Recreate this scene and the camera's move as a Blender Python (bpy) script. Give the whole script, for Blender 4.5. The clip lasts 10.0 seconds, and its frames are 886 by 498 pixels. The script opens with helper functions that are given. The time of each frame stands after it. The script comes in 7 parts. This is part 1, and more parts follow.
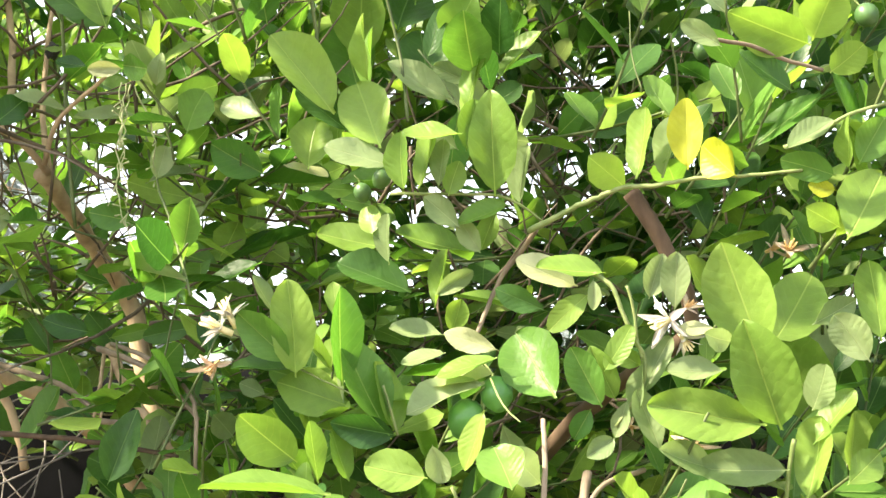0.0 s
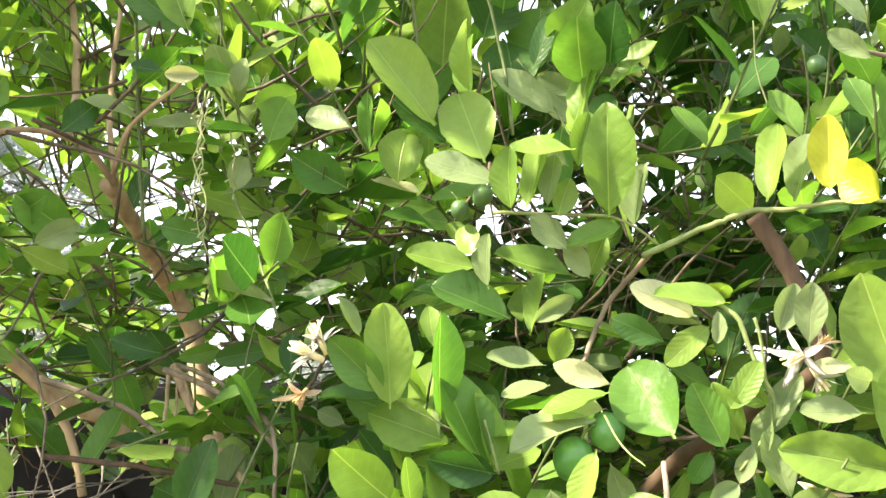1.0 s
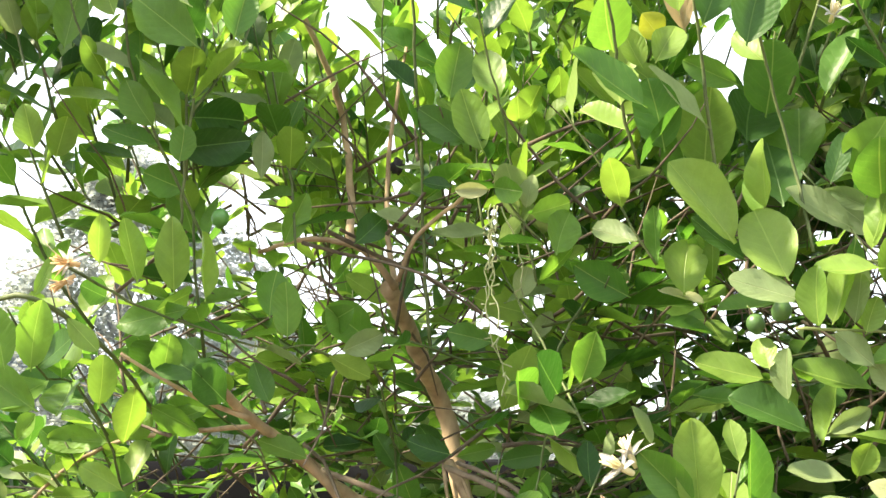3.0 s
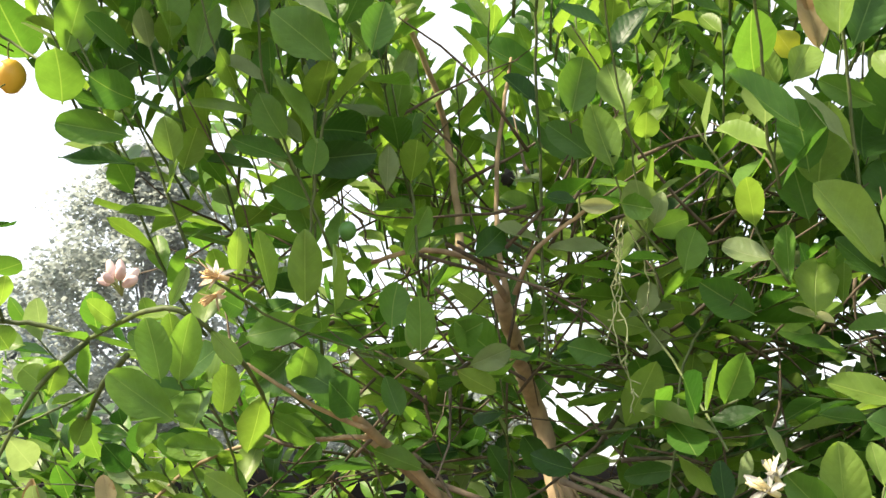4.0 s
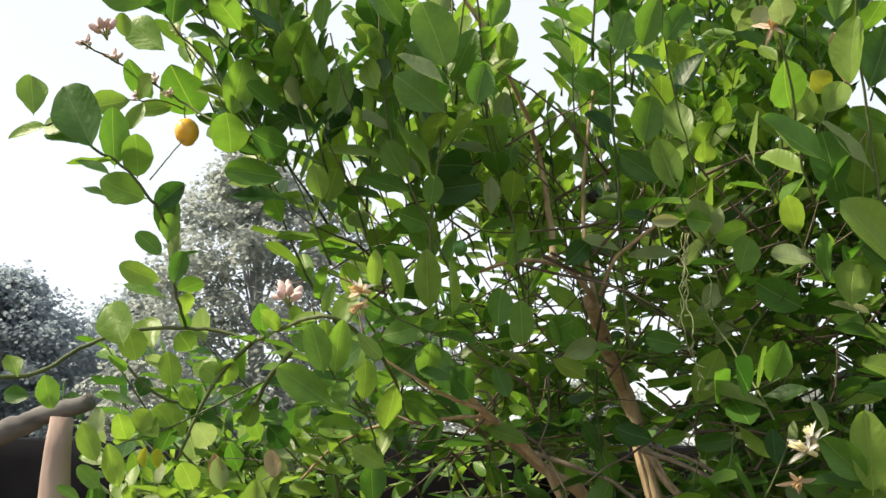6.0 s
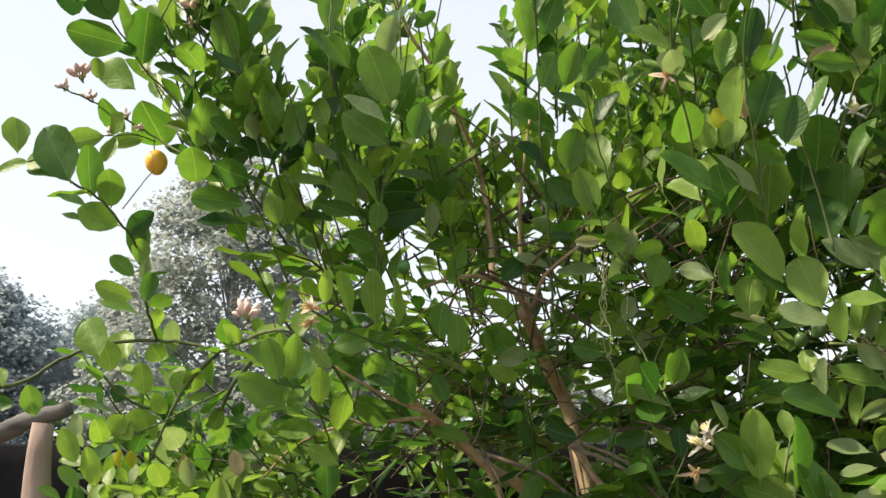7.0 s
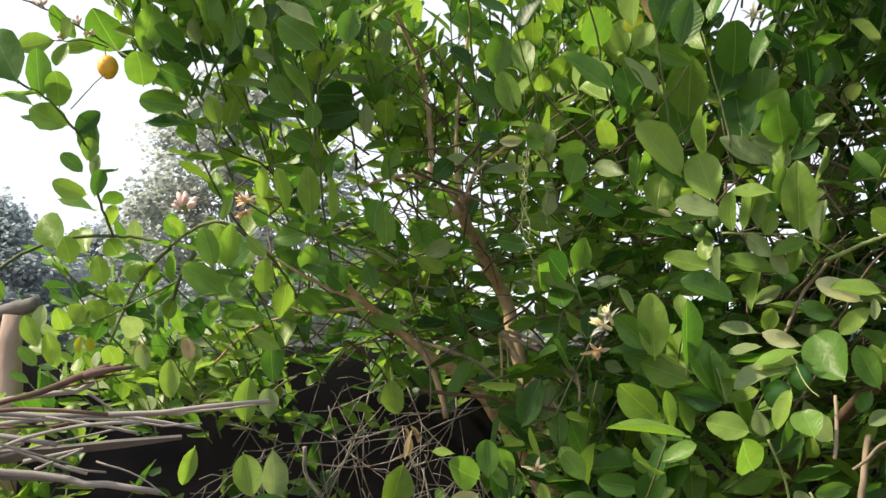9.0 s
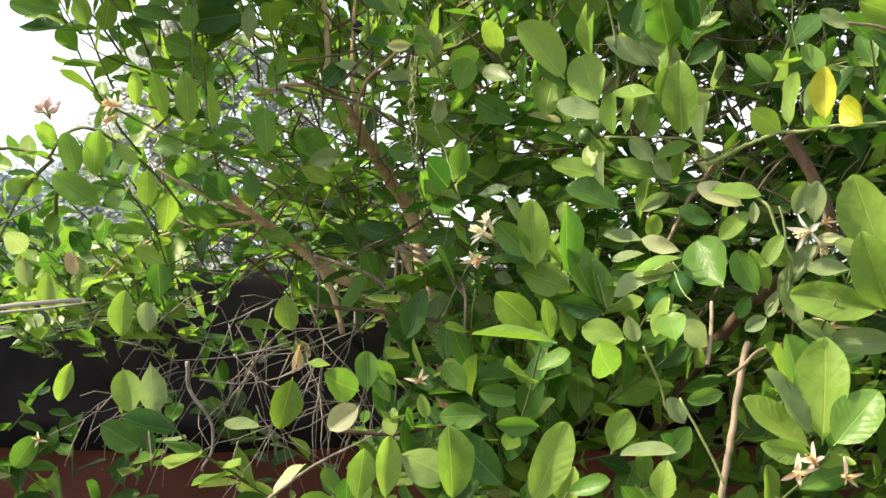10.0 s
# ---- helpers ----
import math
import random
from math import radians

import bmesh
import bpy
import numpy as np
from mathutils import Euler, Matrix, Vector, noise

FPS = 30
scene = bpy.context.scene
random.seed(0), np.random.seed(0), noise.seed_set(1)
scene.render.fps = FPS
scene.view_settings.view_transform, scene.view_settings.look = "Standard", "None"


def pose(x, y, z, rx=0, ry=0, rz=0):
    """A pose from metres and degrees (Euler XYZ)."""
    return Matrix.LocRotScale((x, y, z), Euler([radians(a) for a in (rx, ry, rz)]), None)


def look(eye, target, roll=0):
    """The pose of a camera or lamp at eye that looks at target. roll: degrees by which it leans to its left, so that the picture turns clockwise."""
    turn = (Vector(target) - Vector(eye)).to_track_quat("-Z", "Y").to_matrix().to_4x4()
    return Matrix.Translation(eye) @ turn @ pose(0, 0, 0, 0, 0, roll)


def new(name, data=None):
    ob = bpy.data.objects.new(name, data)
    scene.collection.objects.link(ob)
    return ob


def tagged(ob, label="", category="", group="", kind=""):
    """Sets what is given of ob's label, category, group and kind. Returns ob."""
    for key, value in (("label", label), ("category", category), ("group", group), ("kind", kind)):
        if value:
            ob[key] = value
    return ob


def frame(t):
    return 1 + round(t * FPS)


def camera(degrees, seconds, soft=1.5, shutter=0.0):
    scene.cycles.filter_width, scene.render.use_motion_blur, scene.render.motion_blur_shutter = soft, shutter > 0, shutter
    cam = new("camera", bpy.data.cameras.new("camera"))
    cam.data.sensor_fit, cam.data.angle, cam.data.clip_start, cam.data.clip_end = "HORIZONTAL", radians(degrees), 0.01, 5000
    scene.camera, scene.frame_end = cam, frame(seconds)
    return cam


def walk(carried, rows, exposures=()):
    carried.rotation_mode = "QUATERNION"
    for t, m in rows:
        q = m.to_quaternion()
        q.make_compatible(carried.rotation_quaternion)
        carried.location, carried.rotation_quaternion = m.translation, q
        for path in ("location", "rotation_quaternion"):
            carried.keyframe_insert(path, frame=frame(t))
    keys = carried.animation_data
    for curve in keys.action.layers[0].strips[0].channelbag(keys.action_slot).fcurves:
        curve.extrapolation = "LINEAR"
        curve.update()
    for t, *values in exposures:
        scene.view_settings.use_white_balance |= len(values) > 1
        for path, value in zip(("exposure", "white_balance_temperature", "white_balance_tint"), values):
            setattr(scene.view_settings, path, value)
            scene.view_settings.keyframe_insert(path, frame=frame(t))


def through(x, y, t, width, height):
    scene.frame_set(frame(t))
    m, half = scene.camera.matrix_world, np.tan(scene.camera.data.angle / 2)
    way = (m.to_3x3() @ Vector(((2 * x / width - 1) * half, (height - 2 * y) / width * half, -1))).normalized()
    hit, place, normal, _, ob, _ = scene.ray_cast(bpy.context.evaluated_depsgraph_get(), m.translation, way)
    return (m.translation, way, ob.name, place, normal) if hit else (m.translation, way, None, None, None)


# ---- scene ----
cam = camera(46.0, 10.0, soft=1.5)
PATH = [
    (0, (0.415, 0.218, 1.522), (0.857, 2.144, 1.834), -2.4),
    (0.5, (0.394, 0.311, 1.535), (0.863, 2.230, 1.848), -1.9),
    (1, (0.357, 0.299, 1.540), (0.766, 2.226, 1.885), -1.1),
    (1.5, (0.307, 0.286, 1.543), (0.677, 2.212, 1.933), -0.7),
    (2, (0.277, 0.278, 1.554), (0.527, 2.220, 1.961), -0.6),
    (2.5, (0.253, 0.257, 1.584), (0.427, 2.206, 1.995), -0.7),
    (3, (0.220, 0.267, 1.584), (0.342, 2.211, 2.036), 0.3),
    (3.2, (0.216, 0.262, 1.579), (0.272, 2.203, 2.058), 0.7),
    (4.3, (0.075, 0.275, 1.618), (0.172, 2.224, 2.052), 1.4),
    (4.5, (0.066, 0.326, 1.629), (0.155, 2.272, 2.085), 1.3),
    (5, (0.047, 0.352, 1.636), (0.057, 2.305, 2.067), 0.7),
    (5.2, (0.052, 0.320, 1.630), (0.041, 2.277, 2.043), 0.3),
    (6.3, (0.125, -0.070, 1.559), (0.009, 1.879, 1.988), 0.9),
    (6.5, (0.136, -0.107, 1.557), (0.032, 1.844, 1.983), 1.0),
    (7, (0.157, -0.117, 1.563), (0.097, 1.834, 1.995), -0.0),
    (7.5, (0.166, -0.166, 1.560), (0.107, 1.784, 1.999), -0.5),
    (8, (0.189, -0.240, 1.548), (0.114, 1.720, 1.938), 0.1),
    (8.5, (0.220, -0.221, 1.522), (0.106, 1.750, 1.841), -0.7),
    (9, (0.268, -0.205, 1.510), (0.196, 1.773, 1.794), 0.1),
    (9.5, (0.310, -0.180, 1.498), (0.216, 1.805, 1.721), 0.1),
    (10, (0.390, -0.154, 1.479), (0.368, 1.840, 1.640), -0.3),
]
walk(cam, [(t, look(eye, target, roll)) for t, eye, target, roll in PATH],
     exposures=[(0, 1.85), (1.2, 1.87), (2.0, 1.92), (3.2, 1.5), (4.4, 0.85), (5.2, 0.8), (6.3, 0.33), (8.0, 0.33), (9.0, 0.5), (9.6, 0.95), (10.0, 1.05)])

# ---- light: hazy morning sky, low sun from the left ----
SUN_EL, SUN_AZ = radians(46), radians(-97)      # azimuth from +y, to the right
world = bpy.data.worlds.new("sky")
scene.world = world
world.use_nodes = True
wn = world.node_tree.nodes
sky = wn.new("ShaderNodeTexSky")
sky.sky_type, sky.sun_disc = "NISHITA", False
sky.sun_elevation, sky.sun_rotation = SUN_EL, SUN_AZ
sky.air_density, sky.dust_density, sky.ozone_density = 1.0, 1.5, 1.5
wn["Background"].inputs["Strength"].default_value = 0.145
haze = wn.new("ShaderNodeMix")
haze.data_type = "RGBA"
haze.inputs[0].default_value = 0.5
haze.inputs[7].default_value = (8.3, 8.1, 7.9, 1)
world.node_tree.links.new(sky.outputs[0], haze.inputs[6])
world.node_tree.links.new(haze.outputs[2], wn["Background"].inputs["Color"])
sun = new("sun", bpy.data.lights.new("sun", "SUN"))
sun.data.energy, sun.data.angle, sun.data.color = 6.3, radians(3.5), (1.0, 0.87, 0.66)
sun_way = Vector((math.sin(SUN_AZ) * math.cos(SUN_EL), math.cos(SUN_AZ) * math.cos(SUN_EL), math.sin(SUN_EL)))
sun.matrix_world = look(sun_way * 20, (0, 0, 0))


# ---- materials ----
def material(name, rough=0.6, spec=0.5):
    m = bpy.data.materials.new(name)
    m.use_nodes = True
    b = m.node_tree.nodes["Principled BSDF"]
    b.inputs["Roughness"].default_value = rough
    b.inputs["Specular IOR Level"].default_value = spec
    return m, m.node_tree.nodes, m.node_tree.links, b


def ramp(nodes, stops):
    r = nodes.new("ShaderNodeValToRGB")
    e = r.color_ramp.elements
    while len(e) < len(stops):
        e.new(0.5)
    for el, (p, c) in zip(e, stops):
        el.position, el.color = p, (*c, 1)
    return r


def leaf_material(name, dark, light, vein, through, rough=0.40, per="object", spots=0.0):
    """A leaf: blade colour that varies from leaf to leaf, pale midrib and side veins, fine mottling, light that comes through."""
    m, nd, ln, b = material(name, rough, 0.29)
    if per == "object":
        rnd = nd.new("ShaderNodeObjectInfo").outputs["Random"]
    else:
        rnd = nd.new("ShaderNodeNewGeometry").outputs["Random Per Island"]
    base = ramp(nd, [(0.0, dark), (0.55, [0.5 * (p + q) for p, q in zip(dark, light)]), (1.0, light)])
    ln.new(rnd, base.inputs[0])
    uv = nd.new("ShaderNodeUVMap")
    uv.uv_map = "leaf"
    sep = nd.new("ShaderNodeSeparateXYZ")
    ln.new(uv.outputs[0], sep.inputs[0])
    # distance from the midrib, 0 at the rib
    off = nd.new("ShaderNodeMath")
    off.operation = "ABSOLUTE"
    ln.new(sep.outputs[0], off.inputs[0])
    # side veins sweep forward from the midrib
    slant = nd.new("ShaderNodeMath")
    slant.operation, slant.inputs[1].default_value = "MULTIPLY_ADD", -0.28
    ln.new(off.outputs[0], slant.inputs[0])
    stray = nd.new("ShaderNodeTexNoise")
    stray.inputs["Scale"].default_value = 60.0
    ln.new(nd_pos(nd), stray.inputs["Vector"])
    along = nd.new("ShaderNodeMath")
    along.operation, along.inputs[1].default_value = "MULTIPLY_ADD", 0.16
    ln.new(stray.outputs[0], along.inputs[0])
    ln.new(sep.outputs[1], along.inputs[2])
    ln.new(along.outputs[0], slant.inputs[2])
    wave = nd.new("ShaderNodeMath")
    wave.operation, wave.inputs[1].default_value = "MULTIPLY", 52.0
    ln.new(slant.outputs[0], wave.inputs[0])
    sine = nd.new("ShaderNodeMath")
    sine.operation = "SINE"
    ln.new(wave.outputs[0], sine.inputs[0])
    side = nd.new("ShaderNodeMapRange")
    side.inputs[1].default_value, side.inputs[2].default_value = 0.86, 1.0
    side.inputs[3].default_value, side.inputs[4].default_value = 0.0, 0.09
    ln.new(sine.outputs[0], side.inputs[0])
    rib = nd.new("ShaderNodeMapRange")
    rib.inputs[1].default_value, rib.inputs[2].default_value = 0.012, 0.035
    rib.inputs[3].default_value, rib.inputs[4].default_value = 0.75, 0.0
    ln.new(off.outputs[0], rib.inputs[0])
    veins = nd.new("ShaderNodeMath")
    veins.operation = "MAXIMUM"
    ln.new(side.outputs[0], veins.inputs[0])
    ln.new(rib.outputs[0], veins.inputs[1])
    co = nd.new("ShaderNodeTexCoord")
    mott = nd.new("ShaderNodeTexNoise")
    mott.inputs["Scale"].default_value, mott.inputs["Detail"].default_value = 70.0, 4.0
    ln.new(co.outputs["Object"] if per != "object" else nd_pos(nd), mott.inputs["Vector"])
    hsv = nd.new("ShaderNodeHueSaturation")
    val = nd.new("ShaderNodeMapRange")
    val.inputs[1].default_value, val.inputs[2].default_value = 0.3, 0.7
    val.inputs[3].default_value, val.inputs[4].default_value = 0.90, 1.10
    ln.new(mott.outputs[0], val.inputs[0])
    ln.new(val.outputs[0], hsv.inputs["Value"])
    ln.new(base.outputs[0], hsv.inputs["Color"])
    mix = nd.new("ShaderNodeMix")
    mix.data_type = "RGBA"
    ln.new(veins.outputs[0], mix.inputs[0])
    ln.new(hsv.outputs[0], mix.inputs[6])
    mix.inputs[7].default_value = (*vein, 1)
    col = mix.outputs[2]
    if spots:
        sn = nd.new("ShaderNodeTexNoise")
        sn.inputs["Scale"].default_value = 45.0
        ln.new(nd_pos(nd), sn.inputs["Vector"])
        sr = ramp(nd, [(0.60, (0, 0, 0)), (0.66, (1, 1, 1))])
        ln.new(sn.outputs[0], sr.inputs[0])
        m2 = nd.new("ShaderNodeMix")
        m2.data_type = "RGBA"
        ln.new(sr.outputs[0], m2.inputs[0])
        ln.new(col, m2.inputs[6])
        m2.inputs[7].default_value = (0.30, 0.20, 0.09, 1)
        col = m2.outputs[2]
    ln.new(col, b.inputs["Base Color"])
    bump = nd.new("ShaderNodeBump")
    bump.inputs["Strength"].default_value, bump.inputs["Distance"].default_value = 0.7, 0.0026 if per == "object" else 0.0018
    add = nd.new("ShaderNodeMath")
    add.operation = "SUBTRACT"
    ln.new(mott.outputs[0], add.inputs[0])
    quilt = nd.new("ShaderNodeMath")
    quilt.operation = "MULTIPLY"
    ln.new(sine.outputs[0], quilt.inputs[0])
    ln.new(off.outputs[0], quilt.inputs[1])
    both = nd.new("ShaderNodeMath")
    both.operation = "MULTIPLY_ADD"
    both.inputs[1].default_value = 0.07 if per == "object" else 0.07
    faint = nd.new("ShaderNodeMath")
    faint.operation, faint.inputs[1].default_value = "MULTIPLY", 0.3
    ln.new(veins.outputs[0], faint.inputs[0])
    ln.new(quilt.outputs[0], both.inputs[0])
    ln.new(faint.outputs[0], both.inputs[2])
    ln.new(both.outputs[0], add.inputs[1])
    ln.new(add.outputs[0], bump.inputs["Height"])
    ln.new(bump.outputs[0], b.inputs["Normal"])
    tr = nd.new("ShaderNodeBsdfTranslucent")
    glow = nd.new("ShaderNodeMix")
    glow.data_type, glow.blend_type = "RGBA", "MULTIPLY"
    glow.inputs[0].default_value = 1.0
    ln.new(col, glow.inputs[6])
    glow.inputs[7].default_value = (*through, 1)
    ln.new(glow.outputs[2], tr.inputs["Color"])
    ms = nd.new("ShaderNodeMixShader")
    ms.inputs[0].default_value = 0.45
    ln.new(b.outputs[0], ms.inputs[1])
    ln.new(tr.outputs[0], ms.inputs[2])
    ln.new(ms.outputs[0], nd["Material Output"].inputs["Surface"])
    return m


def nd_pos(nodes):
    g = nodes.new("ShaderNodeNewGeometry")
    return g.outputs["Position"]


def plain(name, dark, light, scale, rough=0.8, bump=0.4, dist=0.004, stretch=None, spec=0.3):
    """Two-scale noise between two colours, with relief."""
    m, nd, ln, b = material(name, rough, spec)
    pos = nd_pos(nd)
    if stretch:
        mp = nd.new("ShaderNodeMapping")
        mp.inputs["Scale"].default_value = stretch
        ln.new(pos, mp.inputs[0])
        pos = mp.outputs[0]
    n1, n2 = nd.new("ShaderNodeTexNoise"), nd.new("ShaderNodeTexNoise")
    n1.inputs["Scale"].default_value, n1.inputs["Detail"].default_value = scale, 8
    n2.inputs["Scale"].default_value, n2.inputs["Detail"].default_value = scale * 0.13, 3
    mixn = nd.new("ShaderNodeMath")
    mixn.operation = "MULTIPLY_ADD"
    mixn.inputs[1].default_value = 0.6
    half = nd.new("ShaderNodeMath")
    half.operation, half.inputs[1].default_value = "MULTIPLY", 0.45
    ln.new(n2.outputs[0], half.inputs[0])
    ln.new(n1.outputs[0], mixn.inputs[0])
    ln.new(half.outputs[0], mixn.inputs[2])
    ln.new(pos, n1.inputs["Vector"])
    ln.new(pos, n2.inputs["Vector"])
    r = ramp(nd, [(0.36, dark), (0.68, light)])
    ln.new(mixn.outputs[0], r.inputs[0])
    ln.new(r.outputs[0], b.inputs["Base Color"])
    bp = nd.new("ShaderNodeBump")
    bp.inputs["Strength"].default_value, bp.inputs["Distance"].default_value = bump, dist
    ln.new(n1.outputs[0], bp.inputs["Height"])
    ln.new(bp.outputs[0], b.inputs["Normal"])
    return m


THROUGH = (1.45, 1.55, 0.75)
TONES = {
    "green": ((0.072, 0.178, 0.028), (0.160, 0.280, 0.052), (0.26, 0.37, 0.10), THROUGH),
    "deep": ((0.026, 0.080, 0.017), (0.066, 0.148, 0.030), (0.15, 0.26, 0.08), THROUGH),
    "fresh": ((0.135, 0.235, 0.042), (0.225, 0.335, 0.066), (0.34, 0.45, 0.11), THROUGH),
    "pale": ((0.18, 0.250, 0.105), (0.28, 0.350, 0.160), (0.34, 0.40, 0.20), (1.2, 1.3, 0.8)),
    "cream": ((0.40, 0.43, 0.22), (0.54, 0.55, 0.31), (0.52, 0.53, 0.31), (1.1, 1.1, 0.7)),
    "yellow": ((0.36, 0.40, 0.03), (0.45, 0.46, 0.05), (0.50, 0.52, 0.10), (1.3, 1.3, 0.6)),
    "dry": ((0.38, 0.30, 0.16), (0.52, 0.45, 0.28), (0.40, 0.33, 0.20), (1.0, 0.9, 0.7)),
}
LEAF = {k: leaf_material("leaf_" + k, *v, spots=1.0 if k == "dry" else 0.0) for k, v in TONES.items()}
BULK = {k: leaf_material("foliage_" + k, *TONES[k], per="island") for k in ("green", "deep", "fresh", "pale")}
BARK = plain("bark", (0.19, 0.13, 0.075), (0.52, 0.385, 0.235), 60, 0.85, 0.6, 0.003, (1, 1, 0.35))
BARK_GREY = plain("grey_bark", (0.11, 0.085, 0.06), (0.30, 0.235, 0.165), 60, 0.85, 0.6, 0.003, (1, 1, 0.35))
# darker copy of the bark, shade put into the colour of the inner limbs
BARK_SHADED = plain("shaded_bark", (0.036, 0.023, 0.014), (0.105, 0.068, 0.042), 70, 0.85, 0.6, 0.002, (1, 1, 0.35))
TWIG = plain("green_twig", (0.05, 0.075, 0.025), (0.12, 0.15, 0.05), 90, 0.6, 0.3, 0.001)
TWIG_DRY = plain("dry_twig", (0.10, 0.085, 0.075), (0.30, 0.265, 0.235), 120, 0.85, 0.4, 0.001)
SOIL = plain("soil", (0.09, 0.07, 0.05), (0.19, 0.15, 0.11), 14, 0.95, 0.8, 0.02)
BLACK = plain("black_plastic", (0.005, 0.005, 0.006), (0.012, 0.012, 0.014), 9, 0.9, 0.5, 0.01, None, 0.03)
STALK = plain("green_stalk", (0.12, 0.17, 0.05), (0.27, 0.31, 0.12), 80, 0.55, 0.3, 0.001)
TWIG_BROWN = plain("brown_twig", (0.06, 0.045, 0.03), (0.17, 0.13, 0.09), 100, 0.8, 0.3, 0.001)
PLASTER = plain("red_render", (0.050, 0.018, 0.014), (0.11, 0.040, 0.030), 7, 0.92, 0.6, 0.006)
POST = plain("pink_wood", (0.17, 0.125, 0.105), (0.44, 0.335, 0.285), 40, 0.85, 0.7, 0.004, (1, 1, 0.2))
LOGWOOD = plain("grey_wood", (0.07, 0.066, 0.062), (0.21, 0.20, 0.19), 50, 0.85, 0.5, 0.003, (0.3, 1, 1))
STICK = plain("cut_stick", (0.11, 0.10, 0.09), (0.32, 0.295, 0.27), 45, 0.8, 0.5, 0.002, (0.15, 1, 1))
BARKY = plain("stick_bark", (0.055, 0.034, 0.027), (0.19, 0.125, 0.10), 55, 0.9, 0.7, 0.003, (0.3, 1, 1))
CANE = plain("pale_cane", (0.42, 0.38, 0.28), (0.62, 0.58, 0.46), 60, 0.5, 0.2, 0.001)
PETAL = plain("petal", (0.66, 0.63, 0.60), (0.82, 0.80, 0.75), 120, 0.55, 0.1, 0.001)
PETAL_OLD = plain("faded_petal", (0.62, 0.47, 0.34), (0.80, 0.70, 0.55), 120, 0.7, 0.2, 0.001)
STAMEN = plain("stamen", (0.72, 0.62, 0.30), (0.85, 0.78, 0.50), 150, 0.7, 0.1, 0.001)
STAMEN_OLD = plain("old_stamen", (0.50, 0.30, 0.12), (0.66, 0.46, 0.22), 150, 0.7, 0.1, 0.001)
BUD = plain("bud", (0.58, 0.38, 0.36), (0.78, 0.64, 0.56), 90, 0.5, 0.1, 0.001)
LIME = plain("unripe_fruit", (0.045, 0.15, 0.025), (0.10, 0.25, 0.05), 90, 0.4, 0.35, 0.0015, None, 0.5)
LIME_DARK = plain("dark_fruit", (0.035, 0.085, 0.025), (0.075, 0.15, 0.04), 90, 0.4, 0.35, 0.0015, None, 0.5)
LEMON = plain("ripe_fruit", (0.75, 0.36, 0.03), (0.85, 0.50, 0.06), 60, 0.4, 0.35, 0.0015, None, 0.5)


def hazed_foliage(name, dark, light):
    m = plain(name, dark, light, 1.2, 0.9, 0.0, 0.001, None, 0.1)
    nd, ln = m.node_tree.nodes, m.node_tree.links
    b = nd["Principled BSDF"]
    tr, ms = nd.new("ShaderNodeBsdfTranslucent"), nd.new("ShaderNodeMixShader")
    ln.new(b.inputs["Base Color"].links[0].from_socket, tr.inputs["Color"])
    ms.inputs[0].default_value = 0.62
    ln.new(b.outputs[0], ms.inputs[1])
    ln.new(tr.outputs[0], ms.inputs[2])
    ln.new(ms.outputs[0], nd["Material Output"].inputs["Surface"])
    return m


# base colours greyed and lifted to stand in for the haze before the trees
HAZED_LEAF = hazed_foliage("hazed_leaf", (0.33, 0.39, 0.42), (0.38, 0.44, 0.47))
HAZED_PALE = hazed_foliage("hazed_pale_leaf", (0.335, 0.375, 0.345), (0.385, 0.425, 0.39))
HAZED_BARK = plain("hazed_bark", (0.24, 0.26, 0.27), (0.32, 0.34, 0.35), 4, 0.9, 0.0, 0.001)
STRING = plain("withered_string", (0.22, 0.26, 0.11), (0.44, 0.45, 0.24), 90, 0.7, 0.2, 0.001)
SHRIVEL = plain("shrivelled_skin", (0.012, 0.012, 0.014), (0.04, 0.035, 0.03), 90, 0.7, 0.8, 0.003)


# ---- mesh helpers ----
def part(name, bm, mat, parent=None, label="", smooth=True):
    me = bpy.data.meshes.new(name)
    bm.to_mesh(me)
    bm.free()
    if mat:
        me.materials.append(mat)
    if smooth:
        me.shade_smooth()
    ob = new(name, me)
    ob.parent = parent
    return tagged(ob, label)


def thing(name, place, label, category, group="", kind=""):
    ob = new(name)
    ob.location = place
    ob.empty_display_size = 0.1
    bpy.context.view_layer.update()
    return tagged(ob, label, category, group, kind)


def attach(ob, parent):
    ob.parent = parent
    ob.matrix_parent_inverse = Matrix.Translation(parent.location).inverted()
    return ob


def spline(points, n):
    """Points along a smooth curve through the given ones."""
    p = [Vector(q) for q in points]
    if len(p) == 2:
        return [p[0].lerp(p[1], i / n) for i in range(n + 1)]
    p = [2 * p[0] - p[1]] + p + [2 * p[-1] - p[-2]]
    out, spans = [], len(p) - 3
    for i in range(n + 1):
        u = i / n * spans
        k = min(int(u), spans - 1)
        f = u - k
        a, b, c, d = p[k:k + 4]
        out.append(0.5 * ((2 * b) + (c - a) * f + (2 * a - 5 * b + 4 * c - d) * f * f + (3 * b - a - 3 * c + d) * f ** 3))
    return out


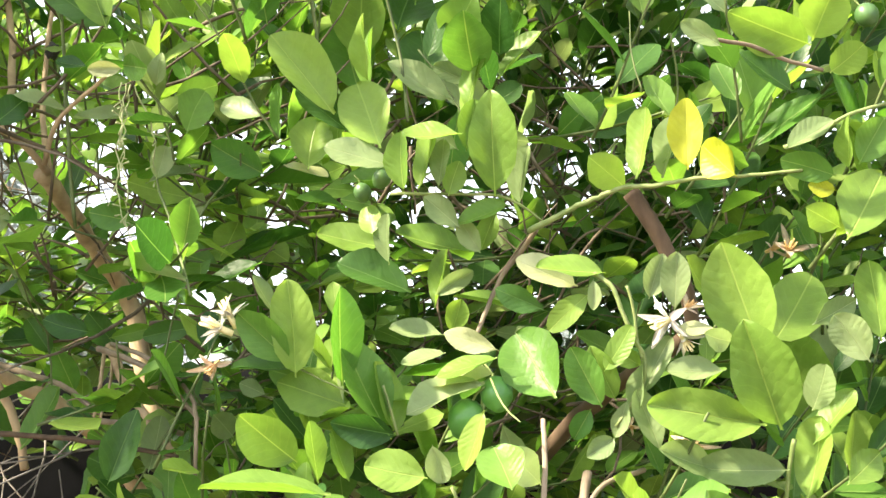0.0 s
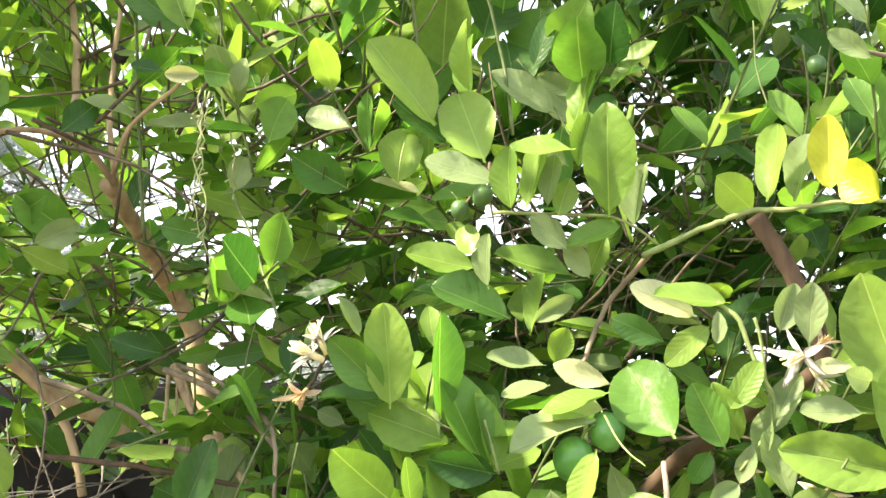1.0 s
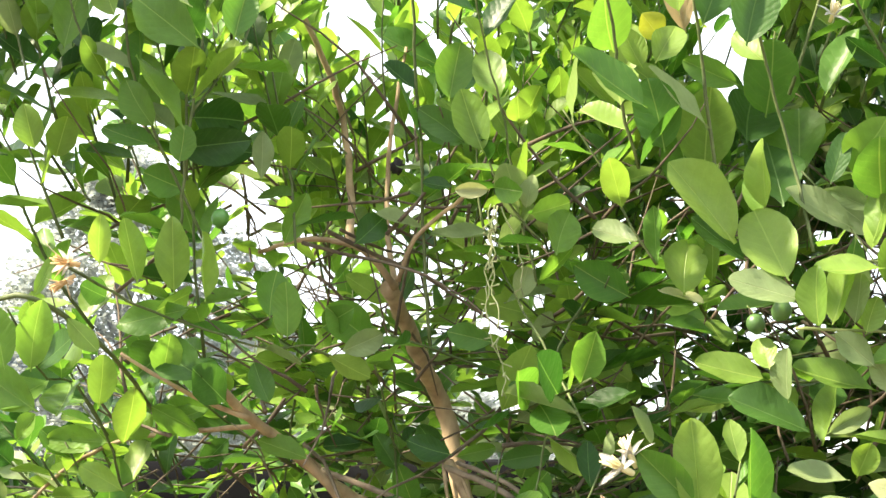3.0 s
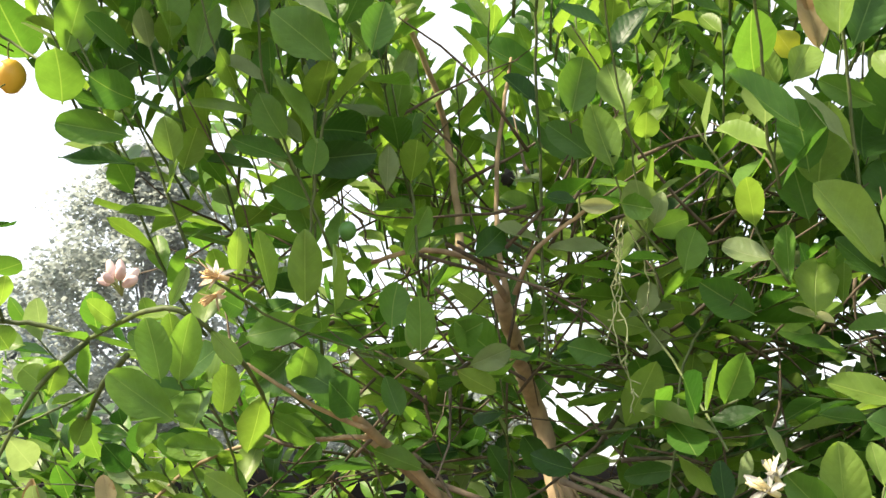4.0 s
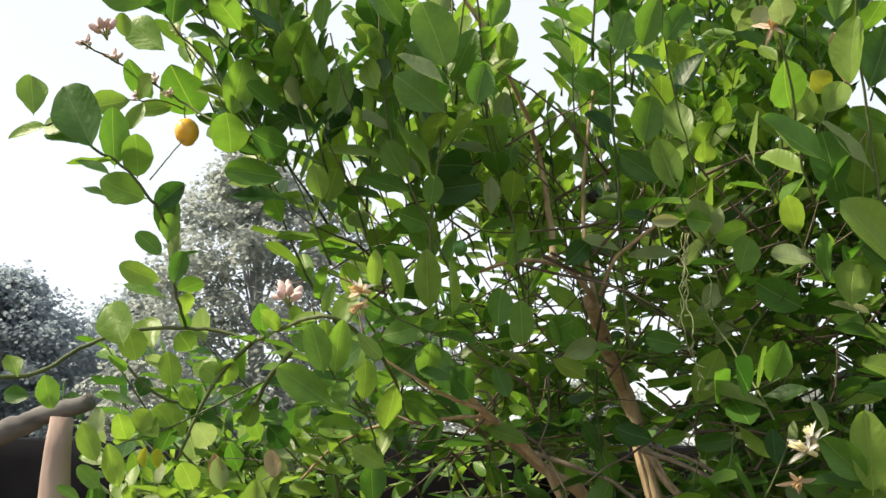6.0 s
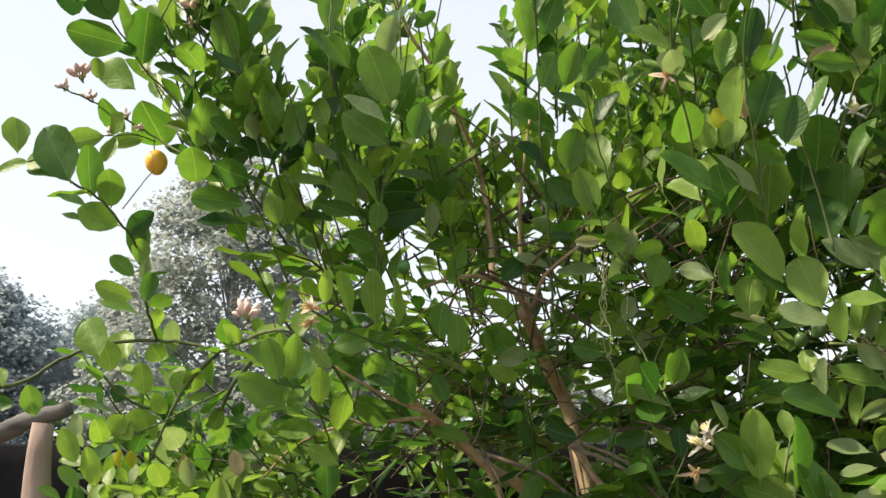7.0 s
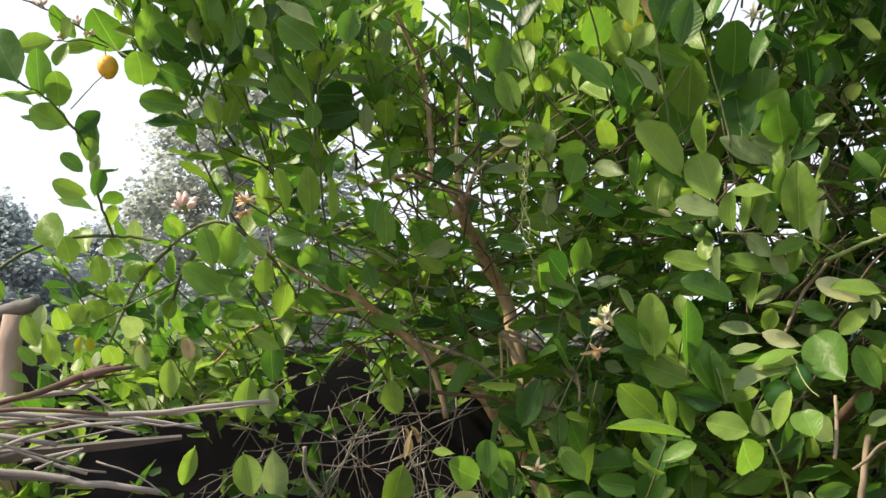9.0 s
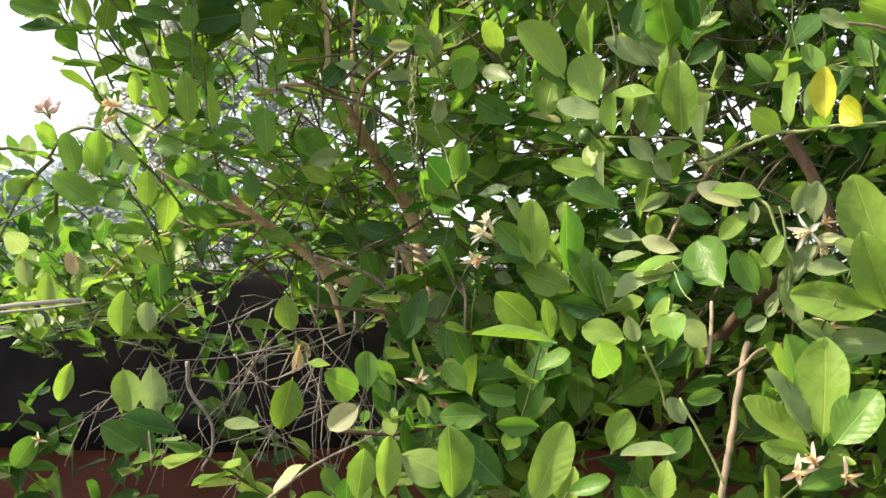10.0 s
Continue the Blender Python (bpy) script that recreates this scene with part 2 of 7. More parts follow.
def tube_into(verts, faces, line, r0, r1, sides=6, wob=0.0, rng=random):
    """A tapered tube along a line, added to lists of vertices and faces."""
    start, n = len(verts), len(line)
    side = Vector((1, 0.13, 0.2))
    for i, c in enumerate(line):
        t = (line[min(i + 1, n - 1)] - line[max(i - 1, 0)]).normalized()
        side = (side - t * side.dot(t))
        if side.length < 1e-4:
            side = t.orthogonal()
        side.normalize()
        up = t.cross(side)
        r = (r0 + (r1 - r0) * i / max(n - 1, 1)) * (1 + wob * rng.uniform(-1, 1))
        for k in range(sides):
            a = 2 * math.pi * k / sides
            verts.append(c + (side * math.cos(a) + up * math.sin(a)) * r)
    for i in range(n - 1):
        for k in range(sides):
            a, b = start + i * sides + k, start + i * sides + (k + 1) % sides
            faces.append((a, b, b + sides, a + sides))
    faces.append(tuple(start + k for k in reversed(range(sides))))
    faces.append(tuple(start + (n - 1) * sides + k for k in range(sides)))


def mesh_of(name, verts, faces, mat, smooth=True):
    me = bpy.data.meshes.new(name)
    me.from_pydata([tuple(v) for v in verts], [], faces)
    me.materials.append(mat)
    if smooth:
        me.shade_smooth()
    return me


def branch(name, parent, points, r0, r1, mat=None, n=0, sides=8, wob=0.04, label=""):
    """A limb or twig through a few points."""
    rng = random.Random(len(points) * 31 + int(abs(points[0][0]) * 9999))
    line = spline(points, n or max(6, 5 * (len(points) - 1)))
    bend = min((line[-1] - line[0]).length * 0.003, 0.0022)
    line = [p + Vector((rng.uniform(-1, 1), rng.uniform(-1, 1), rng.uniform(-1, 1))) * bend for p in line]
    verts, faces = [], []
    tube_into(verts, faces, line, r0, r1, sides, wob, rng)
    return tagged(attach(new(name, mesh_of(name, verts, faces, mat or BARK)), parent), label)


def blade(seed, rows=9, cols=4, w=1.0):
    """A leaf of length 1 along y and width 1 across x: oval, pointed or blunt, folded along the rib, arched, with a wavy toothed edge."""
    rng = random.Random(seed)
    blunt, fold = rng.uniform(0.47, 0.72), rng.uniform(0.06, 0.22)
    arch, twist, wave = rng.uniform(-0.16, 0.10), rng.uniform(-0.25, 0.25), rng.uniform(0.012, 0.03)
    ph, belly = rng.uniform(0, 6), rng.uniform(0.92, 1.30)
    bend = rng.uniform(-0.06, 0.06)
    verts, uvs, faces = [], [], []
    for i in range(rows + 1):
        v = 0.5 - 0.5 * math.cos(math.pi * i / rows)
        s = max(0.0, (v - 0.06) / 0.94)
        half = 0.5 * (math.sin(math.pi * s ** belly) ** blunt if 0 < s < 1 else 0.0)
        half = max(half, 0.022 if v < 0.99 else 0.004)
        for k in range(cols + 1):
            u = -1 + 2 * k / cols
            tooth = 1 + (0.045 * rng.uniform(-1, 1) if abs(u) > 0.9 else 0)
            x = u * half * tooth
            z = fold * abs(u) * half * 1.6 + arch * 4 * v * (1 - v) * 0.5 + arch * v * v
            z += wave * math.sin(9 * v + ph + 2 * u) * abs(u)
            z += twist * x * v
            verts.append((x + bend * math.sin(math.pi * v), v, z))
            uvs.append((u * half * 2, v))
    c = cols + 1
    for i in range(rows):
        for k in range(cols):
            faces.append((i * c + k, i * c + k + 1, (i + 1) * c + k + 1, (i + 1) * c + k))
    return np.array(verts), np.array(uvs), faces


def blade_mesh(name, seed, mat, rows=9, cols=4):
    v, uv, f = blade(seed, rows, cols)
    me = bpy.data.meshes.new(name)
    me.from_pydata(v.tolist(), [], f)
    lay = me.uv_layers.new(name="leaf")
    idx = np.array([i for face in f for i in face])
    lay.data.foreach_set("uv", uv[idx].ravel())
    me.materials.append(mat)
    me.shade_smooth()
    return me


SHAPES = 7
BLADES = {(k, s): blade_mesh("leaf", s * 13 + 5, LEAF[k], 14, 4) for k in TONES for s in range(SHAPES)}


# centres of the outermost leaves: the space before them, towards the garden path, stays free of others
OUTER = []
PATH_SIDE = Vector((0.22, 0.05, 1.56))


def leaf(parent, base, tip, width, face, tone="green", shape=0):
    """One leaf from its stalk's end to its tip, its upper side turned to face."""
    b, d = Vector(base), Vector(tip) - Vector(base)
    length = d.length
    y = d.normalized()
    x = y.cross(Vector(face)).normalized()
    z = x.cross(y)
    ob = new("leaf", BLADES[tone, shape % SHAPES])
    OUTER.append(b.lerp(Vector(tip), 0.55))
    m = Matrix((x * width, y * length, z * length)).transposed().to_4x4()
    m.translation = b
    ob.matrix_world = m
    return attach(ob, parent)


# open spaces between the limbs and between the leaders, free of leaves: from, to, radius at either end
OPEN = [(Vector(a), Vector(b), r, q) for a, b, r, q in (
    ((0.29, 1.64, 1.72), (0.27, 0.95, 1.66), 0.050, 0.050), ((0.31, 1.66, 1.62), (0.28, 0.95, 1.59), 0.035, 0.035),
    ((0.23, 1.46, 1.82), (0.22, 0.95, 1.74), 0.055, 0.055), ((0.22, 1.48, 1.95), (0.21, 0.95, 1.84), 0.035, 0.035),
    ((0.18, 1.56, 2.05), (0.18, 0.95, 1.90), 0.035, 0.035), ((0.05, 1.50, 2.28), (0.08, 0.95, 2.02), 0.035, 0.035),
    ((0.18, 1.46, 1.45), (0.18, 1.00, 1.47), 0.095, 0.095), ((0.05, 1.46, 1.45), (0.10, 1.00, 1.47), 0.100, 0.100),
    ((0.19, 1.45, 1.36), (0.17, 1.00, 1.40), 0.095, 0.095),
    ((-0.556, 1.60, 1.60), (-0.307, 1.00, 1.58), 0.055, 0.035),
    ((-0.680, 1.60, 1.52), (-0.390, 1.00, 1.54), 0.070, 0.045),
    ((-0.063, 1.05, 2.10), (-0.355, 2.60, 2.79), 0.028, 0.065), ((-0.065, 1.05, 2.04), (-0.360, 2.60, 2.65), 0.022, 0.050),
    ((-0.090, 1.05, 2.18), (-0.380, 2.60, 2.97), 0.030, 0.070),
    ((0.143, 1.05, 2.14), (0.114, 2.60, 2.86), 0.044, 0.100), ((0.164, 1.05, 2.07), (0.161, 2.60, 2.73), 0.032, 0.070),
    ((0.170, 1.05, 2.03), (0.175, 2.60, 2.63), 0.020, 0.045), ((0.290, 1.05, 2.08), (0.448, 2.60, 2.74), 0.014, 0.030),
    ((0.545, 1.05, 2.01), (1.028, 2.60, 2.58), 0.032, 0.075), ((0.534, 1.05, 2.09), (1.003, 2.60, 2.76), 0.026, 0.070),
    ((0.582, 1.05, 2.00), (1.112, 2.60, 2.56), 0.026, 0.060), ((0.500, 1.05, 2.13), (0.929, 2.60, 2.84), 0.020, 0.050),
    ((-0.44, 1.10, 2.20), (-0.84, 2.00, 2.62), 0.050, 0.080), ((-0.22, 1.20, 1.90), (-0.45, 1.90, 2.12), 0.035, 0.055),
)]


def in_open(p):
    for a, b, r, q in OPEN:
        d = b - a
        f = max(0.0, min(1.0, (p - a).dot(d) / d.dot(d)))
        if (p - a - d * f).length < r + (q - r) * f:
            return True
    return False


class Bulk:
    """Leaves and fine twigs that nobody could count, gathered into one mesh each."""

    def __init__(self):
        self.leaves = {k: [] for k in BULK}
        self.tv, self.tf = [], []

    def leaf(self, tone, base, way, face, length, width):
        if in_open(base + way.normalized() * length * 0.5):
            return
        self.leaves[tone].append((base, way, face, length, width))

    def twig(self, line, r0, r1, sides=5):
        tube_into(self.tv, self.tf, line, r0, r1, sides)

    def thin_out(self):
        """Takes away the leaves that would stand close before the outermost ones."""
        o = np.array(OUTER)
        d = np.array(PATH_SIDE) - o
        d /= np.linalg.norm(d, axis=1)[:, None]
        for tone, items in self.leaves.items():
            keep = []
            for it in items:
                p = np.array(it[0] + it[1].normalized() * it[3] * 0.5) - o
                f = (p * d).sum(1)
                r = np.linalg.norm(p - d * f[:, None], axis=1)
                if not ((f > 0.0) & (f < 0.45) & (r < 0.034)).any():
                    keep.append(it)
            self.leaves[tone] = keep

    def close(self, parent, rows=7, cols=2, mat=None, seed=3):
        shapes = [blade(50 + s, rows, cols) for s in range(9)]
        for tone, items in self.leaves.items():
            if not items:
                continue
            vs, uvs, fs, at = [], [], [], 0
            for n, (b, y, f, length, width) in enumerate(items):
                v, uv, faces = shapes[n % 9]
                y = y.normalized()
                x = y.cross(f).normalized()
                z = x.cross(y)
                m = np.array([x * width, y * length, z * length])
                vs.append(v @ m + np.array(b))
                uvs.append(uv)
                fs += [tuple(i + at for i in q) for q in faces]
                at += len(v)
            me = bpy.data.meshes.new("foliage")
            me.from_pydata(np.concatenate(vs).tolist(), [], fs)
            lay = me.uv_layers.new(name="leaf")
            alluv = np.concatenate(uvs)
            lay.data.foreach_set("uv", alluv[np.array(fs).ravel()].ravel())
            me.materials.append(BULK[tone])
            me.shade_smooth()
            tagged(attach(new("foliage", me), parent), "", "", "", "stuff")
        if self.tv:
            tagged(attach(new("twig_tangle", mesh_of("twig_tangle", self.tv, self.tf, mat or TWIG)), parent), "", "", "", "stuff")


def stands_before(p):
    """Whether a point lies close before one of the outermost leaves."""
    for o in OUTER:
        d = PATH_SIDE - o
        f = (p - o).dot(d) / d.length
        if 0.0 < f < 0.45 and (p - o - d * (f / d.length)).length < 0.020:
            return True
    return False


def set_leaf(bulk, rng, c, ax, turn, length, tones, rise):
    """One leaf on a stem: it rises along the stem and shows it its upper side, so that those on the near side turn their paler backs outwards."""
    o = ax.orthogonal().normalized()
    out = o * math.cos(turn) + ax.cross(o) * math.sin(turn)
    y = (ax * rise + out * rng.uniform(0.55, 0.95) + Vector((0, 0, rng.uniform(-0.15, 0.2)))).normalized()
    face = ax + Vector((rng.uniform(-0.6, 0.2), rng.uniform(-0.9, 0.1), rng.uniform(0.0, 0.4))) - out * 0.25
    tone = rng.choice(tones)
    if c.y > 1.28 and c.z < 1.95 and rng.random() < 0.6:
        # inside the crown blades lie level
        y.z *= 0.35
        face = Vector((rng.gauss(-0.1, 0.35), rng.gauss(-0.15, 0.35), 1.0))
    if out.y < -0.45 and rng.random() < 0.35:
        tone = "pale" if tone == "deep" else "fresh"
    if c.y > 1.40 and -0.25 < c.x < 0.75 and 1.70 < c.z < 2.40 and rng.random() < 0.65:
        # young yellow-green growth round the tall leader, lightened in colour for sunlight on it
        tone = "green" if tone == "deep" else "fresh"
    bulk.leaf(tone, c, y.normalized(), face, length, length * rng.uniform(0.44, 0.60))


def dress(bulk, rng, points, gap, size, tones, start=0.0):
    """Leaves set alternately along a stem that stands already."""
    line = spline(points, 6 * (len(points) - 1))
    run, turn = 0.0, rng.uniform(0, 6.28)
    total = sum((q - p).length for p, q in zip(line, line[1:]))
    done = 0.0
    for p, q in zip(line, line[1:]):
        step = (q - p).length
        ax = (q - p).normalized()
        while run < done + step:
            f = (run - done) / step
            c = p.lerp(q, max(0.0, min(1.0, f)))
            run += gap * rng.uniform(0.7, 1.3)
            if run / total < start:
                continue
            turn += 2.4 + rng.uniform(-0.4, 0.4)
            set_leaf(bulk, rng, c, ax, turn, size * rng.uniform(0.7, 1.2), tones, rng.uniform(0.45, 1.0))
        done += step


def grow(bulk, rng, base, way, length, gap, size, tones, r0=0.0022, droop=0.0):
    """A shoot with leaves in a spiral along it, smaller and steeper towards its tip."""
    n = 6
    line, p, d = [base.copy()], base.copy(), way.normalized()
    for i in range(n):
        d = (d + Vector((rng.uniform(-1, 1), rng.uniform(-1, 1), rng.uniform(-0.5, 1.1) - droop)) * 0.10).normalized()
        p = p + d * (length / n)
        line.append(p.copy())
    if in_open(line[n // 2]) or in_open(line[n]) or stands_before(line[2]) or stands_before(line[4]):
        return line
    bulk.twig(line, r0, r0 * 0.5)
    turn = rng.uniform(0, 6.28)
    count = max(3, int(length / gap))
    for i in range(count + 1):
        f = (i + 0.5) / (count + 0.5)
        k = min(int(f * n), n - 1)
        c = line[k].lerp(line[k + 1], min(1, f * n - k))
        ax = (line[k + 1] - line[k]).normalized()
        turn += 2.4 + rng.uniform(-0.3, 0.3)
        ln = size * rng.uniform(0.75, 1.2) * (1.0 - 0.35 * max(0.0, f - 0.7) / 0.3)
        set_leaf(bulk, rng, c, ax, turn, ln, tones, 0.35 + 0.75 * f + rng.uniform(-0.15, 0.25))
    return line


# ---- ground ----
def ground():
    bm = bmesh.new()
    bmesh.ops.create_grid(bm, x_segments=80, y_segments=80, size=1)
    for v in bm.verts:
        r = max(abs(v.co.x), abs(v.co.y))
        s = 900 * r ** 4 + 4 * r
        if r > 0:
            v.co.x, v.co.y = v.co.x / r * s, v.co.y / r * s
        v.co.z = 0.05 * noise.noise(Vector((v.co.x * 0.6, v.co.y * 0.6, 0))) - 0.03
    return tagged(part("ground", bm, SOIL), "bare brown dusty garden soil", "ground", "", "structure")


ground()


# ---- wall behind the tree ----
def slab(name, lo, hi, mat, parent=None, label="", bevel=0.01, wave=0.0, cuts=0):
    bm = bmesh.new()
    bmesh.ops.create_cube(bm, size=1)
    c, s = (Vector(lo) + Vector(hi)) / 2, Vector(hi) - Vector(lo)
    for v in bm.verts:
        v.co = Vector((v.co.x * s.x, v.co.y * s.y, v.co.z * s.z)) + c
    if cuts:
        long = [e for e in bm.edges if abs(e.verts[0].co.x - e.verts[1].co.x) > 0.5 * s.x]
        bmesh.ops.subdivide_edges(bm, edges=long, cuts=cuts, use_grid_fill=True)
        for v in bm.verts:
            v.co.z += wave * noise.noise(v.co * 2.3)
            v.co.y += wave * noise.noise(v.co * 3.1 + Vector((9, 0, 0)))
    if bevel:
        bmesh.ops.bevel(bm, geom=list(bm.edges), offset=bevel, segments=2, affect="EDGES")
    return part(name, bm, mat, parent, label, smooth=False)


wall = tagged(slab("wall_back", (-5, 2.56, -0.1), (6, 2.76, 1.60), PLASTER, None, "", 0.012), "dark red-brown rendered garden wall", "wall", "", "structure")


def sheeting():
    """Black plastic draped over the wall's top, hanging down its face in soft folds."""
    bm = bmesh.new()
    nx, prof = 260, [(2.80, 1.32), (2.80, 1.60), (2.78, 1.645), (2.66, 1.652), (2.54, 1.645), (2.525, 1.60), (2.52, 1.50), (2.515, 1.38), (2.51, 1.27), (2.50, 1.19)]
    grid = []
    for i in range(nx + 1):
        x = -5 + 11 * i / nx
        row = []
        for k, (y, z) in enumerate(prof):
            fold = 0.014 * noise.noise(Vector((x * 4.0, z * 1.5, 0))) + 0.006 * noise.noise(Vector((x * 15, z * 4, 3)))
            hang = (0.03 * noise.noise(Vector((x * 1.7, 5, 0)))) if k in (0, len(prof) - 1) else 0
            row.append(bm.verts.new((x, y - abs(fold) if k > 4 else y + abs(fold), z + hang + 0.006 * noise.noise(Vector((x * 3, 1, k))))))
        grid.append(row)
    for i in range(nx):
        for k in range(len(prof) - 1):
            bm.faces.new((grid[i][k], grid[i + 1][k], grid[i + 1][k + 1], grid[i][k + 1]))
    ob = part("plastic_sheet", bm, BLACK)
    so = ob.modifiers.new("thickness", "SOLIDIFY")
    so.thickness = 0.002
    return tagged(ob, "black plastic sheeting draped over the garden wall", "tarpaulin")


sheeting()

# walls that close the garden behind and beside the camera
tagged(slab("wall_front", (-7, -6.2, -0.1), (8, -6.0, 1.4), PLASTER), "rendered garden wall", "wall", "", "structure")


# ---- far trees, the haze painted into their leaf and bark colours ----
def far_tree(place, height, spread, seed, label, lean=0.0, mat=None, sprays=9):
    rng = random.Random(seed)
    t = thing("tree", place, label, "tree", "trees beyond the garden")
    x0, y0, z0 = place
    tr, tf = [], []
    trunk = [Vector((x0, y0, z0 - 0.2)), Vector((x0 + 0.2, y0, z0 + height * 0.25)), Vector((x0 + lean, y0 + 0.3, z0 + height * 0.55)), Vector((x0 + lean * 1.3, y0, z0 + height * 0.85))]
    tube_into(tr, tf, spline(trunk, 16), 0.035 * height, 0.008 * height, 8, 0.08, rng)
    attach(new("trunk", mesh_of("trunk", tr, tf, HAZED_BARK)), t)
    lobes = []
    bv, bf = [], []
    for i in range(320):
        a = rng.uniform(0, 6.28)
        r = spread * rng.uniform(0.05, 1.0) ** 0.6
        h = rng.uniform(0.03, 0.97)
        wide = min(1.0, 2.0 * (1 - h) ** 0.75) * (1 + 0.25 * noise.noise(Vector((math.cos(a) * 1.5, math.sin(a) * 1.5, h * 4 + seed))))
        c = Vector((x0 + lean * h + math.cos(a) * r * wide, y0 + math.sin(a) * r * 0.8 * wide, z0 + height * h))
        lobes.append((c, spread * rng.uniform(0.08, 0.16)))
        s = Vector((x0 + lean * h * 0.7, y0, z0 + height * h * 0.62))
        if i % 8:
            continue
        tube_into(bv, bf, spline([s, s.lerp(c, 0.5) + Vector((0, 0, -0.2)), c], 7), 0.004 * height, 0.001 * height, 4)
    attach(tagged(new("branchwork", mesh_of("branchwork", bv, bf, HAZED_BARK)), "", "", "", "stuff"), t)
    vs, fs = [], []
    for c, r in lobes:
        for k in range(sprays):
            # a spray of leaves
            d = Vector((rng.gauss(0, 1), rng.gauss(0, 1), rng.gauss(0, 1))).normalized() * r * rng.uniform(0.1, 1.45)
            d.z *= 0.8
            p = c + d
            for m in range(13):
                q = p + Vector((rng.gauss(0, 1), rng.gauss(0, 1), rng.gauss(0, 0.7))) * 0.17
                # leaves turn their faces up and a little outwards
                n = Vector((q.x - x0, q.y - y0, 0)) * (0.35 / spread) + Vector((rng.gauss(0, 0.5), rng.gauss(0, 0.6), 0.8))
                y = n.cross(Vector((rng.gauss(0, 1), rng.gauss(0, 1), rng.gauss(0, 1)))).normalized()
                x = y.cross(n).normalized()
                ln, wd = rng.uniform(0.12, 0.22), rng.uniform(0.05, 0.085)
                i = len(vs)
                vs += [q, q + y * ln * 0.5 + x * wd, q + y * ln, q + y * ln * 0.5 - x * wd]
                fs.append((i, i + 1, i + 2, i + 3))
    attach(tagged(new("crown", mesh_of("crown", vs, fs, mat or HAZED_LEAF)), "", "", "", "stuff"), t)
    return t


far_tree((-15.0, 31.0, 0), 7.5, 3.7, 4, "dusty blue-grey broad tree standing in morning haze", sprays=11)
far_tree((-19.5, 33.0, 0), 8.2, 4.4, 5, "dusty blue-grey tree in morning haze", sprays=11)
far_tree((-7.0, 30.0, 0), 11.2, 4.2, 6, "tall pale feathery tree standing in morning haze", 0.0, HAZED_PALE, 10)
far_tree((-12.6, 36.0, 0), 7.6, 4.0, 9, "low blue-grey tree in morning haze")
far_tree((-4.0, 40.0, 0), 8.0, 4.0, 12, "low grey-green tree in morning haze", 0.0, HAZED_PALE)
far_tree((4.0, 44.0, 0), 5.5, 4.0, 14, "low grey-green tree in morning haze", 0.0, HAZED_PALE)
far_tree((14.0, 44.0, 0), 5.5, 4.0, 15, "low grey-green tree in morning haze", 0.0, HAZED_PALE)


# ---- the lemon tree ----
tree = thing("lemon_tree", (0.52, 1.80, 0.0), "bushy lemon tree with flowers, small green fruit and one ripe lemon", "tree")
branch("trunk", tree, [(0.52, 1.80, -0.08), (0.50, 1.78, 0.4), (0.46, 1.72, 0.95), (0.385, 1.66, 1.36), (0.335, 1.68, 1.585), (0.312, 1.69, 1.69), (0.276, 1.60, 1.75), (0.232, 1.455, 1.815)], 0.018, 0.0095, BARK, 42, 12)
branch("trunk", tree, [(0.56, 1.86, -0.08), (0.60, 1.80, 0.6), (0.65, 1.66, 1.05), (0.70, 1.44, 1.34), (0.77, 1.21, 1.51), (0.832, 1.072, 1.582)], 0.013, 0.007, BARK_SHADED, 36, 10)
branch("trunk", tree, [(0.48, 1.88, -0.08), (0.47, 1.88, 0.7), (0.43, 1.82, 1.20), (0.28, 1.68, 1.50), (0.17, 1.61, 1.59), (0.08, 1.56, 1.66)], 0.016, 0.007, BARK, 36, 10)


def petal(length, width, curl):
    bm = bmesh.new()
    rows = []
    for i in range(6):
        v = i / 5
        w = width * math.sin(math.pi * (0.12 + 0.84 * v)) ** 0.8 * 0.5
        z = curl * v * v
        rows.append([bm.verts.new((-w, v * length, z + 0.12 * w)), bm.verts.new((0, v * length, z)), bm.verts.new((w, v * length, z + 0.12 * w))])
    for a, b in zip(rows, rows[1:]):
        for k in range(2):
            bm.faces.new((a[k], a[k + 1], b[k + 1], b[k]))
    bmesh.ops.solidify(bm, geom=bm.faces[:], thickness=length * 0.03)
    return bm


def aim(place, way):
    m = Vector(way).to_track_quat("Z", "Y").to_matrix().to_4x4()
    m.translation = Vector(place)
    return m


FLOWERS = [0]


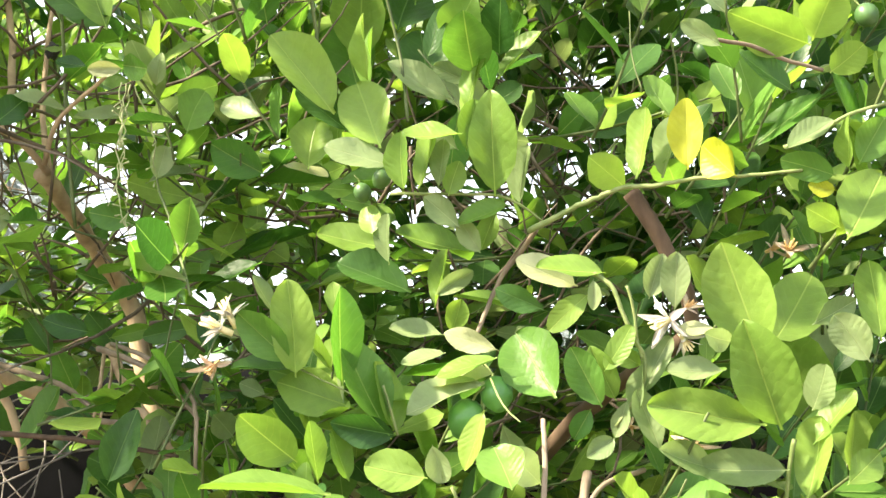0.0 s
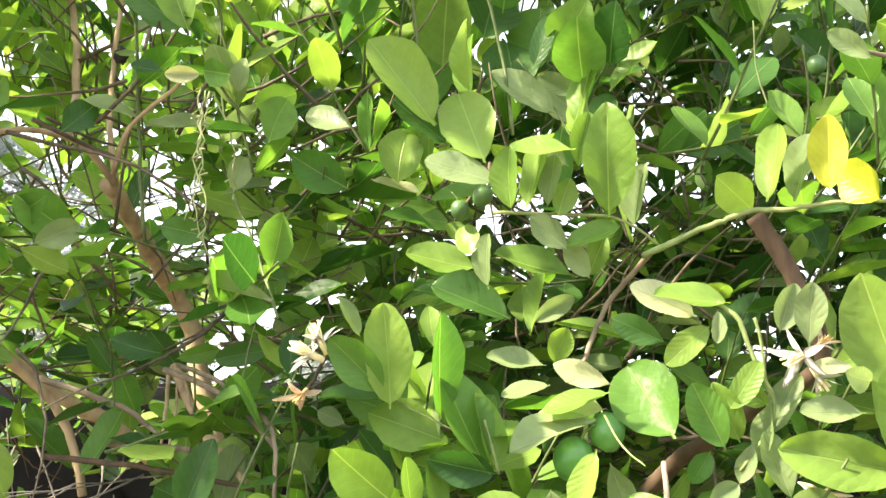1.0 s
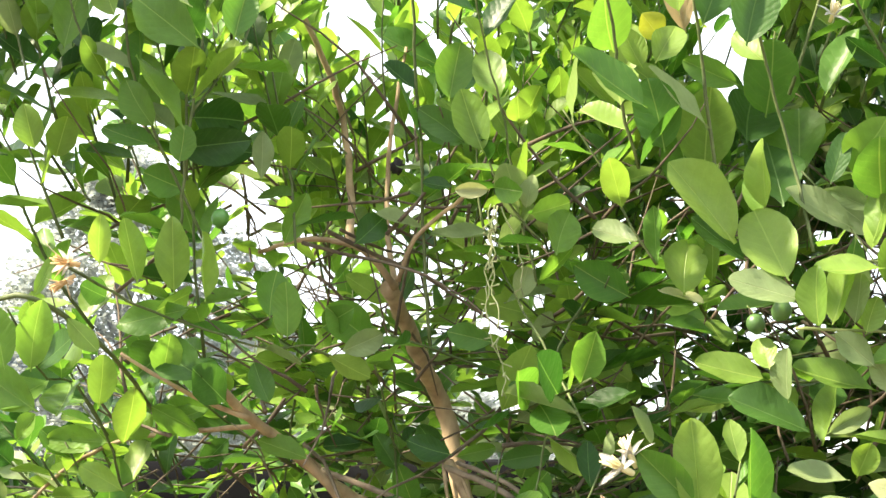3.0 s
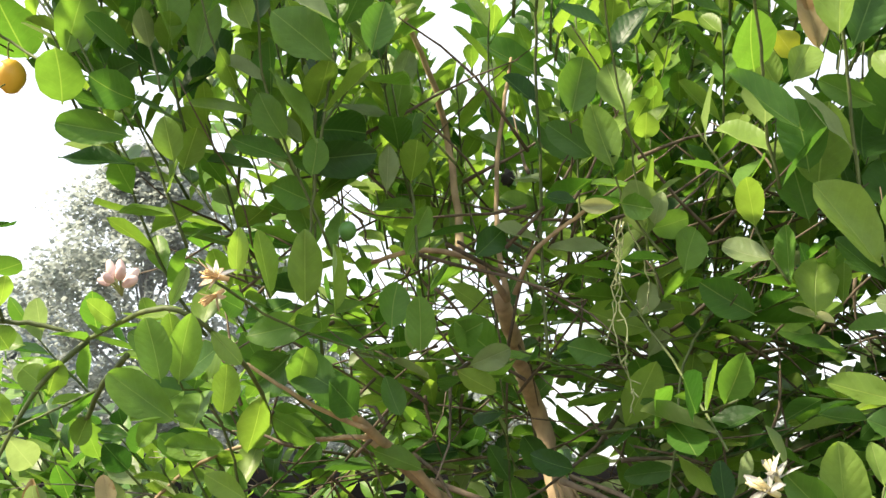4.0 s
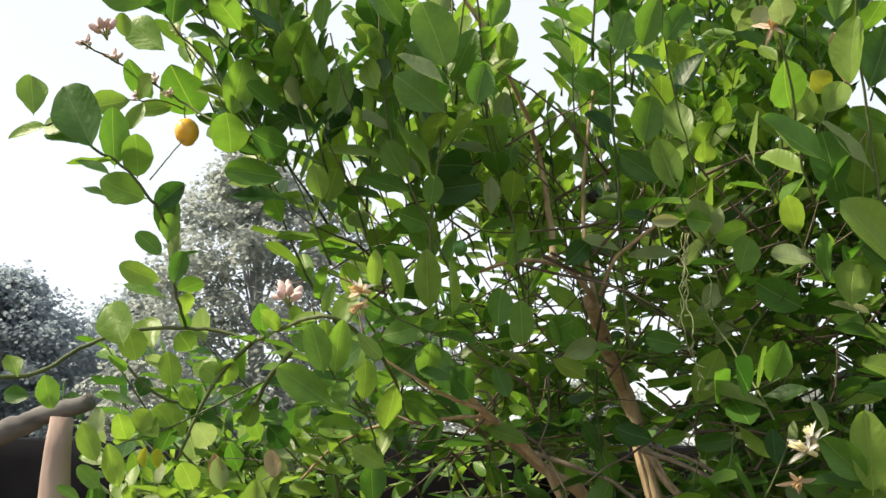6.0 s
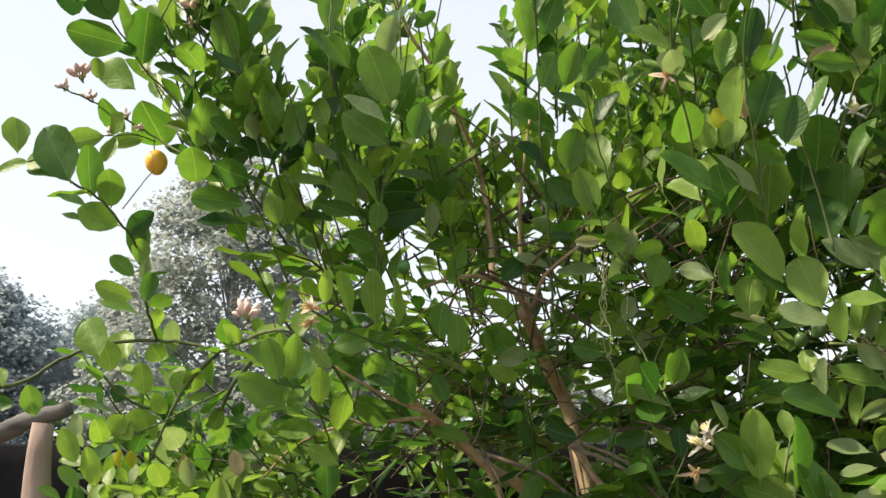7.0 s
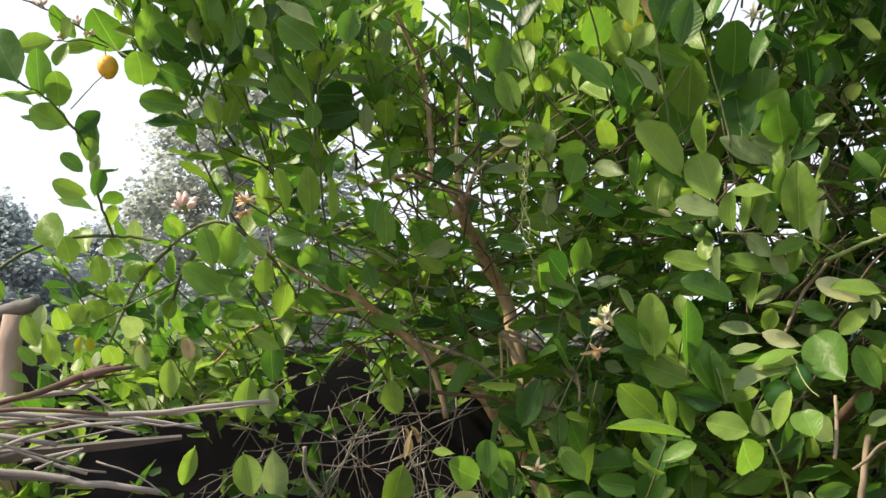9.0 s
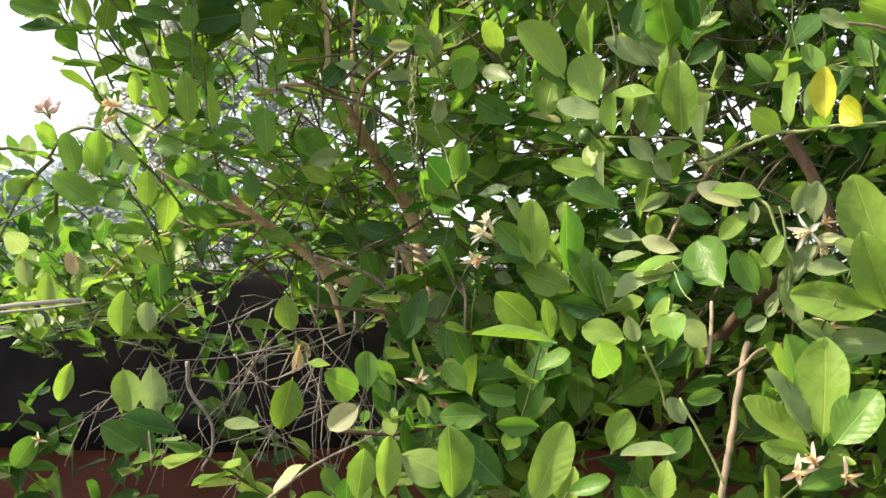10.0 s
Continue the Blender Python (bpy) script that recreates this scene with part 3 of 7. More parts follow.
def flower(parent, place, size, way, state):
    """A lemon flower: five strap petals bent back round a brush of stamens."""
    FLOWERS[0] += 1
    rng = random.Random(FLOWERS[0] * 7)
    OUTER.append(Vector(place))
    m = aim(place, way)
    r = size * 0.5
    vs, fs = [], []
    for i in range(14):
        a, t = i * 2.4, 0.35 * (i % 5) / 5
        tip = Vector((math.cos(a) * t * r, math.sin(a) * t * r, r * rng.uniform(0.55, 0.8)))
        tube_into(vs, fs, [Vector((math.cos(a) * 0.06 * r, math.sin(a) * 0.06 * r, 0)), tip], r * 0.03, r * 0.035, 4)
    tube_into(vs, fs, [Vector((0, 0, -r * 0.35)), Vector((0, 0, 0)), Vector((0, 0, r * 0.25))], r * 0.10, r * 0.12, 6)
    heart = new("flower", mesh_of("flower", vs, fs, STAMEN if state == "fresh" else STAMEN_OLD))
    heart.matrix_world = m
    attach(heart, parent)
    tagged(heart, "open white lemon flower" if state == "fresh" else "faded cream lemon flower")
    n = 5 if state == "fresh" else rng.choice((4, 5, 6))
    for i in range(n):
        a = 6.283 * i / n + rng.uniform(-0.3, 0.3)
        tilt = rng.uniform(0.35, 1.15) if state == "fresh" else rng.uniform(0.4, 1.3)
        bm = petal(r * rng.uniform(0.8, 1.25), r * rng.uniform(0.22, 0.36), -r * rng.uniform(0.1, 0.6))
        p = part("petal", bm, PETAL if state == "fresh" else PETAL_OLD)
        p.parent = heart
        p.matrix_basis = Matrix.Rotation(a, 4, "Z") @ Matrix.Rotation(tilt, 4, "X")
    return heart


def buds(parent, place, size, way):
    """A cluster of closed pinkish buds on short stalks."""
    rng = random.Random(int(size * 1e6))
    m = aim(place, way)
    vs, fs = [], []
    ends = []
    for i in range(7):
        a = i * 2.4
        tip = Vector((math.cos(a) * 0.34, math.sin(a) * 0.34, rng.uniform(0.05, 0.55))) * size
        tube_into(vs, fs, spline([Vector((0, 0, -0.2 * size)), tip * 0.4, tip], 4), size * 0.022, size * 0.03, 5)
        ends.append(tip)
    stalk = new("bud_cluster", mesh_of("bud_cluster", vs, fs, STALK))
    stalk.matrix_world = m
    attach(stalk, parent)
    tagged(stalk, "cluster of pinkish closed flower buds")
    for e in ends:
        bm = bmesh.new()
        bmesh.ops.create_uvsphere(bm, u_segments=8, v_segments=6, radius=size * rng.uniform(0.09, 0.14))
        for v in bm.verts:
            v.co.z *= 1.9
            v.co.x *= 1 - 0.3 * v.co.z / (size * 0.2)
        b = part("bud", bm, BUD)
        b.parent = stalk
        b.matrix_basis = Matrix.Translation(e) @ Vector(e).to_track_quat("Z", "Y").to_matrix().to_4x4()
    return stalk


def fruit(parent, place, size, seed, state):
    """A small lemon: rounded, dimpled, with a blunt nipple and a stalk end."""
    rng = random.Random(seed)
    bm = bmesh.new()
    bmesh.ops.create_uvsphere(bm, u_segments=24, v_segments=16, radius=size * 0.5)
    for v in bm.verts:
        h = v.co.z / (size * 0.5)
        v.co.z *= 1.10
        if h < -0.88:
            v.co.z -= size * 0.05
        v.co *= 1 + 0.012 * noise.noise(v.co * (14 / size))
    OUTER.append(Vector(place))
    ob = part("fruit", bm, {"green": LIME, "dark": LIME_DARK, "ripe": LEMON}[state], None)
    ob.matrix_world = Matrix.Translation(Vector(place)) @ Euler((rng.uniform(-0.5, 0.5), rng.uniform(-0.5, 0.5), rng.uniform(0, 6))).to_matrix().to_4x4()
    attach(ob, parent)
    tagged(ob, {"green": "small unripe green lemon", "dark": "small dark green unripe lemon", "ripe": "small ripe orange-yellow lemon"}[state])
    vs, fs = [], []
    tube_into(vs, fs, spline([Vector((0, 0, size * 0.5)), Vector((size * 0.06, 0, size * 0.75)), Vector((size * 0.2, 0.1 * size, size * 1.05))], 5), size * 0.035, size * 0.03, 6)
    st = new("stalk", mesh_of("stalk", vs, fs, STALK))
    st.parent = ob
    return ob


rng = random.Random(11)
bulk = Bulk()

# leaves near the camera, shoot by shoot
leaf(tree, (0.529, 1.133, 1.795), (0.471, 1.133, 1.866), 0.048, (0.39, -0.91, 0.12), "fresh", 0)
leaf(tree, (0.567, 1.114, 1.759), (0.550, 1.141, 1.830), 0.048, (-0.48, -0.85, 0.22), "fresh", 1)
leaf(tree, (0.575, 1.110, 1.742), (0.518, 1.121, 1.764), 0.033, (0.08, -0.88, 0.48), "pale", 2)
leaf(tree, (0.585, 1.102, 1.716), (0.585, 1.091, 1.768), 0.028, (-0.86, -0.48, -0.16), "fresh", 3)
leaf(tree, (0.599, 1.108, 1.721), (0.605, 1.095, 1.775), 0.029, (-0.91, -0.40, -0.06), "fresh", 4)
leaf(tree, (0.616, 1.104, 1.720), (0.620, 1.094, 1.763), 0.023, (-0.90, -0.43, -0.08), "pale", 5)
leaf(tree, (0.625, 1.103, 1.713), (0.635, 1.094, 1.743), 0.022, (-0.15, -0.93, -0.33), "fresh", 6)
leaf(tree, (0.665, 1.092, 1.711), (0.660, 1.074, 1.803), 0.043, (-0.21, -0.93, -0.30), "fresh", 0)
leaf(tree, (0.640, 1.091, 1.751), (0.647, 1.079, 1.796), 0.022, (-0.43, -0.85, -0.29), "fresh", 1)
leaf(tree, (0.650, 1.133, 1.790), (0.660, 1.116, 1.857), 0.036, (-0.98, -0.17, 0.03), "fresh", 2)
leaf(tree, (0.689, 1.098, 1.703), (0.699, 1.085, 1.755), 0.028, (-0.96, -0.29, 0.04), "pale", 3)
leaf(tree, (0.634, 1.079, 1.764), (0.581, 1.092, 1.772), 0.029, (-0.07, -0.71, 0.70), "fresh", 4)
leaf(tree, (0.636, 1.102, 1.755), (0.608, 1.105, 1.776), 0.019, (-0.19, -0.97, -0.17), "pale", 5)
leaf(tree, (0.605, 1.225, 1.763), (0.546, 1.241, 1.762), 0.031, (-0.19, -0.70, 0.68), "green", 6)
leaf(tree, (0.502, 1.287, 1.750), (0.555, 1.276, 1.733), 0.030, (0.12, -0.73, 0.67), "green", 0)
leaf(tree, (0.585, 1.227, 1.688), (0.522, 1.240, 1.707), 0.035, (-0.03, -0.94, 0.34), "fresh", 1)
leaf(tree, (0.566, 1.168, 1.690), (0.563, 1.183, 1.721), 0.023, (-0.48, -0.81, 0.35), "fresh", 2)
leaf(tree, (0.581, 1.168, 1.661), (0.582, 1.158, 1.708), 0.025, (-0.96, -0.29, -0.05), "pale", 3)
leaf(tree, (0.658, 1.156, 1.671), (0.591, 1.167, 1.701), 0.039, (0.15, -0.74, 0.65), "fresh", 4)
leaf(tree, (0.638, 1.116, 1.686), (0.606, 1.118, 1.716), 0.024, (-0.21, -0.97, -0.15), "pale", 5)
leaf(tree, (0.680, 1.100, 1.706), (0.634, 1.115, 1.695), 0.026, (-0.42, -0.74, 0.52), "green", 6)
leaf(tree, (0.674, 1.123, 1.704), (0.661, 1.134, 1.669), 0.020, (-0.46, -0.87, -0.15), "fresh", 0)
leaf(tree, (0.658, 1.125, 1.665), (0.639, 1.124, 1.695), 0.020, (-0.45, -0.84, -0.29), "pale", 1)
leaf(tree, (0.491, 1.150, 1.559), (0.484, 1.134, 1.644), 0.040, (-0.08, -0.99, -0.12), "fresh", 2)
leaf(tree, (0.531, 1.142, 1.550), (0.525, 1.125, 1.637), 0.046, (0.56, -0.82, -0.06), "green", 3)
leaf(tree, (0.571, 1.140, 1.505), (0.540, 1.130, 1.591), 0.048, (0.46, -0.87, 0.16), "green", 4)
leaf(tree, (0.544, 1.160, 1.530), (0.476, 1.172, 1.557), 0.044, (-0.10, -0.99, 0.12), "fresh", 5)
leaf(tree, (0.580, 1.148, 1.505), (0.567, 1.138, 1.571), 0.035, (0.56, -0.82, 0.08), "fresh", 6)
leaf(tree, (0.578, 1.139, 1.505), (0.521, 1.151, 1.519), 0.031, (-0.24, -0.96, -0.16), "deep", 0)
leaf(tree, (0.589, 1.067, 1.471), (0.539, 1.078, 1.484), 0.036, (-0.18, -0.95, 0.25), "fresh", 1)
leaf(tree, (0.508, 1.142, 1.467), (0.503, 1.132, 1.521), 0.028, (0.77, -0.63, 0.05), "fresh", 2)
leaf(tree, (0.538, 1.168, 1.466), (0.521, 1.163, 1.513), 0.026, (0.40, -0.90, 0.19), "green", 3)
leaf(tree, (0.631, 1.169, 1.595), (0.582, 1.179, 1.609), 0.027, (0.03, -0.73, 0.68), "pale", 4)
leaf(tree, (0.661, 1.091, 1.574), (0.615, 1.100, 1.591), 0.021, (-0.32, -0.94, -0.09), "cream", 5)
leaf(tree, (0.664, 1.115, 1.556), (0.606, 1.131, 1.553), 0.032, (-0.22, -0.55, 0.81), "cream", 6)
leaf(tree, (0.652, 1.109, 1.547), (0.587, 1.133, 1.520), 0.034, (-0.45, -0.36, 0.81), "pale", 0)
leaf(tree, (0.706, 1.078, 1.531), (0.684, 1.122, 1.593), 0.057, (-0.69, -0.69, 0.24), "green", 1)
leaf(tree, (0.663, 1.104, 1.569), (0.611, 1.120, 1.557), 0.029, (-0.34, -0.38, 0.86), "green", 2)
leaf(tree, (0.721, 1.182, 1.616), (0.648, 1.199, 1.630), 0.030, (-0.01, -0.56, 0.83), "fresh", 3)
leaf(tree, (0.639, 1.173, 1.597), (0.642, 1.148, 1.623), 0.023, (-0.47, -0.66, -0.58), "fresh", 4)
leaf(tree, (0.697, 1.064, 1.605), (0.655, 1.071, 1.625), 0.022, (-0.43, -0.86, -0.29), "deep", 5)
leaf(tree, (0.637, 1.234, 1.627), (0.642, 1.220, 1.688), 0.033, (-0.99, -0.14, 0.05), "fresh", 6)
leaf(tree, (0.604, 1.183, 1.637), (0.535, 1.196, 1.665), 0.040, (0.12, -0.79, 0.61), "deep", 0)
leaf(tree, (0.633, 1.212, 1.637), (0.669, 1.198, 1.659), 0.019, (-0.35, -0.94, -0.08), "pale", 1)
leaf(tree, (0.626, 1.144, 1.577), (0.586, 1.156, 1.571), 0.022, (-0.27, -0.48, 0.83), "pale", 2)
leaf(tree, (0.646, 1.093, 1.524), (0.632, 1.107, 1.473), 0.028, (-0.75, -0.64, 0.16), "fresh", 3)
leaf(tree, (0.584, 1.020, 1.499), (0.592, 1.024, 1.468), 0.020, (-0.38, -0.93, -0.00), "pale", 4)
leaf(tree, (0.675, 1.142, 1.512), (0.694, 1.147, 1.466), 0.024, (-0.28, -0.96, 0.04), "pale", 5)
leaf(tree, (0.868, 1.013, 1.561), (0.831, 1.004, 1.651), 0.058, (-0.64, -0.76, -0.15), "fresh", 6)
leaf(tree, (1.074, 1.261, 1.489), (1.014, 1.251, 1.612), 0.071, (-0.46, -0.89, 0.00), "fresh", 0)
leaf(tree, (0.863, 1.009, 1.502), (0.769, 1.030, 1.522), 0.042, (-0.54, -0.84, -0.03), "fresh", 1)
leaf(tree, (0.831, 1.022, 1.583), (0.800, 1.030, 1.584), 0.017, (-0.34, -0.62, 0.70), "cream", 2)
leaf(tree, (0.843, 1.018, 1.572), (0.811, 1.006, 1.579), 0.020, (0.24, -0.88, -0.41), "pale", 3)
leaf(tree, (0.835, 1.018, 1.548), (0.789, 1.029, 1.554), 0.025, (-0.36, -0.74, 0.58), "pale", 4)
leaf(tree, (0.798, 1.028, 1.599), (0.798, 1.017, 1.648), 0.025, (-0.61, -0.78, -0.14), "pale", 5)
leaf(tree, (0.781, 1.040, 1.611), (0.793, 1.029, 1.648), 0.023, (-0.31, -0.92, -0.24), "pale", 6)
leaf(tree, (0.759, 1.074, 1.527), (0.736, 1.070, 1.575), 0.023, (-0.25, -0.97, 0.02), "fresh", 0)
leaf(tree, (0.744, 1.069, 1.522), (0.717, 1.065, 1.573), 0.030, (-0.49, -0.87, -0.09), "green", 1)
leaf(tree, (0.745, 1.062, 1.552), (0.767, 1.048, 1.590), 0.021, (-0.50, -0.87, -0.06), "fresh", 2)
leaf(tree, (0.780, 1.063, 1.556), (0.755, 1.065, 1.574), 0.018, (-0.45, -0.89, -0.06), "fresh", 3)
leaf(tree, (0.777, 1.052, 1.560), (0.765, 1.065, 1.513), 0.026, (-0.95, -0.22, 0.22), "pale", 4)
leaf(tree, (0.765, 1.062, 1.528), (0.755, 1.071, 1.496), 0.016, (-0.41, -0.91, -0.04), "pale", 5)
leaf(tree, (0.753, 1.067, 1.496), (0.727, 1.064, 1.482), 0.019, (-0.03, -0.97, 0.24), "pale", 6)
leaf(tree, (0.742, 1.091, 1.521), (0.728, 1.100, 1.495), 0.019, (-0.50, -0.86, 0.04), "green", 0)
leaf(tree, (0.753, 1.063, 1.637), (0.695, 1.077, 1.648), 0.031, (-0.18, -0.77, 0.61), "fresh", 1)
leaf(tree, (0.739, 1.071, 1.620), (0.705, 1.086, 1.590), 0.023, (-0.54, -0.84, 0.05), "fresh", 2)
leaf(tree, (0.739, 1.058, 1.631), (0.739, 1.063, 1.605), 0.012, (-0.26, -0.95, -0.15), "pale", 3)
leaf(tree, (0.773, 1.031, 1.713), (0.773, 1.018, 1.774), 0.032, (-0.94, -0.30, -0.15), "fresh", 4)
leaf(tree, (0.771, 1.047, 1.708), (0.731, 1.029, 1.731), 0.031, (-0.06, -0.74, -0.67), "fresh", 5)
leaf(tree, (0.798, 0.983, 1.710), (0.794, 0.972, 1.768), 0.029, (-0.58, -0.76, -0.29), "yellow", 6)
leaf(tree, (0.842, 0.985, 1.706), (0.830, 1.014, 1.739), 0.034, (-0.89, -0.45, 0.08), "yellow", 0)
leaf(tree, (0.799, 1.034, 1.715), (0.806, 1.021, 1.768), 0.028, (-0.98, -0.19, -0.01), "pale", 1)
leaf(tree, (0.890, 1.033, 1.571), (0.941, 1.042, 1.632), 0.050, (-0.15, -0.95, 0.26), "fresh", 2)
leaf(tree, (1.097, 1.292, 1.514), (1.071, 1.278, 1.619), 0.057, (0.20, -0.98, 0.06), "pale", 3)
leaf(tree, (0.902, 1.023, 1.438), (0.906, 1.009, 1.507), 0.037, (-0.91, -0.39, 0.11), "fresh", 4)
leaf(tree, (0.907, 1.014, 1.484), (0.938, 0.997, 1.529), 0.030, (-0.86, -0.10, 0.51), "fresh", 5)
leaf(tree, (0.888, 1.022, 1.464), (0.811, 1.039, 1.471), 0.033, (-0.46, -0.85, 0.25), "pale", 6)
leaf(tree, (0.894, 0.941, 1.805), (0.828, 0.951, 1.835), 0.042, (-0.55, -0.67, -0.50), "fresh", 0)
leaf(tree, (0.906, 0.957, 1.815), (0.906, 0.919, 1.846), 0.039, (-0.57, -0.51, -0.64), "fresh", 1)
leaf(tree, (0.920, 0.958, 1.788), (0.937, 0.933, 1.804), 0.027, (-0.51, -0.67, -0.55), "fresh", 2)
leaf(tree, (0.883, 0.957, 1.771), (0.839, 0.962, 1.802), 0.028, (-0.07, -0.97, 0.24), "deep", 3)
leaf(tree, (0.814, 0.940, 1.800), (0.783, 0.943, 1.821), 0.017, (-0.36, -0.91, -0.20), "pale", 4)
leaf(tree, (0.928, 0.970, 1.649), (0.979, 0.985, 1.712), 0.050, (-0.39, -0.78, 0.49), "fresh", 5)
leaf(tree, (0.884, 0.976, 1.727), (0.921, 0.962, 1.753), 0.024, (-0.77, -0.56, 0.32), "pale", 6)
leaf(tree, (0.936, 0.968, 1.707), (0.936, 0.959, 1.752), 0.024, (-0.98, -0.16, -0.11), "fresh", 0)
leaf(tree, (0.943, 0.965, 1.712), (0.964, 0.953, 1.749), 0.030, (-0.47, -0.82, -0.32), "green", 1)
leaf(tree, (0.926, 0.973, 1.704), (0.882, 0.981, 1.719), 0.025, (-0.53, -0.83, -0.17), "green", 2)
leaf(tree, (0.928, 0.978, 1.693), (0.905, 0.983, 1.698), 0.015, (-0.53, -0.84, -0.11), "yellow", 3)
leaf(tree, (0.961, 0.985, 1.566), (0.949, 0.976, 1.632), 0.030, (-0.66, -0.74, -0.11), "fresh", 4)
leaf(tree, (0.934, 0.985, 1.662), (0.896, 0.973, 1.676), 0.025, (-0.01, -0.75, -0.66), "fresh", 5)
leaf(tree, (0.490, 1.140, 1.486), (0.441, 1.111, 1.524), 0.043, (0.11, -0.86, -0.50), "fresh", 6)
leaf(tree, (0.487, 1.150, 1.573), (0.441, 1.151, 1.618), 0.034, (-0.12, -0.99, -0.08), "green", 0)
leaf(tree, (0.503, 1.158, 1.569), (0.435, 1.173, 1.574), 0.036, (-0.04, -0.61, 0.79), "deep", 1)
leaf(tree, (0.736, 1.089, 1.629), (0.683, 1.095, 1.656), 0.031, (0.01, -0.85, 0.53), "cream", 2)
leaf(tree, (0.479, 1.245, 1.627), (0.457, 1.242, 1.662), 0.022, (0.52, -0.82, 0.26), "pale", 3)
leaf(tree, (0.441, 1.326, 1.507), (0.424, 1.294, 1.527), 0.028, (0.51, -0.63, -0.59), "pale", 4)
leaf(tree, (0.474, 1.317, 1.549), (0.447, 1.320, 1.562), 0.019, (-0.14, -0.99, -0.08), "pale", 5)
leaf(tree, (0.597, 1.413, 1.947), (0.589, 1.355, 2.030), 0.068, (-0.47, -0.70, -0.54), "fresh", 6)
leaf(tree, (0.563, 1.143, 1.828), (0.560, 1.129, 1.891), 0.034, (-0.88, -0.43, -0.20), "fresh", 0)
leaf(tree, (0.699, 1.385, 1.938), (0.715, 1.414, 2.036), 0.065, (-0.58, -0.75, 0.31), "green", 1)
leaf(tree, (0.658, 1.370, 2.002), (0.650, 1.314, 2.072), 0.063, (-0.44, -0.68, -0.59), "green", 2)
leaf(tree, (0.641, 1.145, 1.815), (0.581, 1.147, 1.848), 0.036, (-0.06, -0.95, 0.30), "pale", 3)
leaf(tree, (0.664, 1.148, 1.833), (0.627, 1.149, 1.851), 0.019, (-0.34, -0.94, -0.07), "pale", 4)
leaf(tree, (0.650, 1.127, 1.797), (0.662, 1.111, 1.857), 0.033, (-0.98, -0.19, 0.07), "fresh", 5)
leaf(tree, (0.660, 1.124, 1.834), (0.638, 1.075, 1.871), 0.046, (-0.27, -0.51, -0.82), "green", 6)
leaf(tree, (0.687, 1.130, 1.854), (0.681, 1.090, 1.900), 0.043, (-0.64, -0.53, -0.56), "deep", 0)
leaf(tree, (0.680, 1.115, 1.827), (0.717, 1.100, 1.872), 0.031, (-0.87, -0.22, 0.44), "fresh", 1)
leaf(tree, (0.617, 1.130, 1.850), (0.629, 1.118, 1.896), 0.021, (-0.58, -0.78, -0.24), "deep", 2)
leaf(tree, (0.653, 1.130, 1.871), (0.657, 1.121, 1.909), 0.022, (-0.30, -0.89, -0.34), "pale", 3)
leaf(tree, (0.708, 1.160, 1.926), (0.693, 1.130, 1.966), 0.035, (-0.55, -0.56, -0.62), "deep", 4)
leaf(tree, (0.704, 1.129, 1.909), (0.724, 1.118, 1.943), 0.023, (-0.32, -0.84, -0.44), "deep", 5)
leaf(tree, (0.632, 1.158, 1.945), (0.655, 1.140, 2.009), 0.036, (-0.93, -0.36, 0.02), "green", 6)
leaf(tree, (0.683, 1.134, 1.964), (0.645, 1.134, 1.994), 0.020, (-0.52, -0.71, -0.48), "deep", 0)
leaf(tree, (0.561, 1.185, 1.964), (0.508, 1.187, 1.989), 0.027, (-0.32, -0.87, -0.37), "green", 1)
leaf(tree, (0.543, 1.146, 1.783), (0.497, 1.144, 1.823), 0.032, (0.31, -0.85, 0.43), "deep", 2)
leaf(tree, (0.515, 1.242, 1.769), (0.529, 1.265, 1.827), 0.043, (-0.12, -0.91, 0.40), "fresh", 3)
leaf(tree, (0.491, 1.249, 1.776), (0.536, 1.244, 1.769), 0.023, (0.00, -0.58, 0.82), "cream", 4)
leaf(tree, (0.545, 1.250, 1.781), (0.544, 1.241, 1.822), 0.022, (-0.91, -0.40, -0.11), "fresh", 5)
leaf(tree, (0.332, 1.289, 1.885), (0.296, 1.295, 1.885), 0.017, (-0.12, -0.93, -0.34), "cream", 6)
leaf(tree, (0.366, 1.269, 1.860), (0.373, 1.261, 1.893), 0.021, (-0.34, -0.91, -0.25), "pale", 0)
leaf(tree, (0.333, 1.270, 1.882), (0.357, 1.241, 1.869), 0.027, (-0.80, -0.56, -0.22), "green", 1)
leaf(tree, (0.382, 1.348, 1.876), (0.429, 1.359, 1.893), 0.032, (0.33, -0.88, -0.33), "green", 2)
leaf(tree, (0.396, 1.271, 1.813), (0.414, 1.294, 1.862), 0.037, (0.21, -0.91, 0.36), "green", 3)
leaf(tree, (0.346, 1.357, 1.855), (0.275, 1.365, 1.864), 0.037, (0.05, -0.61, 0.79), "pale", 4)
leaf(tree, (0.344, 1.353, 1.736), (0.293, 1.358, 1.748), 0.029, (-0.15, -0.94, -0.30), "green", 5)
leaf(tree, (0.475, 1.293, 1.776), (0.419, 1.294, 1.808), 0.040, (-0.24, -0.95, -0.21), "green", 6)
leaf(tree, (0.428, 1.421, 1.699), (0.538, 1.398, 1.729), 0.052, (-0.35, -0.42, 0.84), "deep", 0)
leaf(tree, (0.469, 1.263, 1.679), (0.403, 1.279, 1.655), 0.037, (-0.42, -0.54, 0.73), "deep", 1)
leaf(tree, (0.401, 1.339, 1.622), (0.349, 1.349, 1.614), 0.024, (-0.17, -0.98, -0.04), "deep", 2)
leaf(tree, (0.352, 1.344, 1.777), (0.403, 1.335, 1.785), 0.024, (-0.24, -0.46, 0.86), "pale", 3)
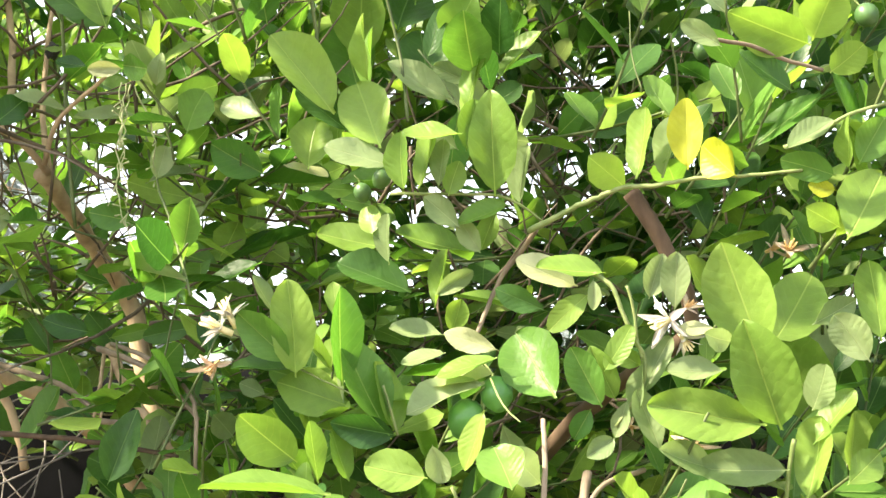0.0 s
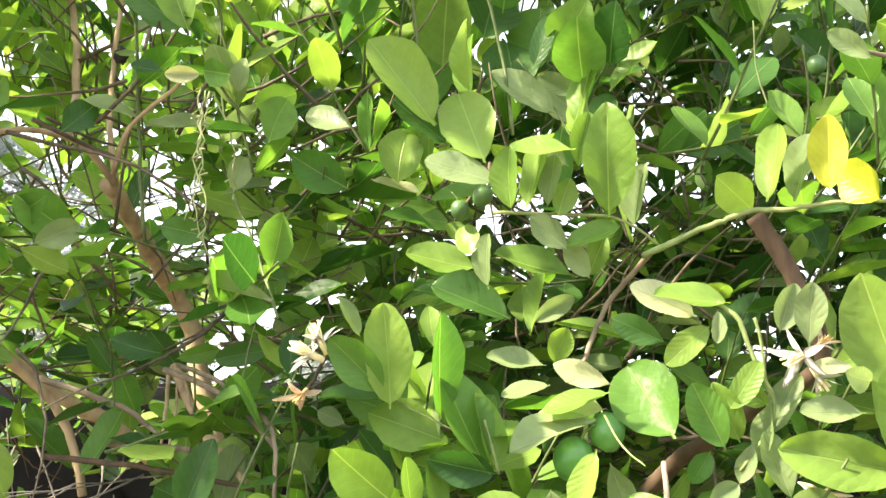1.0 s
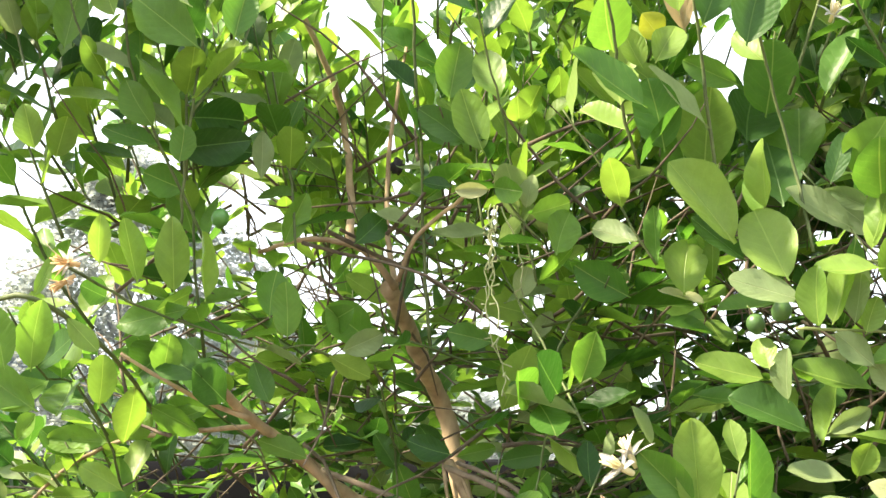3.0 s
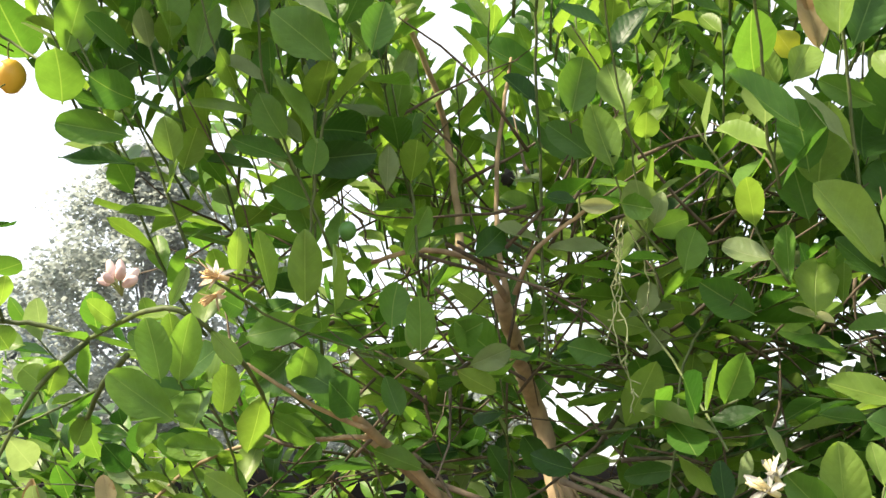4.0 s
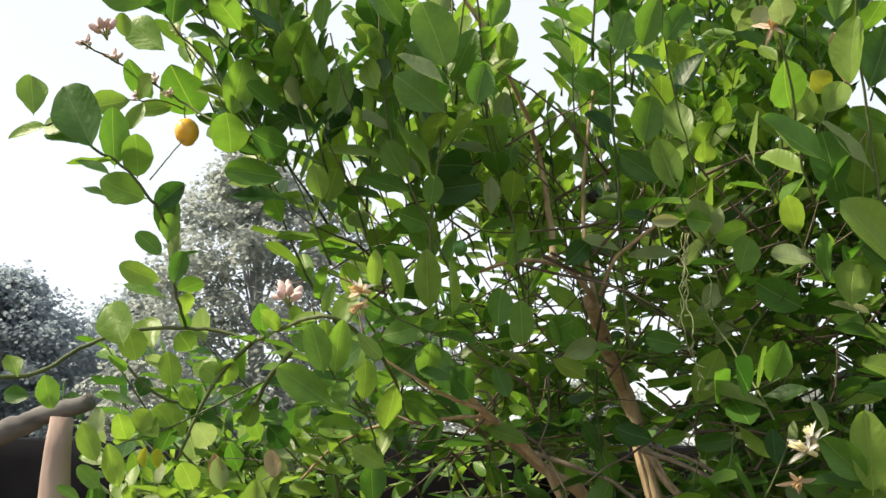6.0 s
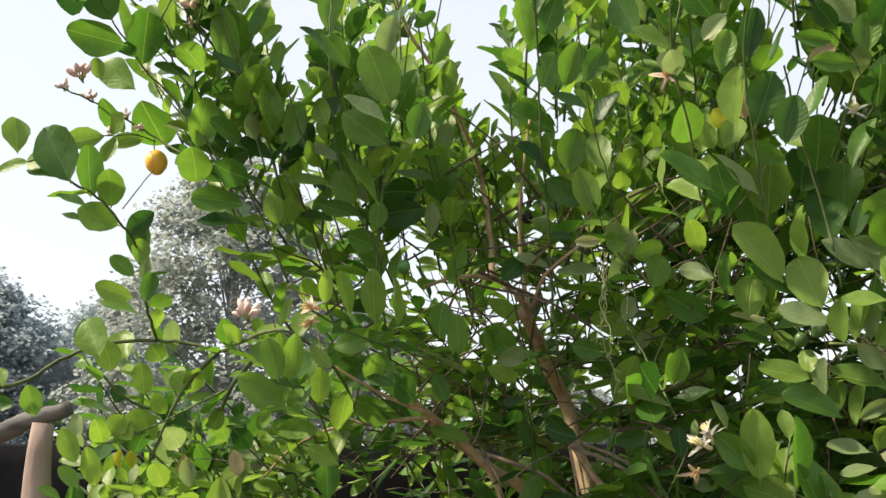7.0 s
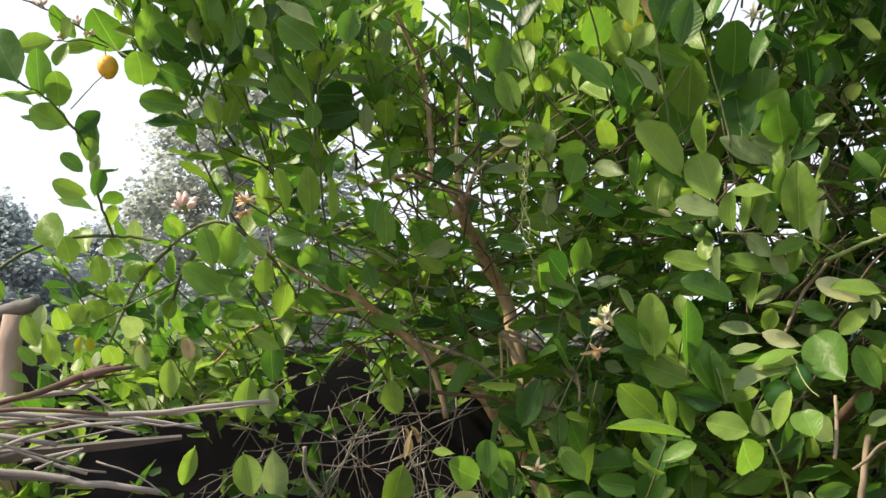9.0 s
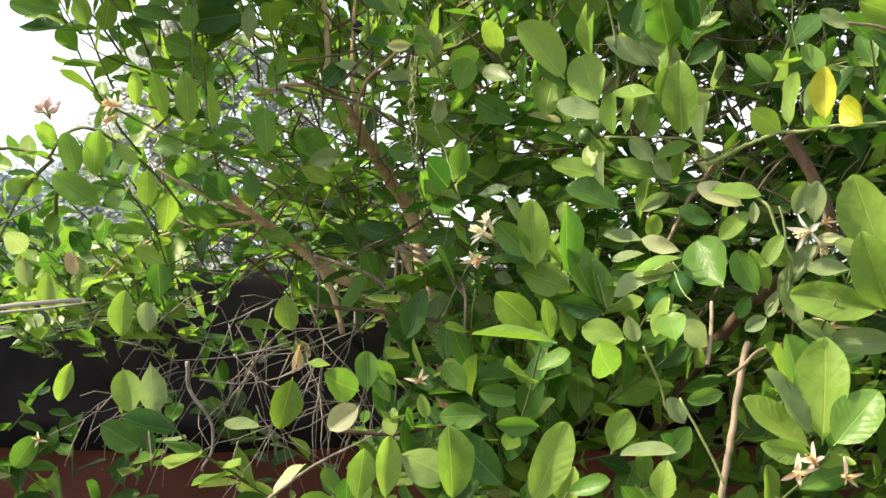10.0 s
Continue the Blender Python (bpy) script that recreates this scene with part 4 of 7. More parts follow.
leaf(tree, (0.364, 1.320, 1.776), (0.374, 1.311, 1.810), 0.025, (-0.03, -0.97, -0.25), "pale", 4)
leaf(tree, (0.390, 1.406, 1.744), (0.411, 1.395, 1.778), 0.020, (-0.24, -0.96, -0.12), "pale", 5)
leaf(tree, (0.321, 1.244, 1.909), (0.297, 1.233, 1.973), 0.036, (-0.08, -0.94, -0.34), "fresh", 6)
leaf(tree, (0.362, 1.279, 1.954), (0.356, 1.251, 1.974), 0.026, (0.05, -0.57, -0.82), "fresh", 0)
leaf(tree, (0.291, 1.313, 1.989), (0.302, 1.298, 2.051), 0.042, (-0.16, -0.91, -0.38), "green", 1)
leaf(tree, (0.304, 1.263, 1.927), (0.257, 1.263, 1.961), 0.030, (-0.03, -0.96, -0.27), "deep", 2)
leaf(tree, (0.296, 1.553, 2.131), (0.203, 1.557, 2.176), 0.054, (0.26, -0.90, 0.35), "green", 3)
leaf(tree, (0.296, 1.304, 1.891), (0.264, 1.307, 1.900), 0.017, (0.08, -0.93, 0.35), "deep", 4)
leaf(tree, (0.097, 1.312, 1.895), (0.098, 1.301, 1.946), 0.023, (0.21, -0.92, -0.32), "pale", 5)
leaf(tree, (0.024, 1.302, 1.959), (0.077, 1.335, 1.967), 0.049, (0.53, -0.74, -0.42), "deep", 6)
leaf(tree, (0.007, 1.318, 1.930), (0.087, 1.304, 1.938), 0.040, (0.15, -0.84, -0.52), "deep", 0)
leaf(tree, (0.022, 1.306, 1.882), (-0.016, 1.283, 1.893), 0.035, (0.43, -0.85, -0.30), "green", 1)
leaf(tree, (0.024, 1.251, 1.893), (0.029, 1.242, 1.930), 0.026, (0.19, -0.93, -0.33), "green", 2)
leaf(tree, (-0.003, 1.257, 1.931), (-0.031, 1.251, 1.977), 0.032, (-0.02, -0.88, -0.47), "green", 3)
leaf(tree, (0.010, 1.295, 1.940), (-0.018, 1.291, 1.973), 0.023, (0.62, -0.77, 0.12), "pale", 4)
leaf(tree, (0.029, 1.243, 1.925), (-0.019, 1.234, 1.999), 0.046, (0.79, -0.57, 0.23), "green", 5)
leaf(tree, (0.021, 1.374, 1.902), (0.056, 1.360, 1.940), 0.023, (0.19, -0.92, -0.35), "green", 6)
leaf(tree, (0.022, 1.280, 1.769), (0.019, 1.263, 1.843), 0.034, (0.14, -0.96, -0.23), "fresh", 0)
leaf(tree, (0.051, 1.287, 1.763), (0.051, 1.272, 1.831), 0.036, (0.91, -0.40, -0.09), "fresh", 1)
leaf(tree, (-0.010, 1.265, 1.776), (-0.022, 1.253, 1.839), 0.034, (0.91, -0.41, 0.05), "fresh", 2)
leaf(tree, (-0.039, 1.233, 1.787), (-0.039, 1.223, 1.833), 0.021, (0.36, -0.90, -0.23), "fresh", 3)
leaf(tree, (0.127, 1.274, 1.726), (0.129, 1.262, 1.779), 0.028, (-0.73, -0.68, -0.09), "fresh", 4)
leaf(tree, (0.040, 1.286, 1.757), (-0.037, 1.301, 1.741), 0.034, (0.16, -0.98, -0.10), "green", 5)
leaf(tree, (0.004, 1.344, 1.730), (-0.044, 1.409, 1.700), 0.052, (-0.57, -0.65, -0.50), "deep", 6)
leaf(tree, (0.023, 1.353, 1.713), (0.069, 1.333, 1.674), 0.039, (-0.20, -0.94, 0.26), "green", 0)
leaf(tree, (-0.031, 1.239, 1.757), (-0.048, 1.213, 1.764), 0.026, (0.78, -0.56, -0.26), "deep", 1)
leaf(tree, (-0.067, 1.379, 1.667), (-0.063, 1.366, 1.720), 0.030, (0.31, -0.94, -0.11), "fresh", 2)
leaf(tree, (0.083, 1.350, 1.737), (0.020, 1.358, 1.746), 0.033, (0.16, -0.56, 0.81), "green", 3)
leaf(tree, (0.184, 1.298, 1.717), (0.225, 1.289, 1.733), 0.027, (0.07, -0.93, -0.35), "pale", 4)
leaf(tree, (0.193, 1.364, 1.842), (0.226, 1.371, 1.877), 0.032, (0.10, -0.99, 0.11), "deep", 5)
leaf(tree, (0.119, 1.353, 1.837), (0.144, 1.338, 1.890), 0.028, (0.26, -0.90, -0.35), "green", 6)
leaf(tree, (0.164, 1.315, 1.744), (0.197, 1.284, 1.760), 0.029, (-0.40, -0.71, -0.58), "green", 0)
leaf(tree, (0.246, 1.452, 1.606), (0.220, 1.447, 1.646), 0.026, (0.14, -0.99, 0.07), "deep", 1)
leaf(tree, (0.147, 1.441, 1.618), (0.092, 1.444, 1.640), 0.031, (0.29, -0.73, 0.62), "green", 2)
leaf(tree, (0.298, 1.345, 1.620), (0.252, 1.348, 1.634), 0.027, (-0.05, -1.00, 0.04), "deep", 3)
leaf(tree, (0.308, 1.438, 1.621), (0.352, 1.430, 1.630), 0.020, (-0.10, -0.98, -0.15), "green", 4)
leaf(tree, (-0.393, 1.071, 1.947), (-0.405, 1.079, 1.998), 0.033, (0.30, -0.93, 0.21), "fresh", 5)
leaf(tree, (-0.395, 1.110, 1.949), (-0.441, 1.110, 1.939), 0.025, (0.09, -0.81, 0.58), "fresh", 6)
leaf(tree, (-0.324, 1.070, 1.909), (-0.367, 1.083, 1.982), 0.052, (0.12, -0.96, 0.25), "deep", 0)
leaf(tree, (-0.331, 1.153, 1.912), (-0.333, 1.138, 1.981), 0.036, (0.54, -0.81, -0.23), "green", 1)
leaf(tree, (-0.305, 1.156, 1.901), (-0.299, 1.122, 1.942), 0.035, (0.38, -0.69, -0.62), "green", 2)
leaf(tree, (-0.304, 1.190, 1.886), (-0.357, 1.183, 1.908), 0.040, (0.40, -0.91, -0.09), "green", 3)
leaf(tree, (-0.297, 1.059, 1.877), (-0.334, 1.054, 1.896), 0.021, (0.58, -0.50, 0.65), "deep", 4)
leaf(tree, (-0.417, 1.360, 1.935), (-0.452, 1.355, 1.948), 0.019, (0.51, -0.69, 0.51), "deep", 5)
leaf(tree, (-0.293, 1.184, 1.872), (-0.259, 1.178, 1.902), 0.028, (0.16, -0.99, -0.06), "deep", 6)
leaf(tree, (-0.304, 1.172, 2.130), (-0.384, 1.164, 2.151), 0.049, (0.29, -0.80, -0.52), "green", 0)
leaf(tree, (-0.322, 1.286, 2.146), (-0.312, 1.268, 2.231), 0.054, (0.27, -0.89, -0.37), "green", 1)
leaf(tree, (-0.335, 1.196, 2.175), (-0.378, 1.178, 2.248), 0.055, (0.40, -0.84, -0.36), "deep", 2)
leaf(tree, (-0.357, 1.154, 2.187), (-0.389, 1.117, 2.178), 0.042, (0.77, -0.59, -0.24), "deep", 3)
leaf(tree, (-0.322, 1.220, 2.155), (-0.327, 1.204, 2.226), 0.035, (0.99, -0.13, -0.06), "green", 4)
leaf(tree, (-0.318, 1.256, 2.099), (-0.376, 1.269, 2.149), 0.045, (-0.30, -0.95, -0.11), "green", 5)
leaf(tree, (-0.343, 1.187, 2.087), (-0.350, 1.180, 2.118), 0.020, (0.33, -0.88, -0.35), "fresh", 6)
leaf(tree, (-0.316, 1.404, 2.064), (-0.337, 1.335, 2.115), 0.066, (0.31, -0.63, -0.71), "green", 0)
leaf(tree, (-0.232, 1.272, 2.016), (-0.214, 1.257, 2.088), 0.044, (0.43, -0.84, -0.33), "green", 1)
leaf(tree, (-0.231, 1.277, 1.967), (-0.225, 1.221, 2.001), 0.047, (0.19, -0.50, -0.84), "green", 2)
leaf(tree, (-0.158, 1.280, 1.975), (-0.200, 1.248, 1.988), 0.039, (0.50, -0.78, -0.37), "green", 3)
leaf(tree, (-0.162, 1.287, 1.939), (-0.241, 1.281, 1.951), 0.036, (0.25, -0.94, -0.22), "green", 4)
leaf(tree, (-0.168, 1.331, 1.924), (-0.247, 1.327, 1.929), 0.042, (0.21, -0.78, 0.59), "deep", 5)
leaf(tree, (-0.159, 1.272, 2.063), (-0.135, 1.214, 2.114), 0.056, (0.02, -0.66, -0.75), "green", 6)
leaf(tree, (-0.189, 1.282, 2.141), (-0.209, 1.262, 2.227), 0.040, (0.29, -0.88, -0.37), "green", 0)
leaf(tree, (-0.169, 1.242, 2.204), (-0.176, 1.228, 2.266), 0.036, (0.27, -0.87, -0.41), "green", 1)
leaf(tree, (-0.147, 1.204, 2.152), (-0.123, 1.193, 2.207), 0.031, (-0.45, -0.89, -0.08), "deep", 2)
leaf(tree, (-0.130, 1.204, 2.139), (-0.102, 1.199, 2.166), 0.020, (-0.36, -0.91, 0.20), "green", 3)
leaf(tree, (-0.120, 1.247, 2.023), (-0.122, 1.230, 2.102), 0.042, (0.77, -0.60, -0.21), "green", 4)
leaf(tree, (-0.111, 1.213, 2.100), (-0.106, 1.203, 2.147), 0.025, (-0.55, -0.80, -0.22), "green", 5)
leaf(tree, (-0.095, 1.249, 2.007), (-0.082, 1.235, 2.074), 0.033, (0.07, -0.95, -0.29), "green", 6)
leaf(tree, (-0.102, 1.217, 1.892), (-0.113, 1.208, 1.934), 0.028, (0.16, -0.96, -0.25), "fresh", 0)
leaf(tree, (-0.113, 1.312, 1.914), (-0.097, 1.286, 1.950), 0.030, (0.14, -0.78, -0.62), "fresh", 1)
leaf(tree, (-0.260, 1.319, 2.076), (-0.255, 1.304, 2.147), 0.038, (-0.75, -0.65, -0.13), "green", 2)
leaf(tree, (-0.191, 1.293, 2.005), (-0.155, 1.264, 2.012), 0.030, (-0.44, -0.68, -0.59), "deep", 3)
leaf(tree, (-0.050, 1.253, 2.183), (-0.041, 1.237, 2.256), 0.039, (0.05, -0.91, -0.40), "green", 4)
leaf(tree, (-0.062, 1.243, 2.219), (-0.086, 1.233, 2.260), 0.031, (0.07, -0.88, -0.47), "green", 5)
leaf(tree, (-0.048, 1.213, 2.149), (-0.079, 1.207, 2.173), 0.021, (0.60, -0.69, 0.41), "deep", 6)
leaf(tree, (-0.012, 1.218, 2.112), (-0.044, 1.207, 2.155), 0.030, (0.31, -0.92, -0.24), "green", 0)
leaf(tree, (-0.038, 1.210, 2.076), (-0.047, 1.190, 2.098), 0.021, (0.44, -0.76, -0.47), "green", 1)
leaf(tree, (0.044, 1.229, 2.060), (0.013, 1.210, 2.142), 0.056, (0.25, -0.92, -0.30), "green", 2)
leaf(tree, (0.026, 1.300, 2.157), (0.042, 1.287, 2.221), 0.033, (0.05, -0.92, -0.38), "pale", 3)
leaf(tree, (0.048, 1.147, 2.008), (-0.004, 1.136, 2.048), 0.035, (0.59, -0.66, 0.46), "pale", 4)
leaf(tree, (0.044, 1.216, 1.998), (-0.018, 1.203, 2.044), 0.050, (0.16, -0.95, -0.25), "green", 5)
leaf(tree, (0.080, 1.191, 1.998), (0.091, 1.181, 2.049), 0.034, (0.00, -0.95, -0.30), "green", 6)
leaf(tree, (0.047, 1.282, 2.065), (0.077, 1.269, 2.130), 0.039, (-0.08, -0.96, -0.27), "green", 0)
leaf(tree, (0.096, 1.367, 2.177), (0.115, 1.357, 2.228), 0.033, (0.09, -0.91, -0.40), "green", 1)
leaf(tree, (0.068, 1.325, 2.220), (0.102, 1.321, 2.243), 0.018, (0.08, -0.90, -0.43), "green", 2)
leaf(tree, (0.113, 1.385, 2.127), (0.122, 1.373, 2.186), 0.033, (0.26, -0.89, -0.38), "fresh", 3)
leaf(tree, (0.102, 1.414, 2.044), (0.120, 1.403, 2.096), 0.028, (0.26, -0.90, -0.36), "pale", 4)
leaf(tree, (-0.008, 1.300, 1.952), (-0.048, 1.312, 2.007), 0.043, (-0.30, -0.95, -0.01), "green", 5)
leaf(tree, (0.088, 1.339, 1.934), (0.013, 1.333, 1.947), 0.049, (0.11, -0.99, -0.08), "deep", 6)
leaf(tree, (-0.038, 1.214, 2.028), (-0.056, 1.227, 2.070), 0.030, (-0.32, -0.94, 0.15), "fresh", 0)
leaf(tree, (0.287, 1.597, 2.147), (0.234, 1.583, 2.201), 0.048, (-0.18, -0.88, -0.44), "green", 1)
leaf(tree, (0.253, 1.275, 2.102), (0.276, 1.295, 2.166), 0.043, (0.36, -0.92, 0.15), "green", 2)
leaf(tree, (0.283, 1.241, 2.089), (0.301, 1.228, 2.151), 0.035, (-0.05, -0.93, -0.37), "green", 3)
leaf(tree, (0.304, 1.202, 2.082), (0.332, 1.194, 2.127), 0.034, (-0.17, -0.93, -0.32), "green", 4)
leaf(tree, (0.282, 1.329, 1.997), (0.315, 1.351, 2.056), 0.044, (0.18, -0.95, 0.26), "deep", 5)
leaf(tree, (0.312, 1.353, 1.955), (0.262, 1.344, 1.989), 0.037, (-0.09, -0.96, -0.28), "deep", 6)
leaf(tree, (0.230, 1.306, 2.154), (0.197, 1.286, 2.165), 0.026, (0.31, -0.80, -0.51), "green", 0)
leaf(tree, (0.235, 1.290, 2.170), (0.224, 1.270, 2.258), 0.047, (0.60, -0.76, -0.25), "green", 1)
leaf(tree, (0.253, 1.241, 2.166), (0.275, 1.230, 2.222), 0.035, (0.04, -0.90, -0.44), "green", 2)
leaf(tree, (0.432, 1.150, 1.978), (0.412, 1.100, 2.017), 0.045, (0.21, -0.66, -0.72), "green", 3)
leaf(tree, (0.600, 1.450, 1.916), (0.575, 1.429, 2.007), 0.066, (-0.04, -0.98, -0.19), "green", 4)
leaf(tree, (0.666, 1.356, 1.893), (0.668, 1.394, 1.981), 0.065, (-0.30, -0.87, 0.38), "deep", 5)
leaf(tree, (0.637, 1.377, 1.973), (0.675, 1.428, 2.063), 0.070, (0.18, -0.89, 0.42), "deep", 6)
leaf(tree, (0.570, 1.176, 1.827), (0.574, 1.163, 1.891), 0.034, (-0.90, -0.43, -0.06), "green", 0)
leaf(tree, (0.435, 1.055, 1.888), (0.374, 1.043, 1.934), 0.040, (0.27, -0.92, 0.27), "green", 1)
leaf(tree, (0.470, 1.131, 1.877), (0.453, 1.116, 1.940), 0.042, (-0.29, -0.92, -0.27), "green", 2)
leaf(tree, (0.411, 0.971, 2.037), (0.437, 0.965, 2.065), 0.020, (-0.55, -0.84, 0.01), "pale", 3)
leaf(tree, (0.434, 0.997, 2.012), (0.445, 0.987, 2.061), 0.026, (-0.21, -0.91, -0.36), "green", 4)
leaf(tree, (0.387, 0.996, 2.006), (0.374, 0.968, 2.026), 0.026, (-0.12, -0.55, -0.83), "pale", 5)
leaf(tree, (0.464, 1.239, 1.992), (0.469, 1.227, 2.046), 0.038, (-0.41, -0.87, -0.26), "fresh", 6)
leaf(tree, (0.479, 1.181, 1.982), (0.504, 1.195, 2.026), 0.032, (0.14, -0.96, 0.24), "fresh", 0)
leaf(tree, (0.486, 1.072, 2.055), (0.498, 1.058, 2.120), 0.031, (-0.25, -0.89, -0.37), "deep", 1)
leaf(tree, (0.509, 1.054, 2.047), (0.523, 1.046, 2.088), 0.023, (-0.95, -0.26, 0.18), "deep", 2)
leaf(tree, (0.595, 1.080, 2.085), (0.545, 1.077, 2.089), 0.022, (-0.26, -0.94, -0.24), "green", 3)
leaf(tree, (0.625, 1.084, 2.053), (0.570, 1.081, 2.060), 0.025, (-0.27, -0.94, -0.20), "green", 4)
leaf(tree, (0.652, 1.115, 2.007), (0.643, 1.066, 2.046), 0.046, (-0.30, -0.55, -0.78), "deep", 5)
leaf(tree, (0.637, 1.085, 2.071), (0.635, 1.074, 2.120), 0.034, (-0.29, -0.88, -0.37), "green", 6)
leaf(tree, (0.589, 1.049, 2.084), (0.562, 1.041, 2.118), 0.026, (-0.38, -0.81, -0.44), "deep", 0)
leaf(tree, (0.614, 1.061, 2.096), (0.584, 1.050, 2.140), 0.031, (-0.31, -0.86, -0.40), "pale", 1)
leaf(tree, (0.564, 1.109, 1.995), (0.587, 1.098, 2.048), 0.030, (-0.87, -0.47, 0.11), "green", 2)
leaf(tree, (0.455, 1.021, 1.954), (0.463, 1.007, 2.022), 0.037, (-0.86, -0.50, -0.11), "fresh", 3)
leaf(tree, (0.656, 1.092, 2.093), (0.653, 1.046, 2.126), 0.044, (-0.25, -0.54, -0.80), "deep", 4)
leaf(tree, (0.492, 1.079, 1.972), (0.515, 1.065, 2.040), 0.045, (-0.34, -0.90, -0.29), "deep", 5)
leaf(tree, (0.514, 1.037, 1.937), (0.528, 1.025, 1.996), 0.039, (-0.26, -0.92, -0.30), "deep", 6)
leaf(tree, (0.639, 1.134, 1.861), (0.656, 1.092, 1.901), 0.044, (-0.48, -0.70, -0.53), "green", 0)
leaf(tree, (-0.283, 1.205, 1.838), (-0.280, 1.214, 1.875), 0.026, (0.54, -0.83, 0.17), "green", 1)
leaf(tree, (-0.283, 1.195, 1.820), (-0.313, 1.188, 1.846), 0.022, (0.45, -0.89, -0.03), "green", 2)
leaf(tree, (-0.332, 1.346, 1.818), (-0.385, 1.339, 1.839), 0.030, (0.24, -0.90, -0.37), "fresh", 3)
leaf(tree, (-0.280, 1.232, 1.792), (-0.269, 1.224, 1.831), 0.024, (0.13, -0.98, -0.13), "green", 4)
leaf(tree, (-0.344, 1.409, 1.806), (-0.406, 1.403, 1.826), 0.034, (0.44, -0.68, 0.59), "green", 5)
leaf(tree, (-0.283, 1.236, 1.820), (-0.278, 1.229, 1.854), 0.018, (-0.25, -0.96, -0.11), "pale", 6)
leaf(tree, (-0.364, 1.318, 1.728), (-0.398, 1.347, 1.785), 0.048, (-0.02, -0.90, 0.43), "fresh", 0)
leaf(tree, (-0.364, 1.430, 1.739), (-0.391, 1.459, 1.787), 0.042, (-0.15, -0.88, 0.46), "fresh", 1)
leaf(tree, (-0.331, 1.418, 1.684), (-0.337, 1.407, 1.732), 0.031, (0.24, -0.97, -0.10), "fresh", 2)
leaf(tree, (-0.324, 1.515, 1.752), (-0.364, 1.538, 1.764), 0.029, (-0.42, -0.88, 0.23), "fresh", 3)
leaf(tree, (-0.292, 1.463, 1.697), (-0.316, 1.492, 1.736), 0.037, (-0.20, -0.84, 0.51), "fresh", 4)
leaf(tree, (-0.271, 1.450, 1.688), (-0.254, 1.417, 1.724), 0.032, (-0.04, -0.74, -0.67), "fresh", 5)
leaf(tree, (-0.401, 1.355, 1.585), (-0.421, 1.343, 1.633), 0.029, (0.34, -0.94, -0.03), "fresh", 6)
leaf(tree, (-0.396, 1.441, 1.615), (-0.399, 1.406, 1.652), 0.032, (0.63, -0.60, -0.50), "fresh", 0)
leaf(tree, (-0.340, 1.404, 1.618), (-0.372, 1.414, 1.652), 0.030, (-0.08, -0.97, 0.21), "fresh", 1)
leaf(tree, (-0.352, 1.240, 1.554), (-0.377, 1.234, 1.580), 0.020, (0.34, -0.94, -0.02), "green", 2)
leaf(tree, (-0.457, 1.338, 1.649), (-0.468, 1.328, 1.693), 0.031, (0.52, -0.85, -0.01), "green", 3)
leaf(tree, (-0.483, 1.327, 1.665), (-0.518, 1.325, 1.669), 0.024, (0.42, -0.91, -0.01), "deep", 4)
leaf(tree, (-0.497, 1.318, 1.689), (-0.518, 1.331, 1.719), 0.025, (0.20, -0.83, 0.52), "fresh", 5)
leaf(tree, (-0.318, 1.443, 1.619), (-0.343, 1.432, 1.666), 0.032, (0.36, -0.93, -0.01), "fresh", 6)
leaf(tree, (-0.295, 1.500, 1.612), (-0.311, 1.458, 1.641), 0.037, (0.74, -0.54, -0.39), "pale", 0)
leaf(tree, (-0.253, 1.409, 1.551), (-0.261, 1.400, 1.592), 0.026, (0.42, -0.91, 0.04), "pale", 1)
leaf(tree, (-0.267, 1.326, 1.553), (-0.274, 1.293, 1.584), 0.030, (0.47, -0.66, -0.59), "fresh", 2)
leaf(tree, (-0.373, 1.363, 1.553), (-0.388, 1.350, 1.609), 0.029, (0.49, -0.87, 0.05), "fresh", 3)
leaf(tree, (-0.264, 1.544, 1.576), (-0.272, 1.516, 1.612), 0.028, (0.58, -0.70, -0.42), "green", 4)
leaf(tree, (-0.242, 1.577, 1.622), (-0.254, 1.546, 1.662), 0.033, (0.55, -0.74, -0.40), "green", 5)
leaf(tree, (-0.180, 1.471, 1.610), (-0.200, 1.438, 1.635), 0.031, (0.53, -0.68, -0.51), "deep", 6)
leaf(tree, (-0.186, 1.466, 1.567), (-0.199, 1.442, 1.601), 0.027, (0.49, -0.79, -0.37), "pale", 0)
leaf(tree, (-0.085, 1.240, 1.652), (-0.149, 1.228, 1.695), 0.038, (0.19, -0.98, -0.10), "green", 1)
leaf(tree, (-0.077, 1.122, 1.677), (-0.091, 1.110, 1.728), 0.029, (0.10, -0.99, -0.13), "green", 2)
leaf(tree, (-0.073, 1.173, 1.681), (-0.065, 1.160, 1.741), 0.030, (0.32, -0.94, -0.12), "green", 3)
leaf(tree, (-0.071, 1.449, 1.634), (-0.140, 1.445, 1.639), 0.032, (0.19, -0.97, 0.16), "green", 4)
leaf(tree, (-0.033, 1.370, 1.582), (-0.078, 1.363, 1.607), 0.026, (0.07, -0.98, -0.17), "fresh", 5)
leaf(tree, (-0.058, 1.485, 1.566), (-0.066, 1.474, 1.618), 0.027, (0.14, -0.99, -0.02), "green", 6)
leaf(tree, (0.059, 1.247, 1.685), (0.010, 1.269, 1.714), 0.040, (-0.22, -0.92, 0.32), "deep", 0)
leaf(tree, (0.019, 1.265, 1.687), (0.029, 1.237, 1.723), 0.029, (-0.00, -0.78, -0.62), "green", 1)
